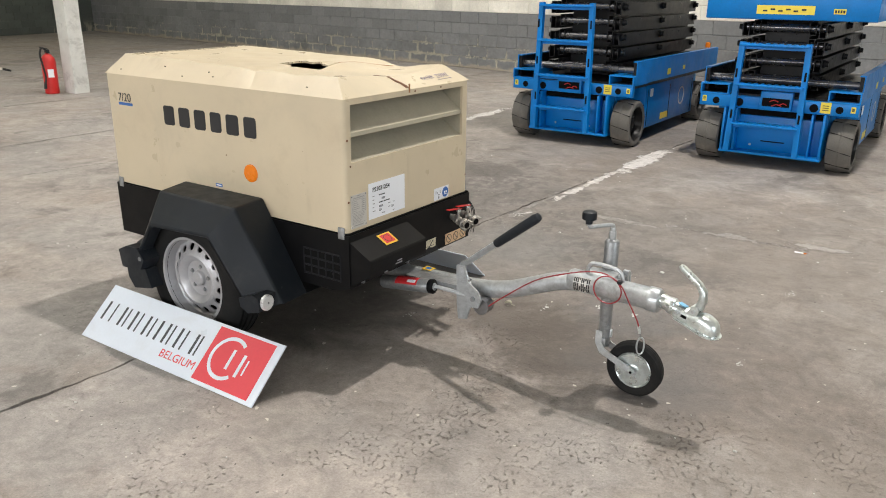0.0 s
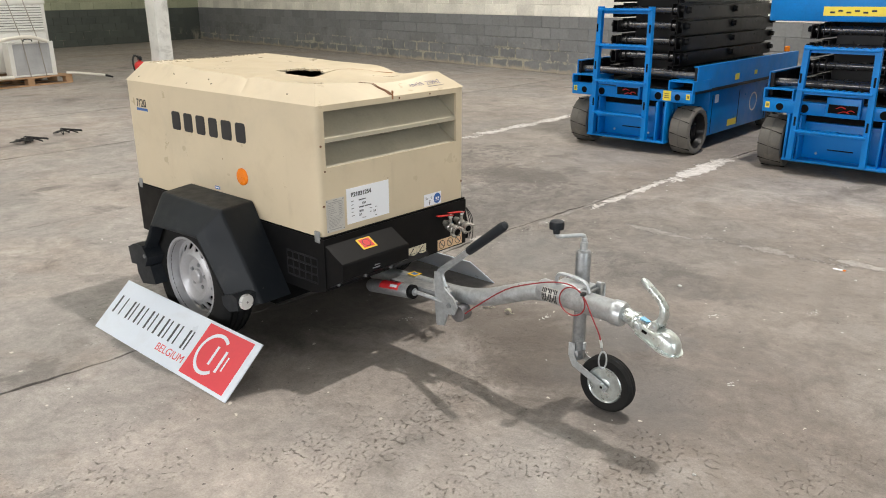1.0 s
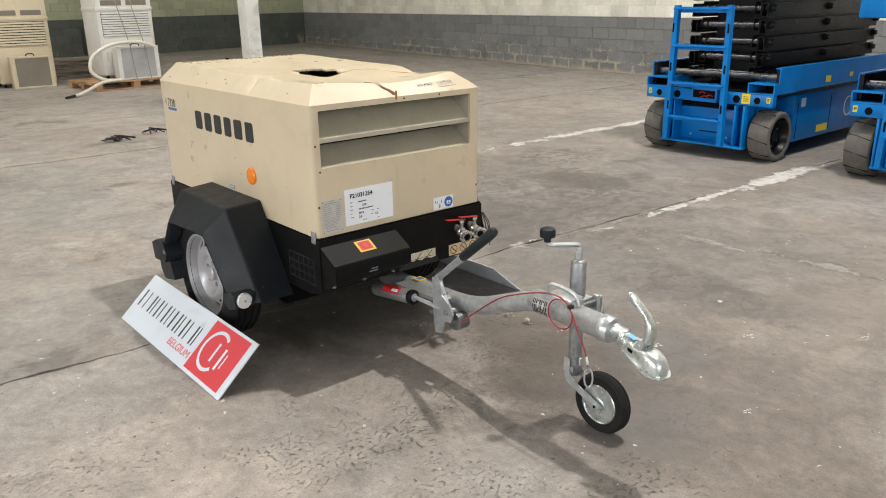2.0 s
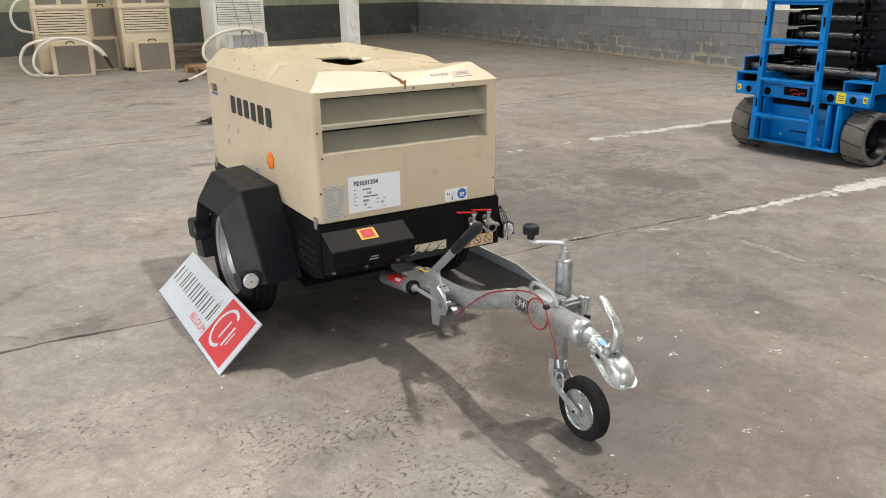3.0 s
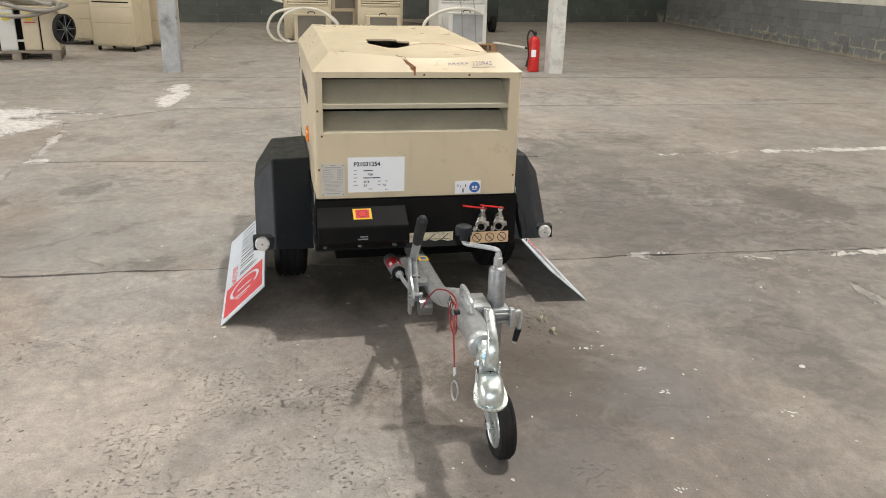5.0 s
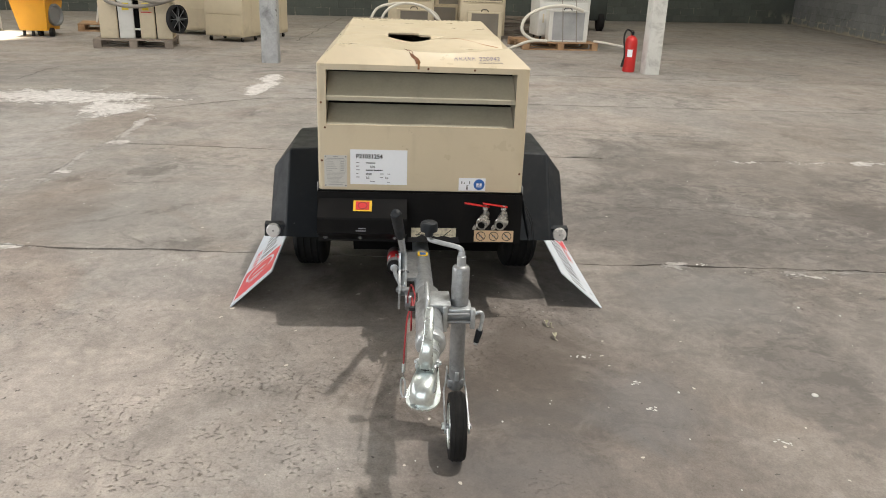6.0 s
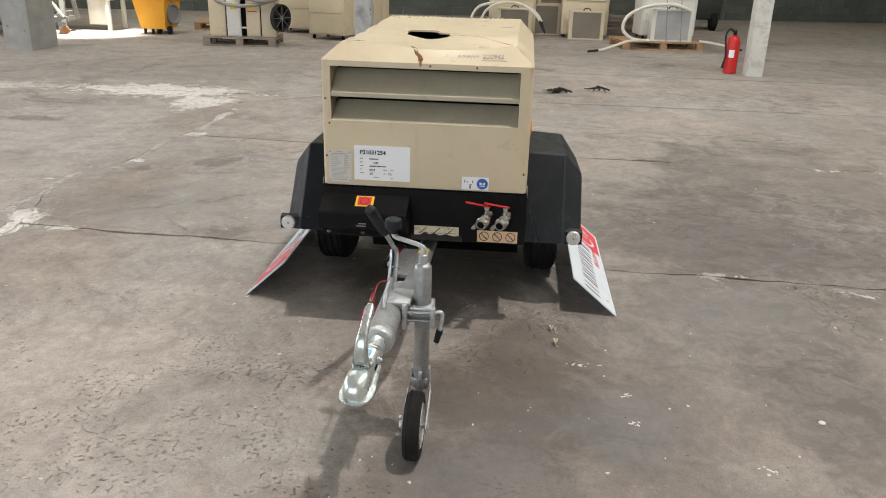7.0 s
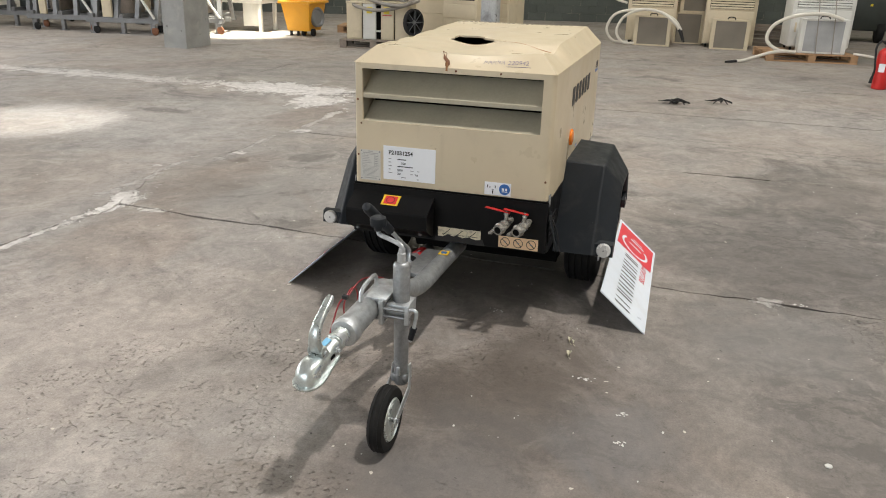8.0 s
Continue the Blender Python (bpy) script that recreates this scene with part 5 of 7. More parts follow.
for s in (-1, 1):
    bm = skin(B(), [[at_head(t, s * w, h) for t, h in ((0.092, 0.010), (0.126, 0.014), (0.130, 0.040), (0.118, 0.050), (0.104, 0.044))] for w in (0.019, 0.024)])
    part("hinge_cheek", soften(bm, 0.001, 1), ZINC, head)
    part("coupling_bolt", lathe(B(), at_head(0.062, s * 0.024, 0.002), cu * s, [(0, 0.010), (0.007, 0.010), (0.008, 0.006), (0.013, 0.005)], 6), GALV, head)
    part("coupling_bolt", lathe(B(), at_head(0.112, s * 0.0235, 0.030), cu * s, [(0, 0.007), (0.005, 0.006)], 10), GALV, head)
part("hinge_block", soften(skin(B(), [[at_head(t, s * 0.0185, h) for s, h in ((-1, 0.016), (1, 0.016), (1, 0.042), (-1, 0.042))] for t in (0.098, 0.127)]), 0.003), ZINC, head)
part("hinge_gap", skin(B(), [[at_head(t, s * 0.021, h) for s, h in ((-1, 0.010), (1, 0.010), (1, 0.021), (-1, 0.021))] for t in (0.124, 0.130)]), DARK, head)
for a, b in (((-0.011, 0.032), (0.011, 0.032)), ((0, 0.025), (0, 0.039))):
    part("cross_mark", bar(B(), at_head(0.1272, *a), at_head(0.1272, *b), 0.0022, 0.001, tuple(cd)), DARK, head)
for s in (-1, 1):
    part("wear_slot", skin(B(), [[at_head(t, s * w, h) for t, h in ((0.080, -0.006), (0.100, -0.006), (0.100, 0.004), (0.080, 0.004))] for w in (0.0275, 0.0295)]), DARK, head)
bm = B()
rows = []
for p, w, thick in (((-0.378, 2.686, 0.448), 0.019, 0.012), ((-0.366, 2.685, 0.476), 0.019, 0.012), ((-0.368, 2.686, 0.506), 0.016, 0.011), ((-0.385, 2.689, 0.530), 0.013, 0.010), ((-0.415, 2.692, 0.552), 0.0125, 0.010), ((-0.445, 2.695, 0.573), 0.0125, 0.010), ((-0.456, 2.696, 0.581), 0.008, 0.006)):
    rows.append((Vector(p), w, thick))
loops = []
for k, (p, w, thick) in enumerate(rows):
    along = (rows[min(k + 1, len(rows) - 1)][0] - rows[max(k - 1, 0)][0]).normalized()
    out = cu.cross(along).normalized()
    loops.append([p + cu * (w * math.copysign(abs(math.cos(g)) ** 0.5, math.cos(g))) + out * (thick * math.copysign(abs(math.sin(g)) ** 0.6, math.sin(g))) for g in (2 * math.pi * i / 20 for i in range(20))])
handle = part("coupling_handle", skin(bm, loops), ZINC, head, "bright bent release handle", angle=50)
for s in (-0.4, 0.4):
    part("handle_groove", pipe(B(), [at + cu * (w * s) + cu.cross(Vector((-0.82, 0, 0.57))).normalized() * -(thick * 0.96) for at, w, thick in rows[3:6]], 0.0016, 6, 4), STEEL, handle)
part("blue_tag", skin(B(), [[at_head(t, s, h) for t, s in ((0.050, -0.013), (0.080, -0.014), (0.084, 0.004), (0.054, 0.007))] for h in (0.0262, 0.0278)]), LABEL_SKY, head, "pale blue safety mark")

# breakaway cable with its hook
bm = B()
loop = [(-0.69 + 0.052 * math.cos(radians(w)), 2.655 - 0.004 * (w / 360), 0.452 + 0.050 * math.sin(radians(w))) for w in range(40, 420, 24)]
pipe(bm, [(-1.19, 2.652, 0.255), (-1.10, 2.650, 0.330), (-0.98, 2.655, 0.420), (-0.87, 2.655, 0.470), (-0.77, 2.658, 0.502), (-0.70, 2.662, 0.505)] + loop + [(-0.630, 2.640, 0.475), (-0.600, 2.634, 0.430), (-0.565, 2.630, 0.375), (-0.556, 2.629, 0.350)], 0.0026, 8, 3)
cable = part("breakaway_cable", bm, CABLE_RED, comp, "thin red breakaway cable")
part("cable_sleeve", rod(B(), (-0.557, 2.629, 0.355), (-0.550, 2.629, 0.330), 0.005, n=8), ZINC, cable)
part("cable_thimble", rod(B(), (-0.550, 2.629, 0.332), (-0.546, 2.629, 0.312), 0.002, n=6), STEEL, cable)
hook = [(-0.544 + 0.011 * math.cos(radians(w)), 2.629 + 0.007 * math.cos(radians(w)), 0.284 + 0.032 * math.sin(radians(w))) for w in range(0, 361, 30)]
part("snap_hook", pipe(B(), hook, 0.0029, 8, 2), GALV, cable, "zinc snap hook")
part("cable_tie", box(B(), -0.655, -0.640, 2.644, 2.662, 0.484, 0.496, 0.002), STRAP, cable)

# jockey wheel
JX, JY = -0.745, 2.802
bm = lathe(B(), (JX, JY, 0.205), (0, 0, 1), [(0, 0.0225), (0.004, 0.024), (0.205, 0.024), (0.206, 0.0272), (0.375, 0.0272), (0.382, 0.0245), (0.388, 0.016)], 24)
jockey = part("jockey_wheel", bm, GALV_DULL, comp, "galvanised jockey wheel leg", angle=40)
part("inner_tube", lathe(B(), (JX, JY, 0.165), (0, 0, 1), [(0, 0.0215), (0.12, 0.0215)], 20), GALV_DULL, jockey)
part("crank_socket", lathe(B(), (JX, JY, 0.590), (0, 0, 1), [(0, 0.014), (0.030, 0.014), (0.033, 0.011), (0.045, 0.010)], 14), GALV, jockey)
part("crank", pipe(B(), [(JX, JY, 0.618), (JX, JY, 0.638), (JX - 0.006, JY - 0.012, 0.647), (JX - 0.035, JY - 0.062, 0.650), (JX - 0.052, JY - 0.094, 0.653), (JX - 0.055, JY - 0.099, 0.668)], 0.0075, 10, 4), GALV, jockey, "bent steel crank")
part("crank_knob", lathe(B(), (-0.799, 2.703, 0.664), (0, 0, 1), [(0, 0.012), (0.014, 0.013), (0.018, 0.026), (0.034, 0.027), (0.044, 0.025), (0.048, 0.018)], 18), BLACK_PLASTIC, jockey, "black plastic knob")
WX, WZ, WR = -0.612, 0.107, 0.107
au, uu, vu = basis((0, 1, 0))
TYRE = [(-0.022, 0.070), (-0.026, 0.085), (-0.024, 0.100), (-0.016, 0.1055), (-0.013, 0.1075), (-0.011, 0.1055), (-0.004, 0.106), (0, 0.1075), (0.004, 0.106), (0.011, 0.1055), (0.013, 0.1075), (0.016, 0.1055), (0.024, 0.100), (0.026, 0.085), (0.022, 0.070)]
wheel = part("jockey_tyre", skin(B(), [ring(Vector((WX, JY - 0.004, WZ)) + au * d, uu, vu, r, 48) for d, r in TYRE], closed=True), RUBBER, jockey, "black rubber jockey tyre")
part("jockey_rim", lathe(B(), (WX, JY - 0.004, WZ), (0, 1, 0), [(-0.022, 0.071), (-0.026, 0.068), (-0.023, 0.064), (-0.005, 0.058), (-0.003, 0.050), (-0.009, 0.036), (-0.020, 0.026), (-0.024, 0.020), (-0.024, 0.001), (0.024, 0.001), (0.024, 0.020), (0.020, 0.026), (0.009, 0.036), (0.003, 0.050), (0.005, 0.058), (0.023, 0.064), (0.026, 0.068), (0.022, 0.071)], 36), ZINC, jockey, "bright pressed steel rim")
for s in (-1, 1):
    bm = B()
    pts = [Vector((JX - 0.010, JY - 0.002 + s * 0.027, 0.232)), Vector((JX - 0.008, JY - 0.002 + s * 0.030, 0.185)), Vector((JX + 0.012, JY - 0.003 + s * 0.036, 0.158)), Vector((WX, JY - 0.003 + s * 0.037, 0.107)), Vector((WX + 0.014, JY - 0.003 + s * 0.037, 0.100))]
    for p, q in zip(pts, pts[1:]):
        bar(bm, p, q + (q - p).normalized() * 0.004, 0.004, 0.026, tuple((q - p).cross(Vector((0, 1, 0)))))
    part("fork_arm", bm, GALV, jockey, "flat steel fork arm")
part("fork_yoke", box(B(), JX - 0.024, JX + 0.018, JY - 0.029, JY + 0.025, 0.172, 0.204, 0.006), GALV_DULL, jockey)
part("wheel_axle", rod(B(), (WX, JY - 0.048, WZ), (WX, JY + 0.042, WZ), 0.008, n=8), STEEL, jockey)
part("axle_nut", lathe(B(), (WX, JY - 0.050, WZ), (0, 1, 0), [(0, 0.011), (0.010, 0.013)], 6), ZINC, jockey)
part("axle_bore", lathe(B(), (WX, JY - 0.0505, WZ), (0, 1, 0), [(0, 0.0055), (0.002, 0.0055)], 10), DARK, jockey)
# clamp between the leg and the drawbar
clamp = part("clamp", box(B(), JX - 0.042, JX + 0.042, JY - 0.040, JY + 0.036, 0.415, 0.462, 0.006), GALV, jockey, "galvanised jockey wheel clamp")
part("clamp_plate", box(B(), JX - 0.055, JX + 0.055, 2.700, JY - 0.030, 0.472, 0.482, 0.003), GALV, clamp)
part("clamp_plate", box(B(), JX - 0.05, JX + 0.05, 2.728, JY - 0.036, 0.405, 0.472, 0.003), GALV_DULL, clamp)
for z in (0.425, 0.450):
    part("clamp_bolt", rod(B(), (JX + 0.052, JY - 0.062, z), (JX + 0.052, JY + 0.046, z), 0.0055, n=8), GALV_DULL, clamp)
part("clamp_ear", box(B(), JX + 0.040, JX + 0.062, JY - 0.055, JY - 0.040, 0.395, 0.478, 0.003), GALV, clamp)
part("clamp_ear", box(B(), JX + 0.040, JX + 0.062, JY + 0.030, JY + 0.045, 0.405, 0.470, 0.003), GALV, clamp)
part("clamp_handle", pipe(B(), [(JX + 0.052, JY + 0.035, 0.446), (JX + 0.052, JY + 0.056, 0.458), (JX + 0.053, JY + 0.068, 0.448), (JX + 0.056, JY + 0.062, 0.405), (JX + 0.058, JY + 0.050, 0.352)], 0.006, 8, 4), GALV, clamp, "bent clamp toggle")
part("clamp_grip", rod(B(), (JX + 0.0562, JY + 0.061, 0.400), (JX + 0.058, JY + 0.051, 0.360), 0.011, 0.009, n=10), BLACK_PLASTIC, clamp, "black sleeve")
part("lock_slot", box(B(), JX + 0.015, JX + 0.031, JY - 0.006, JY + 0.006, 0.205, 0.235, 0.002), GALV, jockey)


# ---- leaning sign boards ----
def sign_board(x_start, x_end, y_low, y_high, z_high, label):
    """A thin white board leaning on a wheel; its text runs from x_start to x_end."""
    board = thing("sign_board", ((x_start + x_end) / 2, y_low, 0), label, "sign", "sign boards beside the wheels")
    run = Vector((x_end - x_start, 0, 0))
    length = run.length
    run.normalize()
    up = Vector((0, y_high - y_low, z_high))
    width = up.length
    up.normalize()
    m = Matrix((run, up, run.cross(up))).transposed().to_4x4()
    m.translation = (x_start, y_low, 0.002)
    bm = box(B(), 0, length, 0, width, -0.006, 0, 0.001, m, 1)
    panel = part("board", bm, WHITE_PLASTIC, board, "white plastic board")
    u = 0.022 * length
    for w in (0.116, 0.070, 0.085, 0.082, 0.042, 0.070, 0.082):
        k = w * length
        part("letter_bar", plate(u + 0.16 * k, u + 0.16 * k + 0.0135, width * 0.37, width * 0.71, m, 0.0004, 0.0006), SIGN_INK, panel)
        if w > 0.05:
            part("letter_bar", plate(u + 0.60 * k, u + 0.60 * k + 0.009, width * 0.37, width * 0.71, m, 0.0004, 0.0006), SIGN_INK, panel)
        u += k
    u += 0.024 * length
    for a, b, lo, hi in ((0.0, 0.012, 0.37, 0.71), (0.026, 0.034, 0.37, 0.71)):
        part("letter_bar", plate(u + a * length, u + b * length, width * lo, width * hi, m, 0.0004, 0.0006), SIGN_INK, panel)
    letters("country_word", "BELGIUM", width * 0.185, SIGN_RED, panel, m @ pose(0.46 * length, width * 0.17, 0.0008) @ Matrix.Diagonal((1.12, 1, 1, 1)), 0.0002)
    field = part("red_field", plate(0.675 * length, 0.965 * length, width * 0.06, width * 0.95, m, 0.0004, 0.0006), SIGN_RED, panel, "red square logo field")
    c = m @ Vector((0.785 * length, width * 0.52, 0.0012))
    bm = B()
    n = m.to_3x3() @ Vector((0, 0, 1))
    for i in range(26):
        w0, w1 = radians(50 + i * 10), radians(60 + i * 10)
        pts = []
        for w, r in ((w0, 1.0), (w1, 1.0), (w1, 0.83), (w0, 0.83)):
            pts.append(bm.verts.new(c + run * (0.088 * length * r * math.cos(w)) + up * (width * 0.35 * r * math.sin(w))))
        bm.faces.new(pts)
    bmesh.ops.remove_doubles(bm, verts=bm.verts, dist=0.0004)
    part("logo_arc", bm, WHITE_PLASTIC, field, "white arc")
    for a, b, lo, hi in ((0.795, 0.808, 0.36, 0.68), (0.852, 0.866, 0.30, 0.66), (0.882, 0.889, 0.36, 0.60)):
        part("logo_bar", plate(a * length, b * length, width * lo, width * hi, m, 0.0012, 0.0006), WHITE_PLASTIC, field)
    return board


sign_board(-2.775, -1.705, 1.880, 2.070, 0.174, "white and red company sign leaning on the compressor wheel")
sign_board(-1.728, -2.76, 3.552, 3.350, 0.172, "white and red company sign leaning on the compressor wheel")

# ---- columns and extinguisher ----
def column(name, x0, x1, y0, y1, material, label, chip=0.012):
    bm = B()
    levels = 34
    rings = []
    for k in range(levels + 1):
        z = 10.6 * (k / levels) ** 1.6
        pts = []
        for x, y, ux, uy in ((x0, y0, 1, 0), (x1, y0, 0, 1), (x1, y1, -1, 0), (x0, y1, 0, -1)):
            c = chip * (0.6 + 0.9 * noise.noise(Vector((x * 3, y * 3, z * 5))))
            bx, by = -uy, ux
            pts += [Vector((x + (ux * 0 - bx * 0) + (1 if x == x0 else -1) * (c if (ux == 0) == (uy == 0) else 0), y, z))]
            pts[-1] = Vector((x + (c if x == x0 else -c) * (1 if uy != 0 else 0), y + (c if y == y0 else -c) * (1 if ux != 0 else 0), z))
            pts.append(Vector((x + (c if x == x0 else -c) * (1 if ux != 0 else 0), y + (c if y == y0 else -c) * (1 if uy != 0 else 0), z)))
        rings.append(pts)
    skin(bm, rings)
    return tagged(part(name, bm, material, None, angle=25), label, "column", kind="structure")


column("column_1", -10.62, -9.92, -4.70, -4.27, CONCRETE_COLUMN, "thick bare grey concrete column")
column("column_2", -10.46, -10.20, 0.635, 0.875, POST_GREY, "slim worn grey concrete post with broken edges", 0.032)
column("column_3", -10.42, -10.16, 6.345, 6.565, CONCRETE_POST, "slim whitewashed concrete post beside the extinguisher", 0.014)

for x, y, z in (HIGH_BAY,):
    lampf = thing("high_bay_lamp", (x, y, z), "grey high-bay lamp hanging from the ceiling", "lamp")
    part("shade", lathe(B(), (x, y, z + 0.02), (0, 0, 1), [(0, 0.24), (0.10, 0.20), (0.22, 0.10), (0.30, 0.09)], 20), LAMP_SHADE, lampf)
    part("cord", rod(B(), (x, y, z + 0.3), (x, y, 10.6), 0.012, n=8), STRAP, lampf)

ext = thing("fire_extinguisher", (-10.44, 6.17, 0), "red fire extinguisher with black hose beside the post", "extinguisher")
part("cylinder", lathe(B(), (-10.44, 6.17, 0), (0, 0, 1), [(0, 0.08), (0.01, 0.093), (0.44, 0.093), (0.49, 0.083), (0.53, 0.05), (0.54, 0.022), (0.56, 0.022)], 24), RED, ext)
part("valve_head", box(B(), -10.47, -10.40, 6.15, 6.19, 0.55, 0.60, 0.006), BLACK_PLASTIC, ext)
part("squeeze_lever", bar(B(), (-10.44, 6.19, 0.605), (-10.44, 6.08, 0.635), 0.022, 0.008), BLACK_PLASTIC, ext)
part("hose", pipe(B(), [(-10.42, 6.16, 0.585), (-10.40, 6.08, 0.625), (-10.37, 6.03, 0.54), (-10.36, 6.045, 0.38), (-10.36, 6.06, 0.26), (-10.36, 6.05, 0.17)], 0.013, 8), STRAP, ext, "black rubber hose")
part("nozzle", rod(B(), (-10.37, 6.05, 0.17), (-10.37, 6.04, 0.08), 0.016, 0.022, 10), STRAP, ext)
part("label", lathe(B(), (-10.44, 6.17, 0.24), (0, 0, 1), [(0, 0.0938), (0.10, 0.0938)], 24), RED, ext)
bm = B()
for k in range(6):
    w0, w1 = radians(-44 + k * 8), radians(-36 + k * 8)
    q = [(-10.44 + 0.0946 * math.cos(w), 6.17 + 0.0946 * math.sin(w), z) for z in (0.23, 0.34) for w in (w0, w1)]
    bm.faces.new([bm.verts.new(q[i]) for i in (0, 1, 3, 2)])
bmesh.ops.remove_doubles(bm, verts=bm.verts, dist=0.0005)
part("paper_label", bm, PAPER, ext, "white label")

# ---- scissor lifts by the wall ----
def scissor_lift(at, ladder_top, rungs, levels, stack, platform_z, label):
    lift = thing("scissor_lift", (0, 0, 0), label, "scissor lift", "blue scissor lifts")
    # chassis
    bm = box(B(), -0.42, 0.42, 0.17, 2.72, 0.12, 0.50, 0.01)
    chassis = part("chassis", bm, LIFT_BLUE, lift, "bright blue steel chassis")
    for s in (-1, 1):
        x0, x1 = sorted((s * 0.40, s * 0.60))
        tray = part("side_tray", box(B(), x0, x1, 0.50, 2.05, 0.13, 0.56, 0.008), LIFT_BLUE, lift, "blue side cabinet")
        xo = s * 0.602
        for y in (0.56, 1.22, 1.98):
            part("tray_seam", box(B(), xo - 0.002, xo + 0.002, y, y + 0.006, 0.15, 0.52), LIFT_BLACK, tray)
        part("logo_disc", hoop((xo, 1.62, 0.36), (s, 0, 0), 0.10, 0.085, 0.002), CABINET_WHITE, tray, "pale round logo shape")
        part("tray_sticker", box(B(), xo - 0.002, xo + 0.002, 0.62, 0.70, 0.44, 0.52), PAPER, tray)
        part("tray_sticker", box(B(), xo - 0.002, xo + 0.002, 0.98, 1.20, 0.17, 0.235), LIFT_YELLOW, tray, "yellow lettering patch")
        # black strip put in as the shade of the gap below the deck
        part("gap_strip", box(B(), *sorted((s * 0.42, s * 0.612)), 0.10, 2.68, 0.565, 0.60), LIFT_BLACK, lift, "black gap strip")
        bm = B()
        prism(bm, [(s * 0.645, 0.605), (s * 0.645, 0.825), (s * 0.60, 0.825), (s * 0.60, 0.815), (s * 0.636, 0.815), (s * 0.636, 0.605)], "y", 0.08, 2.75)
        rail = part("deck_rail", bm, LIFT_BLUE, lift, "blue deck side plate")
        part("rail_inside", box(B(), *sorted((s * 0.605, s * 0.633)), 0.09, 2.72, 0.62, 0.812), LIFT_BLACK, rail, "black strip along the inside of the rail")
        part("rail_sticker", box(B(), *sorted((s * 0.645, s * 0.648)), 0.95, 1.05, 0.64, 0.70), LIFT_YELLOW, rail)
        part("rail_sticker", box(B(), *sorted((s * 0.645, s * 0.648)), 1.45, 1.52, 0.66, 0.70), LIFT_YELLOW, rail)
        # fork pocket in the front corner, open to the front
        pk = B()
        a, b = sorted((s * 0.40, s * 0.648))
        for x0, x1, z0, z1 in ((a, b, 0.600, 0.612), (a, b, 0.682, 0.694), (a, a + 0.012, 0.612, 0.682), (b - 0.012, b, 0.612, 0.682)):
            box(pk, x0, x1, 0.0, 0.40, z0, z1)
        part("fork_pocket", pk, LIFT_BLUE, lift, "open blue fork pocket")
        # near-black sheet standing in for the unlit depth of the pocket
        part("pocket_dark", box(B(), a + 0.012, b - 0.012, 0.30, 0.32, 0.612, 0.682), DARK, lift)
        for y in (0.20, 2.30):
            cx = s * 0.545
            prof = [(-0.095, 0.168), (-0.10, 0.20), (-0.09, 0.218)]
            for g in (0.0,):
                prof += [(g - 0.004, 0.226), (g, 0.223), (g + 0.004, 0.226)]
            prof += [(0.09, 0.218), (0.10, 0.20), (0.095, 0.168)]
            bm = B()
            aa, u, v = basis((1, 0, 0))
            skin(bm, [ring(Vector((cx, y, 0.226)) + aa * d, u, v, r, 36) for d, r in prof], closed=True)
            tyre = part("wheel", bm, GREY_RUBBER, lift, "grey solid rubber wheel")
            part("rim", lathe(B(), (cx, y, 0.226), (s, 0, 0), [(-0.09, 0.169), (0.085, 0.169), (0.092, 0.160), (0.07, 0.150), (0.02, 0.135), (0.02, 0.06), (0.05, 0.055), (0.055, 0.001)], 28), LIFT_BLACK, tyre, "black rim")
            for i in range(6):
                w = 2 * math.pi * (i + 0.5) / 6
                part("hub_bolt", lathe(B(), (cx + s * 0.018, y + 0.095 * math.cos(w), 0.226 + 0.095 * math.sin(w)), (s, 0, 0), [(0, 0.012), (0.012, 0.010)], 8), GALV_DULL, tyre)
            for i in range(10):
                w = 2 * math.pi * i / 10
                p = Vector((cx - 0.095, y + 0.222 * math.cos(w), 0.226 + 0.222 * math.sin(w)))
                q = Vector((cx + 0.095, y + 0.222 * math.cos(w + 0.2), 0.226 + 0.222 * math.sin(w + 0.2)))
                part("tread_groove", bar(B(), p, q, 0.004, 0.0085, (0, math.cos(w), math.sin(w))), DARK, tyre)
    # front plate with holes, stickers and the plug box
    front = part("front_plate", box(B(), -0.645, 0.645, 0.0, 0.06, 0.495, 0.600, 0.008), LIFT_BLUE, lift, "blue front beam")
    for x, r in ((-0.50, 0.03), (0.50, 0.03), (0.305, 0.035), (-0.30, 0.035)):
        part("beam_hole", lathe(B(), (x, 0.001, 0.545), (0, -1, 0), [(-0.02, r), (0.0015, r)], 18), DARK, front)
    for x0, x1, z0, z1 in ((0.355, 0.435, 0.51, 0.60), (-0.62, -0.585, 0.53, 0.58), (0.585, 0.62, 0.53, 0.58)):
        sticker = part("beam_sticker", box(B(), x0, x1, -0.002, 0.001, z0, z1), LIFT_YELLOW, front, "yellow sticker")
        for f in (0.25, 0.45, 0.65):
            h = z0 + f * (z1 - z0)
            part("sticker_sign", box(B(), x0 + 0.2 * (x1 - x0), x1 - 0.2 * (x1 - x0), -0.003, -0.001, h, h + 0.006), INK, sticker)
    part("deck_plate", box(B(), -0.62, 0.62, 0.06, 2.70, 0.600, 0.615), LIFT_BLACK, lift, "black deck plate")
    plug = part("plug_box", box(B(), -0.12, 0.14, -0.05, 0.02, 0.50, 0.66, 0.008), LIFT_BLUE, lift, "blue plug box")
    part("plug_recess", box(B(), -0.10, 0.12, -0.053, -0.045, 0.535, 0.605), DARK, plug)
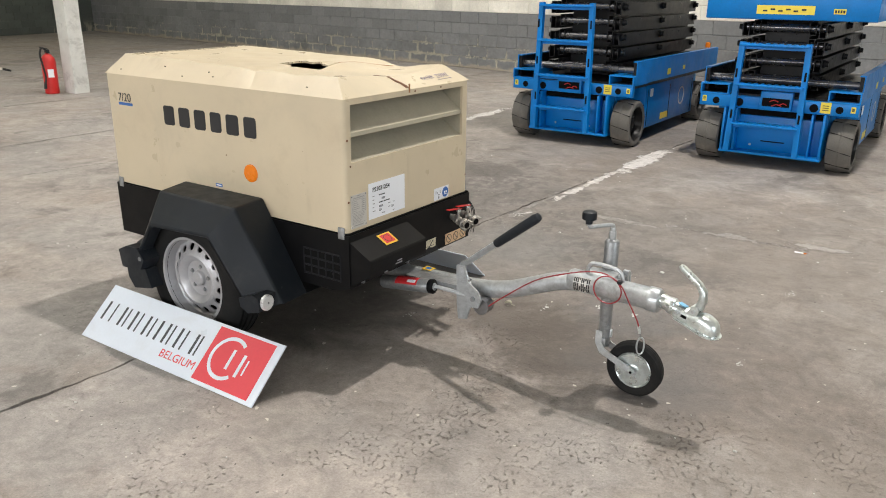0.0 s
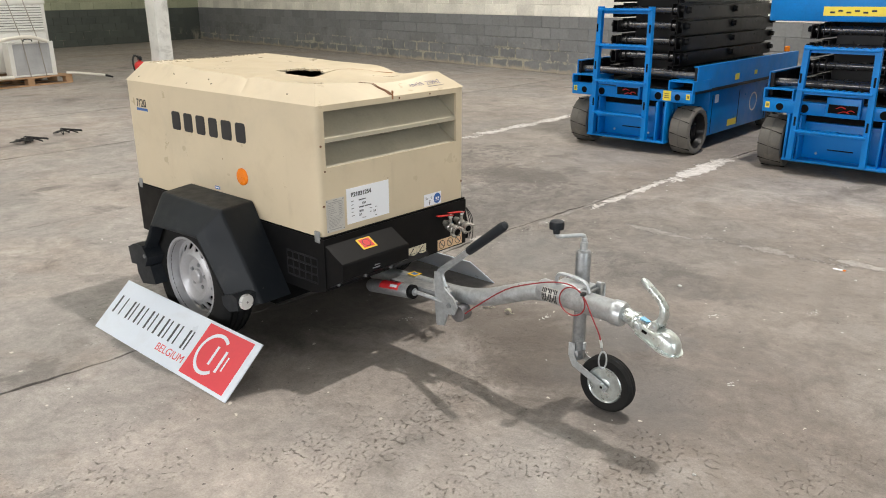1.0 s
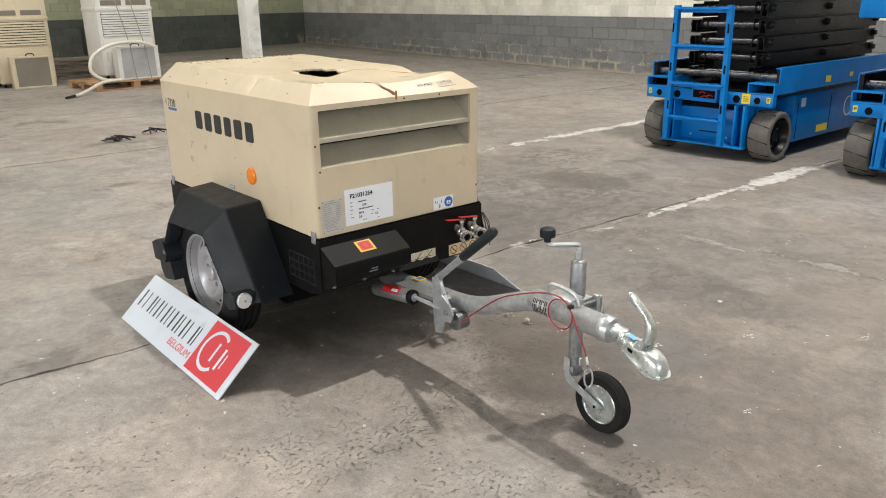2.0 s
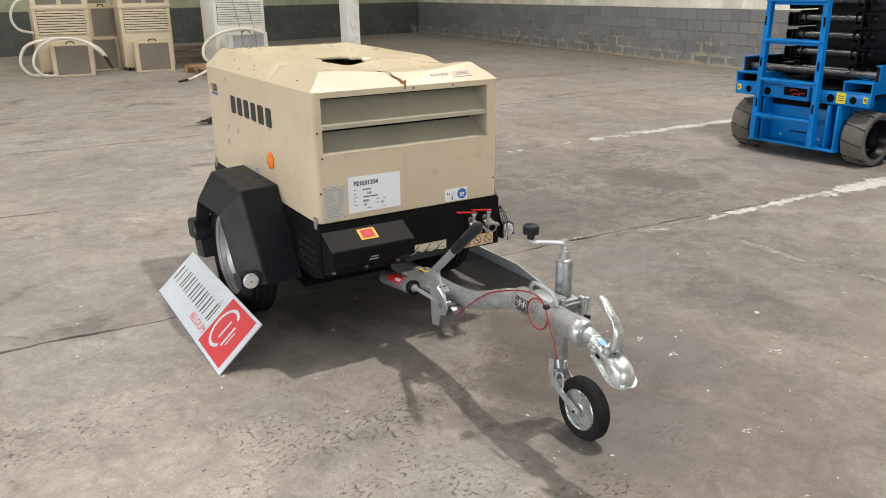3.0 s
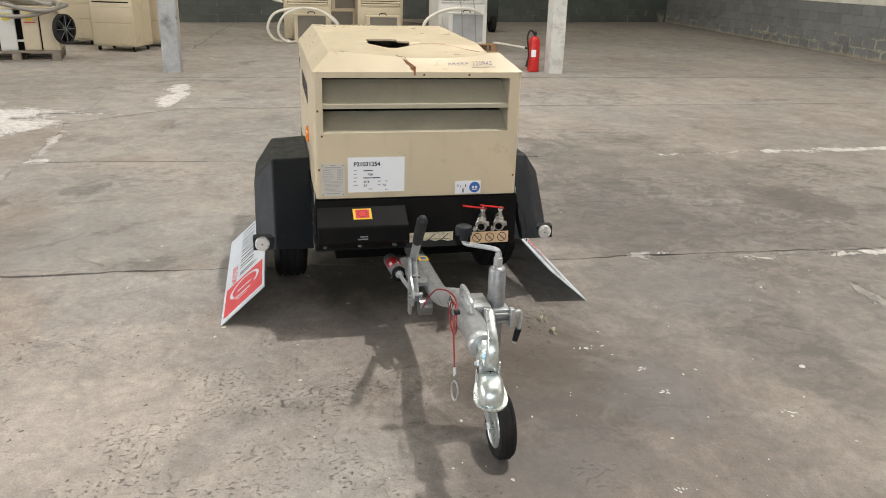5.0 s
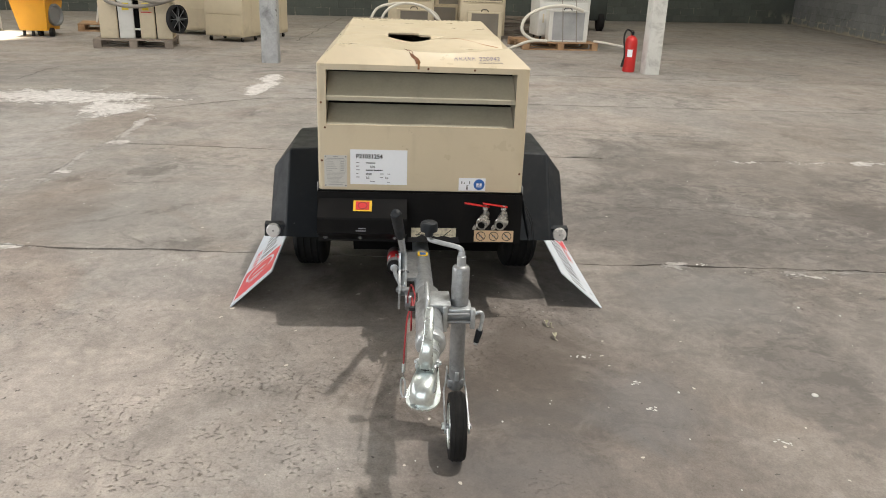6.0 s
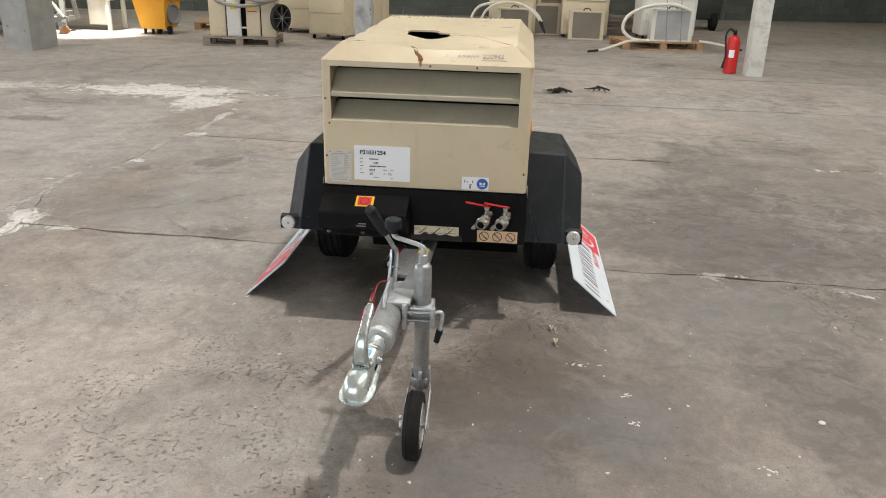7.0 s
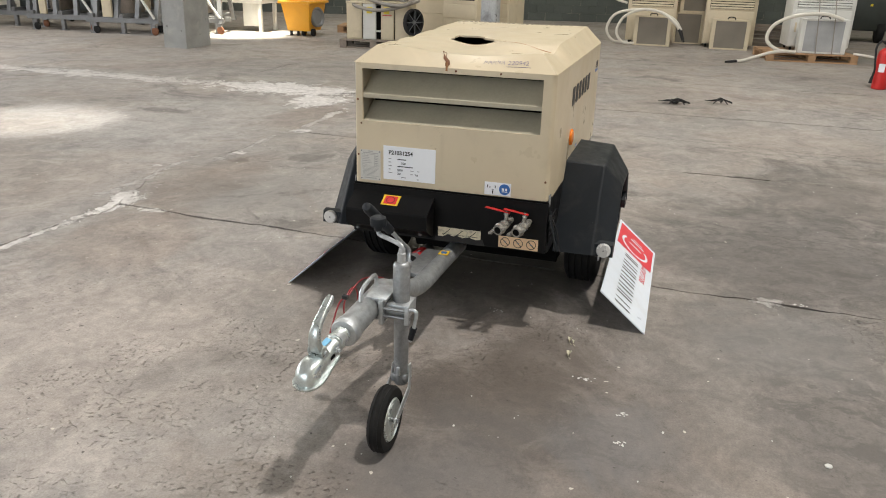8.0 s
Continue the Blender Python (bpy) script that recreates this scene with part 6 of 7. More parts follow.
    for x0, x1, z in ((-0.04, 0.03, 0.585), (0.04, 0.10, 0.562), (-0.02, 0.06, 0.55)):
        part("plug_marks", pipe(B(), [(x0, -0.053, z - 0.010), ((x0 + x1) / 2, -0.058, z + 0.006), (x1, -0.053, z - 0.006)], 0.004, 6, 4), RED, plug, "red plug lead")
    # skirt between the front wheels
    skirt = part("skirt", box(B(), -0.42, 0.42, 0.10, 0.14, 0.11, 0.43, 0.008), LIFT_BLUE, lift, "blue front skirt")
    for x in (-0.405, 0.405):
        part("skirt_rib", box(B(), x - 0.010, x + 0.010, -0.035, 0.17, 0.11, 0.495, 0.004), LIFT_BLUE, skirt)
    part("skirt_sill", box(B(), -0.42, 0.42, -0.04, 0.12, 0.105, 0.125, 0.004), LIFT_BLUE, skirt)
    # solid near-black box in place of the shade under the front beam
    part("skirt_shadow_gap", box(B(), -0.40, 0.40, 0.10, 0.165, 0.435, 0.495), DARK, skirt, "dark strip painted in for the shade below the beam")
    part("skirt_slot", box(B(), -0.10, 0.10, 0.097, 0.101, 0.205, 0.215), DARK, skirt)
    for x in (-0.31, 0.31):
        part("skirt_post", box(B(), x - 0.008, x + 0.008, -0.02, 0.10, 0.125, 0.49, 0.003), LIFT_BLUE, skirt)
        part("skirt_bolt", lathe(B(), (x * 0.6, 0.10, 0.17), (0, -1, 0), [(-0.001, 0.012), (0.004, 0.009)], 8), GALV, skirt)
    # ladder
    ladder = part("ladder", bar(B(), (-0.345, -0.07, 0.13), (-0.315, -0.07, ladder_top), 0.045, 0.05, (0, 1, 0)), LIFT_BLUE, lift, "blue boarding ladder")
    part("stile", bar(B(), (0.225, -0.07, 0.13), (0.21, -0.07, ladder_top), 0.045, 0.05, (0, 1, 0)), LIFT_BLUE, ladder)
    for z in rungs:
        bm = box(B(), -0.33, 0.22, -0.12, -0.03, z - 0.008, z + 0.010, 0.003)
        for k in range(9):
            x = -0.28 + k * 0.055
            box(bm, x - 0.012, x + 0.012, -0.118, -0.032, z + 0.010, z + 0.016)
        part("rung", bm, LIFT_BLUE, ladder, "serrated blue step")
        part("rung_bracket", box(B(), -0.33, 0.22, -0.055, -0.045, z - 0.035, z - 0.008), LIFT_BLUE, ladder)
    for z in (0.45, 0.80, 1.15):
        if z < ladder_top - 0.1:
            for x in (-0.332, 0.218):
                part("stile_slot", box(B(), x - 0.008, x + 0.008, -0.0975, -0.094, z - 0.038, z + 0.038, 0.003), DARK, ladder)
    # scissor arms, folded
    s0, s1 = stack
    pitch = 0.145
    arms = part("scissor_pack", box(B(), s0 + 0.16, s1 - 0.16, 0.5, 2.5, 0.64, 0.66 + levels * pitch), LIFT_BLACK, lift, "stack of folded black scissor arms")
    beams = {}
    for k in range(levels):
        z = 0.655 + k * pitch
        for x, inner in ((s0, False), (s1 - 0.06, False), (s0 + 0.085, True), (s1 - 0.145, True)):
            zz = z + (0.02 if inner else 0)
            if inner not in beams:
                bm = B()
                t = 0.007
                for a0, a1, c0, c1 in ((0, 0.06, 0, t), (0, 0.06, 0.118 - t, 0.118), (0, t, t, 0.118 - t), (0.06 - t, 0.06, t, 0.118 - t)):
                    box(bm, a0, a1, 0, 2.35, c0, c1)
                ob = part("arm", bm, LIFT_BLACK, lift)
                beams[inner] = ob.data
                ob.location = (x, 0.32 if not inner else 0.36, zz)
                ob.parent = arms
            else:
                share("arm", beams[inner], arms, Matrix.Translation((x, 0.32 if not inner else 0.36, zz)))
        part("pivot_rod", rod(B(), (s0 + 0.02, 0.40, z + 0.075), (s1 - 0.02, 0.40, z + 0.075), 0.033, n=14), LIFT_STEEL, arms, "round cross rod")
        for y in (0.40, 1.49, 2.60):
            for x, s in ((s0, -1), (s1, 1)):
                part("pivot_cap", lathe(B(), (x, y, z + 0.075), (s, 0, 0), [(-0.01, 0.036), (0.012, 0.036), (0.02, 0.028), (0.045, 0.024)], 14), LIFT_BLACK, arms)
    part("deck_rod", rod(B(), (-0.63, 0.16, 0.735), (0.63, 0.16, 0.735), 0.033, n=14), LIFT_STEEL, lift, "round steel cross shaft")
    # platform
    z = platform_z
    plat = part("platform", box(B(), -0.665, 0.665, -0.02, 2.75, z, z + 0.14, 0.008), LIFT_BLUE, lift, "blue platform edge")
    part("toe_board", box(B(), -0.665, 0.665, -0.03, -0.02, z + 0.005, z + 0.30, 0.003), LIFT_BLUE, plat)
    for x in (-0.66, 0.66):
        part("toe_board", box(B(), x - 0.005, x + 0.005, -0.02, 2.75, z + 0.14, z + 0.30, 0.002), LIFT_BLUE, plat)
    label_p = part("platform_label", box(B(), -0.25, 0.20, -0.033, -0.029, z + 0.045, z + 0.115), LIFT_YELLOW, plat, "yellow warning label")
    for k in range(6):
        part("print_line", box(B(), -0.20 + k * 0.06, -0.165 + k * 0.06, -0.035, -0.032, z + 0.065 + 0.012 * (k % 2), z + 0.078 + 0.012 * (k % 2)), INK, label_p)
    small = part("platform_label", box(B(), 0.34, 0.43, -0.033, -0.029, z + 0.055, z + 0.095), LIFT_YELLOW, plat, "small yellow label")
    for k in range(4):
        part("print_line", box(B(), 0.348 + k * 0.02, 0.362 + k * 0.02, -0.035, -0.032, z + 0.064, z + 0.086), INK, small)
    part("beacon", lathe(B(), (0.56, 2.60, 0.825), (0, 0, 1), [(0, 0.03), (0.05, 0.03), (0.06, 0.02)], 12), ORANGE, lift, "orange beacon")
    lift.matrix_basis = at
    return lift


scissor_lift(pose(-3.06, 7.32, 0), 1.345, (0.345, 0.655, 0.99, 1.315), 8, (-0.41, 0.34), 1.83, "blue scissor lift with tall ladder and eight black arm levels")
scissor_lift(pose(-1.135, 7.32, 0), 1.060, (0.37, 0.705, 1.037), 4, (-0.43, 0.26), 1.243, "blue scissor lift with low platform and short ladder")

# ---- stored equipment at the back ----
def pallet(at, length, depth, material, label):
    """Wooden pallet, its long side along local x."""
    ob = thing("pallet", (0, 0, 0), label, "pallet", "wooden pallets")
    for k in range(7):
        y = k * (depth - 0.11) / 6
        part("board", box(B(), 0, length, y, y + 0.105, 0.122, 0.144, 0.003, segments=1), material, ob)
    for k in range(3):
        x = k * (length - 0.12) / 2
        part("stringer_board", box(B(), x, x + 0.12, 0, depth, 0.100, 0.1215), material, ob)
        for j in range(3):
            y = j * (depth - 0.12) / 2
            part("block", box(B(), x, x + 0.12, y, y + 0.12, 0.0225, 0.0995, 0.002, segments=1), material, ob)
    for j in range(3):
        y = j * (depth - 0.12) / 2
        part("bottom_board", box(B(), 0, length, y, y + 0.12, 0, 0.022), material, ob)
    ob.matrix_basis = at
    return ob


def along_y(x, y, z=0, turn=0):
    """Local x runs along +y, the local front (-y) faces +x."""
    return pose(x, y, z, 0, 0, 90 + turn)


def ac_unit(at, paint, label, slats=9, width=0.95):
    """Tall cabinet with a louvred upper half and a plain lower door."""
    w, d, h = width, 0.62, 1.55
    ob = thing("air_conditioner", (0, 0, 0), label, "air conditioner", "stored cooling cabinets")
    body = part("body", box(B(), 0, w, 0, d, 0.07, h, 0.015), paint, ob)
    part("louvre_recess", box(B(), 0.07, w - 0.07, -0.003, 0.004, 0.74, 1.16), DARK, body)
    for k in range(slats):
        z = 0.745 + k * 0.42 / slats
        bm = B()
        prism(bm, [(0.004, z + 0.036), (-0.012, z + 0.030), (-0.026, z + 0.004), (-0.026, z), (0.004, z + 0.012)], "x", 0.075, w - 0.075)
        part("slat", bm, paint, body)
    for x0, x1 in ((0.09, w * 0.46), (w * 0.54, w - 0.09)):
        part("top_grille", box(B(), x0, x1, -0.004, 0.002, 1.27, 1.36), MESH_GREY, body)
    part("hood", box(B(), -0.012, w + 0.012, -0.02, d + 0.01, 1.18, 1.24, 0.008), paint, body)
    door = part("door", box(B(), 0.05, w - 0.05, -0.012, 0.0, 0.10, 0.70, 0.005), paint, body)
    for x in (0.09, w - 0.09):
        part("grip_recess", box(B(), x - 0.015, x + 0.015, -0.015, -0.011, 0.32, 0.48), CABINET, door)
    for x in (0.08, w - 0.08):
        for y in (0.08, d - 0.08):
            part("caster", lathe(B(), (x - 0.015, y, 0.038), (1, 0, 0), [(0, 0.030), (0.004, 0.038), (0.026, 0.038), (0.03, 0.030)], 14), RUBBER, ob)
            part("caster_fork", box(B(), x - 0.02, x + 0.02, y - 0.02, y + 0.02, 0.05, 0.072), STEEL, ob)
    ob.matrix_basis = at
    return ob


def filter_box(at, paint, mesh, label, w=0.70, h=0.56):
    ob = thing("heat_exchanger_box", (0, 0, 0), label, "outdoor unit", "square mesh-fronted boxes")
    case = part("case", box(B(), 0, w, 0.012, 0.20, 0, h, 0.008), paint, ob)
    for x0, x1, z0, z1 in ((0, 0.075, 0, h), (w - 0.075, w, 0, h), (0.075, w - 0.075, 0, 0.03), (0.075, w - 0.075, h - 0.03, h)):
        part("front_rim", box(B(), x0, x1, -0.006, 0.014, z0, z1, 0.004, segments=1), paint, case)
    part("mesh_panel", box(B(), 0.075, w - 0.075, 0.004, 0.013, 0.03, h - 0.03), mesh, case, "fine grey wire mesh")
    part("carry_handle", pipe(B(), [(w * 0.40, 0.09, h - 0.004), (w * 0.42, 0.09, h + 0.035), (w * 0.5, 0.09, h + 0.045), (w * 0.58, 0.09, h + 0.035), (w * 0.60, 0.09, h - 0.004)], 0.010, 8, 4), STRAP, case, "black carry handle")
    for z in (h * 0.3, h * 0.7):
        part("side_latch", box(B(), w, w + 0.008, 0.06, 0.10, z - 0.05, z + 0.05), paint, case)
    ob.matrix_basis = at
    return ob


def hose(points, r, material, label, tip=None):
    ob = thing("hose", points[0], label, "hose", "loose hoses")
    part("tube", pipe(B(), points, r, 10, 7), material, ob, angle=60)
    if tip:
        part("fitting", rod(B(), points[-1], tip, r * 0.9, r * 0.7, 8), STRAP, ob, "black hose fitting")
    return ob


ac_unit(along_y(-15.22, 2.42), CABINET, "cream louvred cooling cabinet with white hoses")
filter_box(along_y(-14.92, 2.60), CABINET, MESH_GREY, "cream box with grey mesh front standing on the floor", 0.71, 0.57)
ac_unit(along_y(-15.28, 3.92), CABINET, "cream louvred cooling cabinet with black lead")
filter_box(along_y(-14.95, 4.06), CABINET, MESH_GREY, "cream box with grey mesh front standing on the floor", 0.71, 0.56)
ac_unit(along_y(-16.3, 3.02, 0, 4), CABINET, "cream louvred cooling cabinet half hidden behind others", 8)
low = filter_box(along_y(-15.75, 3.32, 0, 3), CABINET, MESH_GREY, "cream mesh-fronted box under another one", 0.62, 0.62)
filter_box(along_y(-15.78, 3.42, 0.625, 8), CABINET, MESH_GREY, "cream mesh-fronted box stacked on another", 0.58, 0.58)
pallet(along_y(-13.28, 4.98, 0, 8), 1.48, 1.1, WOOD, "orange-brown wooden pallet under a white cabinet")
ac_unit(along_y(-13.86, 5.33, 0.145, 6), CABINET_WHITE, "white louvred cooling cabinet strapped on a pallet", 10, 1.02)
filter_box(along_y(-13.50, 5.47, 0.145, 6), CABINET_WHITE, MESH_PALE, "white mesh-fronted box strapped on a pallet", 0.77, 0.57)
for dy in (0.0, 0.26):
    strap = thing("strap", (-13.40, 5.74 + dy, 0.14), "thin grey lashing strap round a white cabinet", "strap", "lashing straps")
    part("band", bar(B(), (-13.487 - 0.02 * dy, 5.76 + dy, 0.15), (-13.52, 5.72 + dy, 0.73), 0.016, 0.003, (1, 0, 0)), HOSE_GREY, strap)
    part("band", bar(B(), (-13.52, 5.72 + dy, 0.735), (-13.88, 5.68 + dy, 1.50), 0.016, 0.003, (1, 0, 0)), HOSE_GREY, strap)
hose([(-14.9, 2.50, 0.05), (-14.78, 2.22, 0.08), (-14.76, 2.08, 0.30), (-14.78, 2.22, 0.58), (-14.8, 2.60, 0.68), (-14.75, 3.02, 0.67), (-14.72, 3.36, 0.52), (-14.70, 3.50, 0.34)], 0.026, HOSE_WHITE, "thick cream hose looped beside a cabinet", (-14.66, 3.58, 0.12))
hose([(-14.86, 2.62, 0.04), (-14.72, 2.42, 0.06), (-14.70, 2.28, 0.26), (-14.70, 2.40, 0.54), (-14.72, 2.72, 0.69), (-14.70, 3.10, 0.65), (-14.68, 3.38, 0.46), (-14.68, 3.46, 0.36)], 0.026, HOSE_WHITE, "thick cream hose looped beside a cabinet", (-14.62, 3.55, 0.16))
hose([(-15.3, 2.46, 1.40), (-15.25, 2.20, 1.32), (-15.22, 2.08, 1.08), (-15.22, 2.16, 0.86), (-15.24, 2.40, 0.78)], 0.024, HOSE_WHITE, "cream hose hanging at a cabinet side")
hose([(-13.30, 5.42, 0.17), (-13.26, 5.12, 0.20), (-13.28, 4.93, 0.36), (-13.34, 5.02, 0.60), (-13.42, 5.36, 0.76), (-13.46, 5.80, 0.80), (-13.48, 6.10, 0.72)], 0.030, HOSE_WHITE, "thick cream hose arching over a pallet")
hose([(-13.34, 5.40, 0.175), (-13.10, 5.05, 0.17), (-12.90, 4.78, 0.10), (-12.76, 4.55, 0.035), (-12.70, 4.46, 0.03)], 0.026, HOSE_WHITE, "cream hose running from a pallet to the floor", (-12.56, 4.28, 0.02))
hose([(-13.5, 6.36, 0.175), (-13.40, 6.55, 0.16), (-13.34, 6.82, 0.12), (-13.30, 6.95, 0.10)], 0.022, HOSE_WHITE, "cream hose end over the pallet edge", (-13.28, 7.08, 0.06))
for i in range(6):
    z = 0.03 + 0.075 * i
    pl = thing("plank", (-16.2, 5.1, 0), "weathered plank in a loose stack", "plank", "loose planks")
    part("plank_board", box(B(), -0.5 - 0.04 * (i % 3), 0.55 + 0.05 * ((i * 2) % 3), -0.06, 0.06, z - 0.03, z + 0.03, 0.004, Matrix.Translation((-16.3 + 0.03 * i, 5.22 + 0.03 * (i % 2), 0)) @ Matrix.Rotation(radians(84 + 7 * math.sin(i * 2.1)), 4, "Z")), WOOD_GREY, pl)

# tall cream cabinets and the fan unit on a pallet
def tall_cabinet(at, w, d, h, label, louvred):
    ob = thing("storage_cabinet", (0, 0, 0), label, "cabinet", "tall cream cabinets")
    body = part("body", box(B(), 0, w, 0, d, 0.09, h, 0.012), CABINET, ob)
    for k, (z0, z1) in enumerate(((0.12, 0.46), (0.475, 0.72), (0.735, h - 0.05))):
        part("front_panel", box(B(), 0.03, w - 0.03, -0.010, 0.0, z0, z1, 0.004, segments=1), CABINET, body)
    if louvred:
        for k in range(6):
            z = 0.80 + k * 0.075
            part("slot", box(B(), 0.06, w - 0.06, -0.012, -0.009, z, z + 0.022), DARK, body)
    part("side_lock", box(B(), w, w + 0.006, d * 0.25, d * 0.40, 0.93, 0.98), DARK, body)
    part("side_panel", box(B(), w, w + 0.008, d * 0.5, d - 0.04, 0.14, h - 0.08, 0.003, segments=1), CABINET, body)
    for x in (0.07, w - 0.07):
        for y in (0.07, d - 0.07):
            part("caster", lathe(B(), (x - 0.014, y, 0.042), (1, 0, 0), [(0, 0.034), (0.004, 0.042), (0.026, 0.042), (0.03, 0.034)], 14), RUBBER, ob)
            part("caster_fork", box(B(), x - 0.02, x + 0.02, y - 0.02, y + 0.02, 0.05, 0.092), STEEL, ob)
    ob.matrix_basis = at
    return ob


tall_cabinet(along_y(-13.22, -0.86, 0, -20), 0.78, 0.60, 1.6, "tall cream cabinet with louvres on casters", True)
tall_cabinet(along_y(-14.05, -0.42, 0, -18), 0.74, 0.60, 1.6, "tall cream cabinet half hidden behind another", False)
tall_cabinet(along_y(-14.2, -1.75), 0.72, 0.7, 1.6, "tall cream cabinet behind the fan unit", False)
tall_cabinet(along_y(-14.6, -2.65), 0.75, 0.7, 1.5, "tall cream cabinet behind the fan unit", False)

pallet(along_y(-11.42, -2.20, 0, 8.5), 1.20, 0.95, WOOD_GREY, "grey weathered pallet under a fan unit")
fan = thing("fan_unit", (-12.0, -1.45, 0.145), "cream cooling machine with black fan and coiled hoses", "cooling machine")
FAN_AT = along_y(-11.56, -2.12, 0.145, 10)
for x0, x1, mt in ((0.0, 0.27, CABINET), (0.29, 0.52, CABINET_WHITE), (0.61, 0.84, CABINET), (0.86, 1.10, CABINET)):
    panel = part("panel", box(B(), x0, x1, 0.0, 0.60, 0.0, 0.60, 0.01, FAN_AT), mt, fan)
    part("panel_edge", box(B(), x0 + 0.012, x1 - 0.012, -0.004, 0.0, 0.02, 0.57, 0.003, FAN_AT, 1), mt, panel)
part("core", box(B(), 0.24, 0.90, 0.05, 0.55, 0.01, 0.56, 0, FAN_AT), DARK, fan, "dark inside")
part("top", box(B(), -0.01, 1.12, -0.01, 0.62, 0.60, 0.63, 0.006, FAN_AT), CABINET, fan)
fan_c, fan_n = Vector((-11.80, -0.99, 0.46)), Vector((0.42, 0.90, 0)).normalized()
fan_u = Vector((0, 0, 1)).cross(fan_n)
part("fan_ring", hoop(fan_c, fan_n, 0.225, 0.195, 0.07), STRAP, fan, "black fan ring")
part("fan_back", lathe(B(), fan_c, fan_n, [(0.002, 0.197), (0.006, 0.197)], 28), DARK, fan)
for k in range(5):
    w = 2 * math.pi * k / 5
    part("fan_blade", bar(B(), fan_c + fan_n * 0.03, fan_c + fan_n * 0.035 + fan_u * (0.18 * math.cos(w)) + Vector((0, 0, 0.18 * math.sin(w))), 0.07, 0.006, (0.4, 0.9, 0.3)), BLACK_PLASTIC, fan)
for k in range(4):
    w = math.pi * k / 4
    d = fan_u * math.cos(w) + Vector((0, 0, math.sin(w)))
    part("guard_wire", rod(B(), fan_c + fan_n * 0.068 - d * 0.20, fan_c + fan_n * 0.068 + d * 0.20, 0.005, n=6), GREY_METAL, fan)
part("fan_hub", lathe(B(), fan_c + fan_n * 0.02, fan_n, [(0, 0.035), (0.04, 0.03)], 12), GREY_METAL, fan)
part("fan_bracket", box(B(), 1.08, 1.14, 0.10, 0.30, 0.06, 0.56, 0.006, FAN_AT), CABINET, fan)
part("crossbar", box(B(), 0.50, 0.63, 0.02, 0.05, 0.13, 0.16, 0.004, FAN_AT), CABINET_WHITE, fan)
for x in (0.36, 0.66):
    part("yellow_tag", box(B(), x, x + 0.10, -0.008, -0.003, 0.44, 0.55, 0.002, FAN_AT), LIFT_YELLOW, fan, "yellow tag")
part("red_tag", box(B(), 0.64, 0.80, -0.009, -0.004, 0.405, 0.42, 0, FAN_AT), RED, fan)
for k in range(3):
    ph = k * 0.7
    coil = []
    for w in range(0, 361, 24):
        a = radians(w)
        coil.append((-11.85 + 0.34 * math.sin(a + ph), -1.56 + (0.66 - 0.06 * k) * math.cos(a), 0.81 + 0.04 * k - 0.16 * max(0.0, math.sin(a + ph)) ** 2 * (1 - 0.3 * k)))
    hose(coil, 0.030, HOSE_GREY, "grey hose coiled on top of the fan unit")

# yellow container on wheels
bm = B()
lowr = [(-13.45, -3.99), (-12.92, -3.99), (-12.92, -3.52), (-13.45, -3.52)]
topr = [(-13.58, -4.07), (-12.82, -4.07), (-12.82, -3.46), (-13.58, -3.46)]
skin(bm, [[Vector((x, y, 0.10)) for x, y in lowr], [Vector((x, y, 0.64)) for x, y in topr]])
binx = thing("waste_container", (-13.2, -3.8, 0), "orange-yellow plastic wheeled container", "container")
tub = part("tub", soften(bm, 0.03, 3), CONTAINER, binx)
for x0, x1, y0, y1 in ((-13.64, -12.78, -4.12, -4.06), (-13.64, -12.78, -3.47, -3.42), (-13.64, -13.58, -4.06, -3.47), (-12.83, -12.78, -4.06, -3.47)):
    part("rim", box(B(), x0, x1, y0, y1, 0.615, 0.665, 0.01), CONTAINER, tub)
for x, y in ((-13.0, -3.95), (-13.0, -3.80)):
    part("foot", box(B(), x - 0.02, x + 0.02, y - 0.02, y + 0.02, 0, 0.11), STRAP, binx)
for y in (-3.68, -3.48):
    part("wheel", lathe(B(), (-13.02, y - 0.03, 0.075), (0, 1, 0), [(0, 0.06), (0.006, 0.075), (0.054, 0.075), (0.06, 0.06)], 18), RUBBER, binx)
part("side_disc", lathe(B(), (-13.15, -3.46, 0.36), (0.25, 1, 0.1), [(-0.02, 0.19), (0.04, 0.19), (0.05, 0.16), (0.02, 0.13), (0.02, 0.02)], 26), GREY_METAL, binx, "grey round wheel at the side")

pallet(along_y(-14.1, -3.45, 0, 14), 1.1, 0.8, WOOD, "pale wooden pallet with a stand on it")
stand = thing("tripod_stand", (-14.4, -3.0, 0.145), "pale steel tripod stand on a pallet", "stand")
for dx, dy in ((0.25, 0.05), (-0.2, 0.25), (-0.1, -0.3)):
    part("leg", rod(B(), (-14.45 + dx, -2.95 + dy, 0.145), (-14.45, -2.95, 1.3), 0.022, n=8), CABINET_WHITE, stand)
part("pole", rod(B(), (-14.45, -2.95, 0.30), (-14.45, -2.95, 1.6), 0.03, n=10), GREY_METAL, stand)


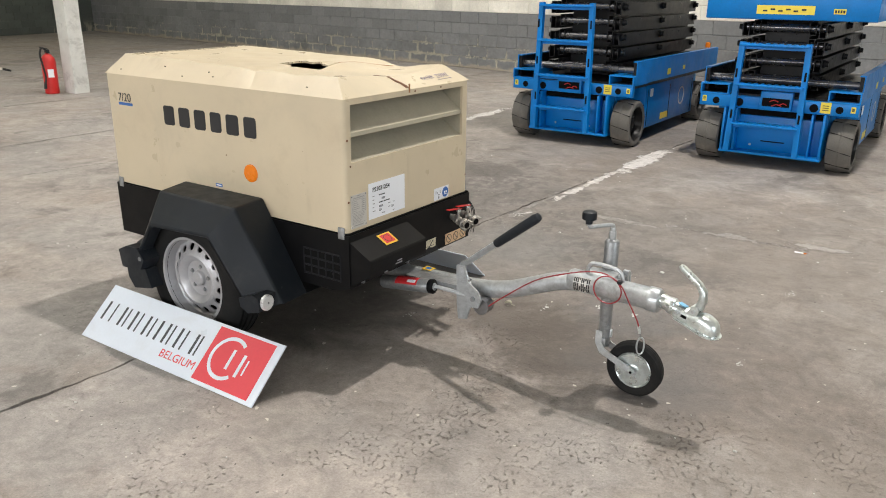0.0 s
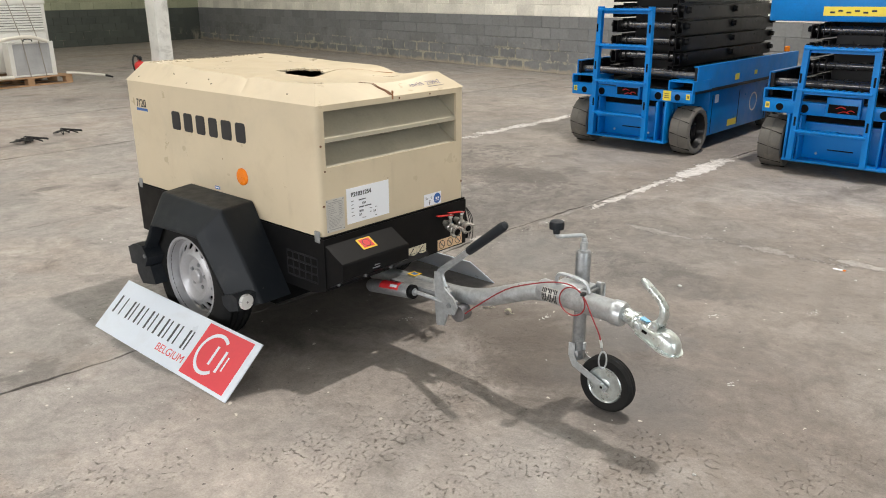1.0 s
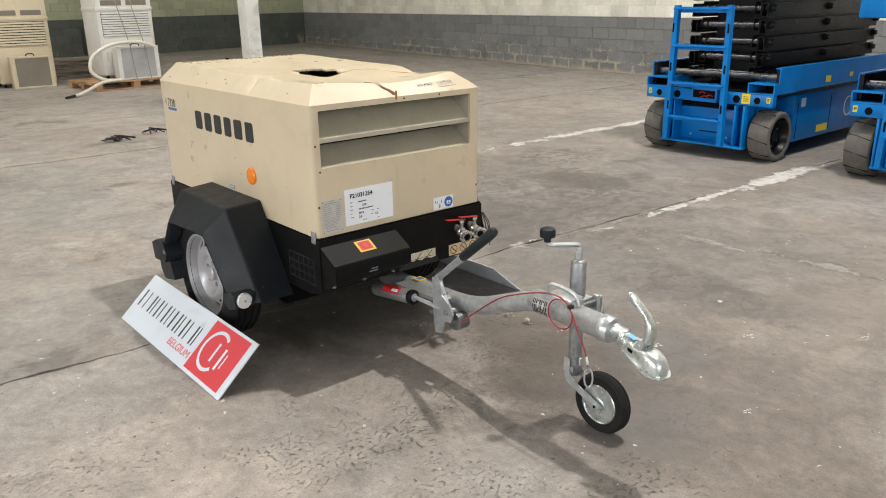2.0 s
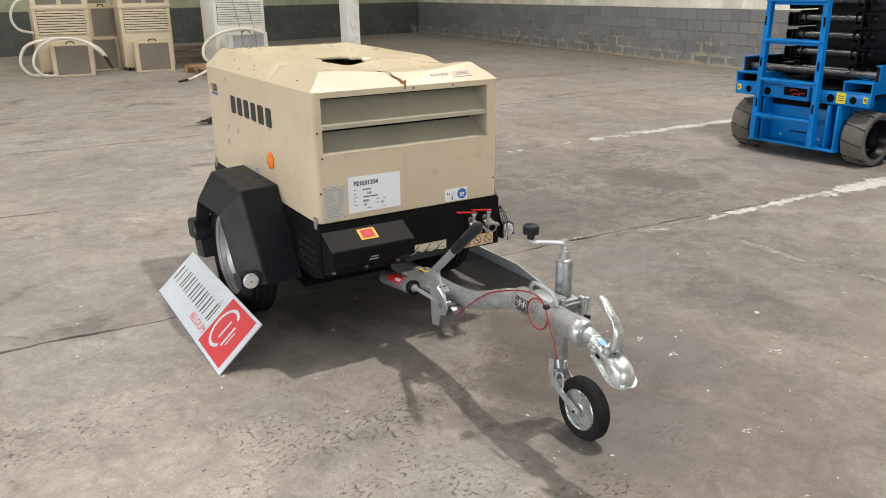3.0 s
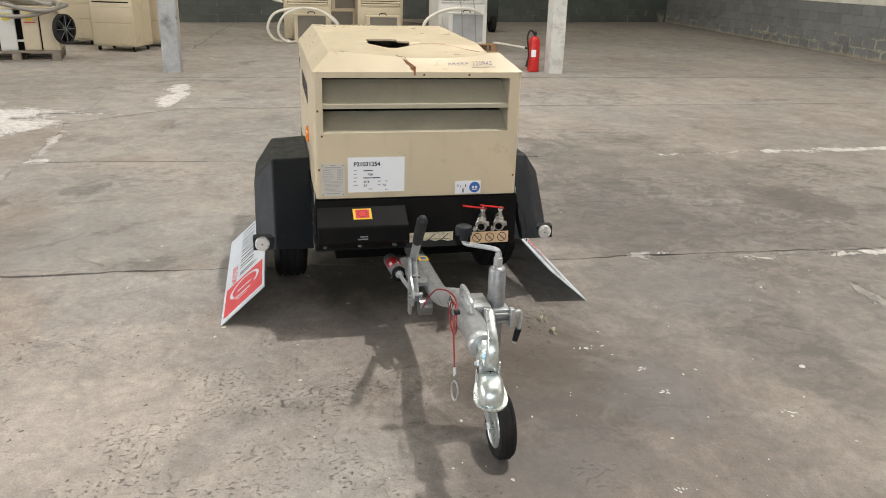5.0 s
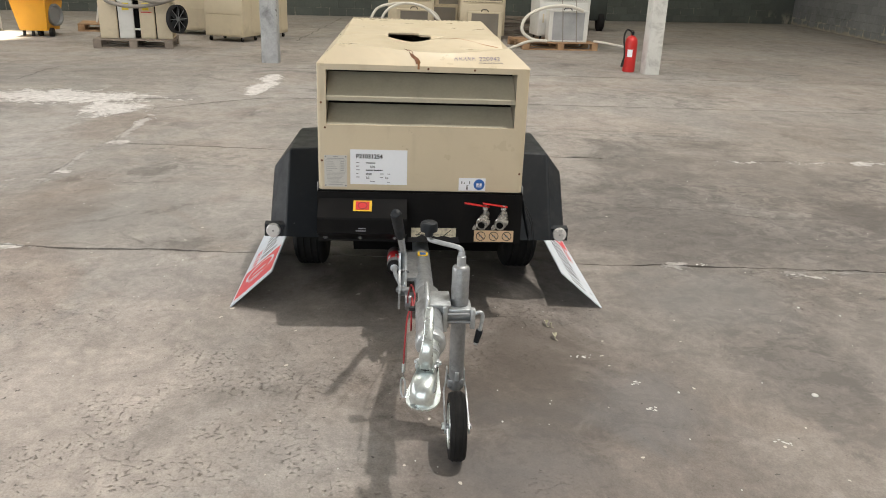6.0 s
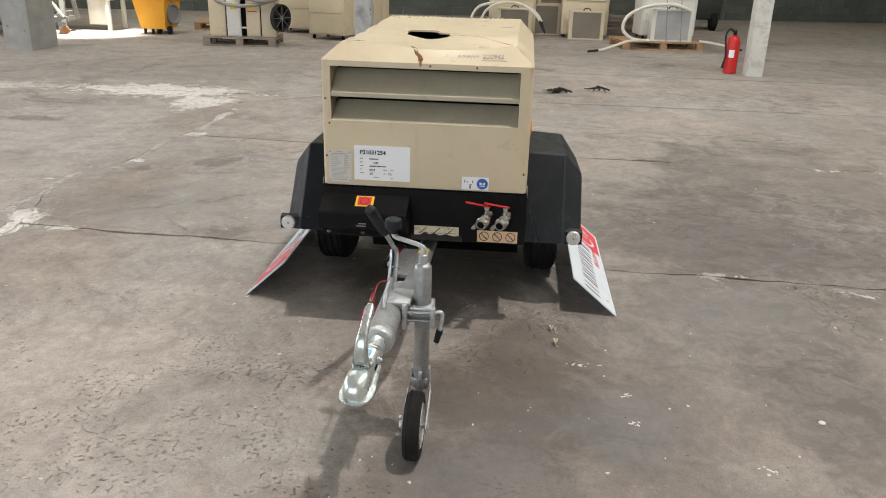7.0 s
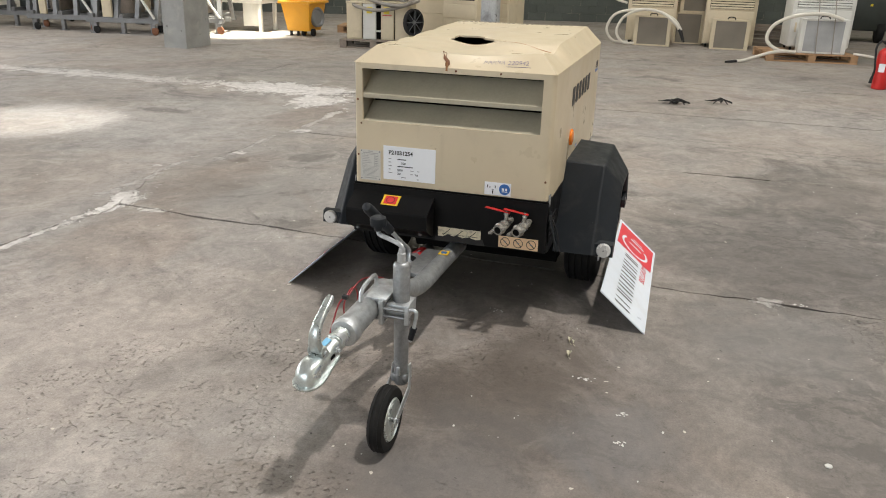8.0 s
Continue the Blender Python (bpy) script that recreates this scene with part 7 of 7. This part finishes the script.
def trolley(at, label, boards, seed):
    """Steel frame rack on feet and casters with leaning posts, braces, boards and boxes."""
    rnd = random.Random(seed)
    ob = thing("frame_trolley", (0, 0, 0), label, "trolley", "steel frame trolleys")
    for y in (0.0, 0.42, 0.85):
        part("base_beam", bar(B(), (-0.1, y, 0.25), (1.35, y + 0.05, 0.25), 0.10, 0.09), GREY_METAL, ob)
    for x in (0.02, 0.62, 1.22):
        part("cross_beam", bar(B(), (x, -0.06, 0.33), (x, 0.95, 0.33), 0.07, 0.06), GREY_METAL, ob)
        part("foot", bar(B(), (x, 0.02, 0.012), (x, 0.02, 0.21), 0.07, 0.07, (1, 0, 0)), GREY_METAL, ob)
        part("foot_plate", box(B(), x - 0.06, x + 0.06, -0.04, 0.08, 0.0, 0.012), GREY_METAL, ob)
    for x in (0.06, 0.48, 0.90, 1.28):
        lean = rnd.uniform(-0.16, 0.16)
        part("upright", bar(B(), (x, 0.03, 0.20), (x + lean, 0.34, 1.75), 0.085, 0.08, (1, 0, 0)), GREY_METAL, ob)
        part("upright", bar(B(), (x + 0.05, 0.80, 0.25), (x + lean, 0.40, 1.75), 0.07, 0.07, (1, 0, 0)), GREY_METAL, ob)
    for z in (0.72, 1.18):
        part("shelf_beam", bar(B(), (-0.05, 0.18 + 0.08 * z, z), (1.32, 0.18 + 0.08 * z, z), 0.06, 0.06), GREY_METAL, ob)
    part("brace", bar(B(), (0.70, 0.02, 1.15), (1.30, -0.06, 0.30), 0.035, 0.035), CABINET_WHITE, ob, "pale diagonal brace")
    for k in range(boards):
        x = 0.16 + 0.40 * k + rnd.uniform(0, 0.10)
        w = rnd.uniform(0.10, 0.20)
        part("board", box(B(), x, x + w, -0.02 + 0.05 * k, 0.04 + 0.05 * k, 0.30, 1.55, 0.006), (CABINET_WHITE, CABINET, CABINET)[(k + seed) % 3], ob, "pale upright board")
    for k in range(4):
        x, z = rnd.uniform(0.05, 0.85), (0.36, 0.75)[k % 2]
        part("box", box(B(), x, x + rnd.uniform(0.22, 0.42), 0.30, 0.75, z, z + rnd.uniform(0.18, 0.32), 0.01), (DARK_MACHINE, GREY_METAL, WOOD_GREY, DARK_MACHINE)[k], ob)
    for x in (0.12, 1.30):
        part("caster", lathe(B(), (x, -0.10, 0.075), (0.3, 1, 0), [(0, 0.062), (0.006, 0.075), (0.034, 0.075), (0.04, 0.062)], 16), RUST if x > 1 else RUBBER, ob, "rust-red caster" if x > 1 else "")
        part("caster_fork", box(B(), x - 0.03, x + 0.03, -0.12, -0.02, 0.14, 0.21), STEEL, ob)
    ob.matrix_basis = at
    return ob


for k, (x, y, turn, n) in enumerate(((-11.7, -10.2, 12, 0), (-11.4, -8.75, 10, 1), (-11.4, -7.35, 9, 1), (-12.1, -6.45, 16, 1), (-13.3, -9.6, 8, 1), (-13.5, -7.9, 5, 2))):
    trolley(along_y(x, y, 0, turn), "grey steel frame rack with pale boards on casters", n, k + 3)

table = thing("white_bench", (-13.6, -5.3, 0), "white board bench with straight legs in bright light", "bench")
part("apron", box(B(), -13.95, -13.25, -6.3, -4.72, 0.56, 0.72, 0.01), CABINET_WHITE, table)
for x, y in ((-13.3, -6.2), (-13.3, -4.80), (-13.9, -6.2), (-13.9, -4.80)):
    part("leg", box(B(), x - 0.035, x + 0.035, y - 0.035, y + 0.035, 0, 0.56, 0.004), CABINET_WHITE, table)
part("side_board", box(B(), -13.45, -13.38, -5.25, -4.86, 0.10, 0.56, 0.004), CABINET_WHITE, table)

mach = thing("dark_machine", (-19.0, 7.2, 0), "dark green wheeled machine in the shade at the back", "machine")
part("body", box(B(), -19.5, -18.5, 6.6, 7.9, 0.25, 0.95, 0.06), DARK_MACHINE, mach)
part("hood", box(B(), -19.3, -18.45, 6.8, 7.6, 0.95, 1.25, 0.08), DARK_MACHINE, mach)
for y in (6.75, 7.75):
    part("wheel", lathe(B(), (-18.6, y - 0.08, 0.22), (0, 1, 0), [(0, 0.18), (0.02, 0.22), (0.14, 0.22), (0.16, 0.18)], 20), RUBBER, mach)
for y in (6.9, 7.45):
    part("yellow_mark", box(B(), -18.50, -18.485, y, y + 0.05, 0.78, 0.83), LIFT_YELLOW, mach)

# ---- small litter on the floor ----
def strap_heap(x, y, length, strands, label):
    """A crumpled strap: thin strands thrown about each other."""
    ob = thing("strap_scrap", (x, y, 0), label, "strap", "scraps of black strap")
    for k in range(strands):
        pts = []
        for i in range(7):
            t = i / 6 - 0.5
            pts.append((x + 0.10 * math.sin(5.1 * t * 3 + k * 2.3) * (0.4 + abs(math.sin(k + 1))), y + length * t * (1 - 0.12 * k) + 0.05 * math.cos(k * 3 + i * 2), 0.008 + 0.04 * abs(math.sin(i * 1.7 + k * 1.1))))
        part("band", pipe(B(), pts, 0.006 if k else 0.011, 6, 4, flat=0.4), STRAP, ob)
    return ob


strap_heap(-7.93, 3.54, 0.27, 7, "crumpled black strap on the floor")
strap_heap(-8.18, 4.03, 0.22, 2, "short black strap on the floor")
random.seed(9)
for x, y, s in ((-1.546, 3.258, 0.018), (-1.425, 3.271, 0.020), (-1.53, 3.275, 0.012)):
    leaf = thing("dry_leaf", (x, y, 0), "small dry curled leaf on the floor", "leaf", "dry leaves")
    bm = B()
    n = 7
    rows = []
    for i in range(n + 1):
        t = i / n
        w = s * 0.5 * math.sin(math.pi * t) ** 0.7 + 0.0005
        rows.append([bm.verts.new((x - s + 2 * s * t, y + k * w, 0.003 + 0.012 * abs(k) + 0.01 * math.sin(3 * t))) for k in (-1, 0, 1)])
    for a, b in zip(rows, rows[1:]):
        for k in range(2):
            bm.faces.new((a[k], a[k + 1], b[k + 1], b[k]))
    part("blade", bm, LEAF, leaf)
    part("stalk", rod(B(), (x + s * 0.8, y, 0.006), (x + s * 1.5, y + 0.01, 0.004), 0.0012, n=5), LEAF, leaf)
pebble = thing("pebble", (-0.97, 4.16, 0), "small pale flat stone on the floor", "stone")
part("stone", lathe(B(), (-0.97, 4.16, 0), (0, 0, 1), [(0, 0.010), (0.002, 0.0125), (0.005, 0.011), (0.007, 0.004)], 11), CONCRETE_POST, pebble)
tag = thing("paper_scrap", (-0.422, 4.977, 0), "small orange and white paper scrap", "paper scrap")
part("scrap", box(B(), -0.45, -0.40, 4.965, 4.985, 0.001, 0.003), PAPER, tag)
part("scrap_end", box(B(), -0.40, -0.385, 4.965, 4.985, 0.001, 0.003), ORANGE, tag)
bm = B()
for k in range(260):
    x, y = random.uniform(-4.5, 0.6), random.uniform(0.4, 6.5)
    r = random.uniform(0.001, 0.0032) if k % 9 else random.uniform(0.004, 0.007)
    bmesh.ops.create_icosphere(bm, subdivisions=1, radius=r, matrix=Matrix.Translation((x, y, r * 0.4)) @ Matrix.Diagonal((1.4, 1, 0.6, 1)))
for cx, cy, spread, count in ((-1.26, 3.35, 0.020, 12), (-1.06, 3.51, 0.014, 8), (-0.88, 3.51, 0.014, 8), (-0.68, 3.9, 0.02, 8), (-0.33, 4.25, 0.025, 9), (-2.29, 4.24, 0.03, 14), (-0.34, 3.31, 0.02, 6), (-1.75, 2.9, 0.02, 6)):
    for k in range(count):
        r = random.uniform(0.002, 0.0055)
        at = (cx + random.gauss(0, spread * 0.4), cy + random.gauss(0, spread), 0.0004)
        bmesh.ops.create_icosphere(bm, subdivisions=1, radius=r, matrix=Matrix.Translation(at) @ Matrix.Rotation(random.uniform(0, 3), 4, "Z") @ Matrix.Diagonal((1.6, 0.9, 0.22, 1)))
part("grit", bm, CONCRETE_POST, None, "scattered pale crumbs of concrete on the floor", kind="stuff", category="grit")

# ---- pieces: floor slabs and wall blocks ----
JOINT_Y = [-16.9, -9.25, 0.25, 16.9]
JOINT_X = [[-26.6, -19.25, -12.15, -6.95, 2.7, 12.9], [-26.6, -19.25, -12.15, -6.95, 2.7, 12.9],
           [-26.6, -24.15, -21.7, -19.25, -16.8, -14.4, -12.15, -9.70, -7.20, -4.68, -2.33, 2.7, 7.7, 12.9]]


def joint_x(base, y):
    """A joint's place: each runs a little askew, and two bend off near the cross joint."""
    lean = 0.0
    if base == -2.33:
        lean = 0.05 * (min(y, 8.5) - 2.0) - 0.04
    elif base == -4.68:
        lean = -0.15 * max(0.0, min(1.0, (2.4 - y) / 2.0))
    elif base == -7.20:
        lean = 0.85 * max(0.0, min(1.0, (1.35 - y) / 1.15)) ** 1.4
    return base + lean + wavy(y, base * 3.7, 0.03, 2.0)


def joint_y(k, x):
    bend = 0.0
    if k == 2:
        bend = -0.21 * math.exp(-((x + 3.3) / 0.42) ** 2) + 0.10 * math.exp(-((x + 2.32) / 0.22) ** 2) + 0.07 * math.exp(-((x + 4.9) / 0.3) ** 2) - 0.07 * math.exp(-((x + 6.5) / 0.3) ** 2)
    return JOINT_Y[k] + bend + wavy(x, k * 5.1, 0.03, 9.0)


def chip(a, b, seed):
    """How far a slab's edge is broken back from the joint; closed where filler or grout holds."""
    crumbled = 0.045 * max(0.0, noise.noise(Vector((a * 3.3, b * 3.3, seed + 5.0))) - 0.20) + 0.014 * max(0.0, noise.noise(Vector((a * 14, b * 14, seed))))
    if abs(b - 0.25) < 0.01 and a < -6.5:
        return 0.0002
    if (abs(b - 0.25) < 0.01 and a < -2.45) or (abs(a + 2.33) < 0.01 and 5.7 < b < 7.8):
        return 0.0006 + 0.5 * crumbled
    if abs(a + 7.2) < 0.01 or abs(a + 9.7) < 0.01 or (abs(a + 4.68) < 0.01 and (b < 1.6 or 3.7 < b < 4.3)):
        return 0.010 + crumbled
    if abs(a + 4.68) < 0.01:
        return 0.0012 + 0.4 * crumbled
    tight = 0.003 if abs(a + 2.33) < 0.01 and 2.9 < b < 5.7 else 0.0035
    return tight + crumbled


for k in range(len(JOINT_Y) - 1):
    for i in range(len(JOINT_X[k]) - 1):
        x0, x1, y0, y1 = JOINT_X[k][i], JOINT_X[k][i + 1], JOINT_Y[k], JOINT_Y[k + 1]
        near = k >= 1 and -10 < x0 < 3
        step = 0.03 if near else 0.25
        n, m = max(4, round((x1 - x0) / step)), max(4, round((y1 - y0) / step))
        pts = []
        for j in range(n):
            x = joint_x(x0, y0) + 0.006 + (joint_x(x1, y0) - joint_x(x0, y0) - 0.012) * j / n
            pts.append((x, joint_y(k, x) + chip(x, y0, i)))
        for j in range(m):
            y = joint_y(k, x1) + 0.006 + (joint_y(k + 1, x1) - joint_y(k, x1) - 0.012) * j / m
            pts.append((joint_x(x1, y) - chip(x1, y, i + 1.5), y))
        for j in range(n):
            x = joint_x(x1, y1) - 0.006 - (joint_x(x1, y1) - joint_x(x0, y1) - 0.012) * j / n
            pts.append((x, joint_y(k + 1, x) - chip(x, y1, i + 3.5)))
        for j in range(m):
            y = joint_y(k + 1, x0) - 0.006 - (joint_y(k + 1, x0) - joint_y(k, x0) - 0.012) * j / m
            pts.append((joint_x(x0, y) + chip(x0, y, i + 7.5), y))
        bm = B()
        top = [bm.verts.new((x, y, 0)) for x, y in pts]
        low = [bm.verts.new((x, y, -0.02)) for x, y in pts]
        bm.faces.new(top)
        for a in range(len(pts)):
            b = (a + 1) % len(pts)
            bm.faces.new((top[a], low[a], low[b], top[b]))
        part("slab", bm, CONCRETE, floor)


def block_wall(parent, along, n_cols, courses, start, material, as_parts, name, h=0.21, w=0.46, z0=0.0):
    """Courses of blocks with open joints; along(d) gives the place and turn at d metres."""
    meshes = []
    for v in range(5):
        bm = box(B(), 0.0035, w - 0.0035, -0.02, 0.03, 0.0035, h - 0.0035, 0.006, segments=1)
        for vert in bm.verts:
            vert.co += Vector((noise.noise(vert.co * 9 + Vector((v * 3, 0, 0))), noise.noise(vert.co * 9 + Vector((0, v * 3, 5))) * 0.6, noise.noise(vert.co * 9 + Vector((7, 0, v * 3))))) * 0.006
        mesh = bpy.data.meshes.new(name)
        bm.to_mesh(mesh)
        bm.free()
        mesh.materials.append(material)
        meshes.append(mesh)
    verts, faces = [], []
    for c in range(*courses):
        for k in range(n_cols):
            m = along(start + (k + 0.5 * (c % 2)) * w) @ Matrix.Translation((0, 0.004 * math.sin(k * 7.3 + c * 3.1), c * h + z0))
            mesh = meshes[(k * 3 + c * 2) % 5]
            if as_parts:
                share(name, mesh, parent, m)
            else:
                b = len(verts)
                verts += [m @ q.co for q in mesh.vertices]
                faces += [[b + j for j in p.vertices] for p in mesh.polygons]
    if not as_parts:
        mesh = bpy.data.meshes.new(name)
        mesh.from_pydata([tuple(q) for q in verts], [], faces)
        mesh.materials.append(material)
        tagged(new(name, mesh), kind="stuff").parent = parent


def north_at(d):
    x = -24.8 + d
    return Matrix.Translation((x, north_y(x), 0)) @ Matrix.Rotation(math.atan2(-0.15, 1), 4, "Z")


def back_at(d):
    y = 15.0 - d
    return Matrix.Translation((back_x(y), y, 0)) @ Matrix.Rotation(math.atan2(-1, 0.235), 4, "Z") @ Matrix.Rotation(math.pi, 4, "Z") @ Matrix.Translation((-0.46, 0, 0))


block_wall(wall_north, north_at, 58, (0, 3), 0.0, WALL_WORN, True, "block")
block_wall(wall_north, north_at, 58, (3, 5), 0.0, WALL_GREY, True, "block")
block_wall(wall_north, north_at, 78, (5, 12), 0.0, WALL_WHITE, False, "white_blocks")
block_wall(wall_north, north_at, 20, (0, 5), 58 * 0.46, WALL_DARK, False, "grey_blocks")
block_wall(wall_back, back_at, 60, (0, 5), 0.0, WALL_DARK, False, "dark_blocks")
block_wall(wall_back, back_at, 60, (5, 12), 0.0, WALL_GREEN, False, "green_blocks")
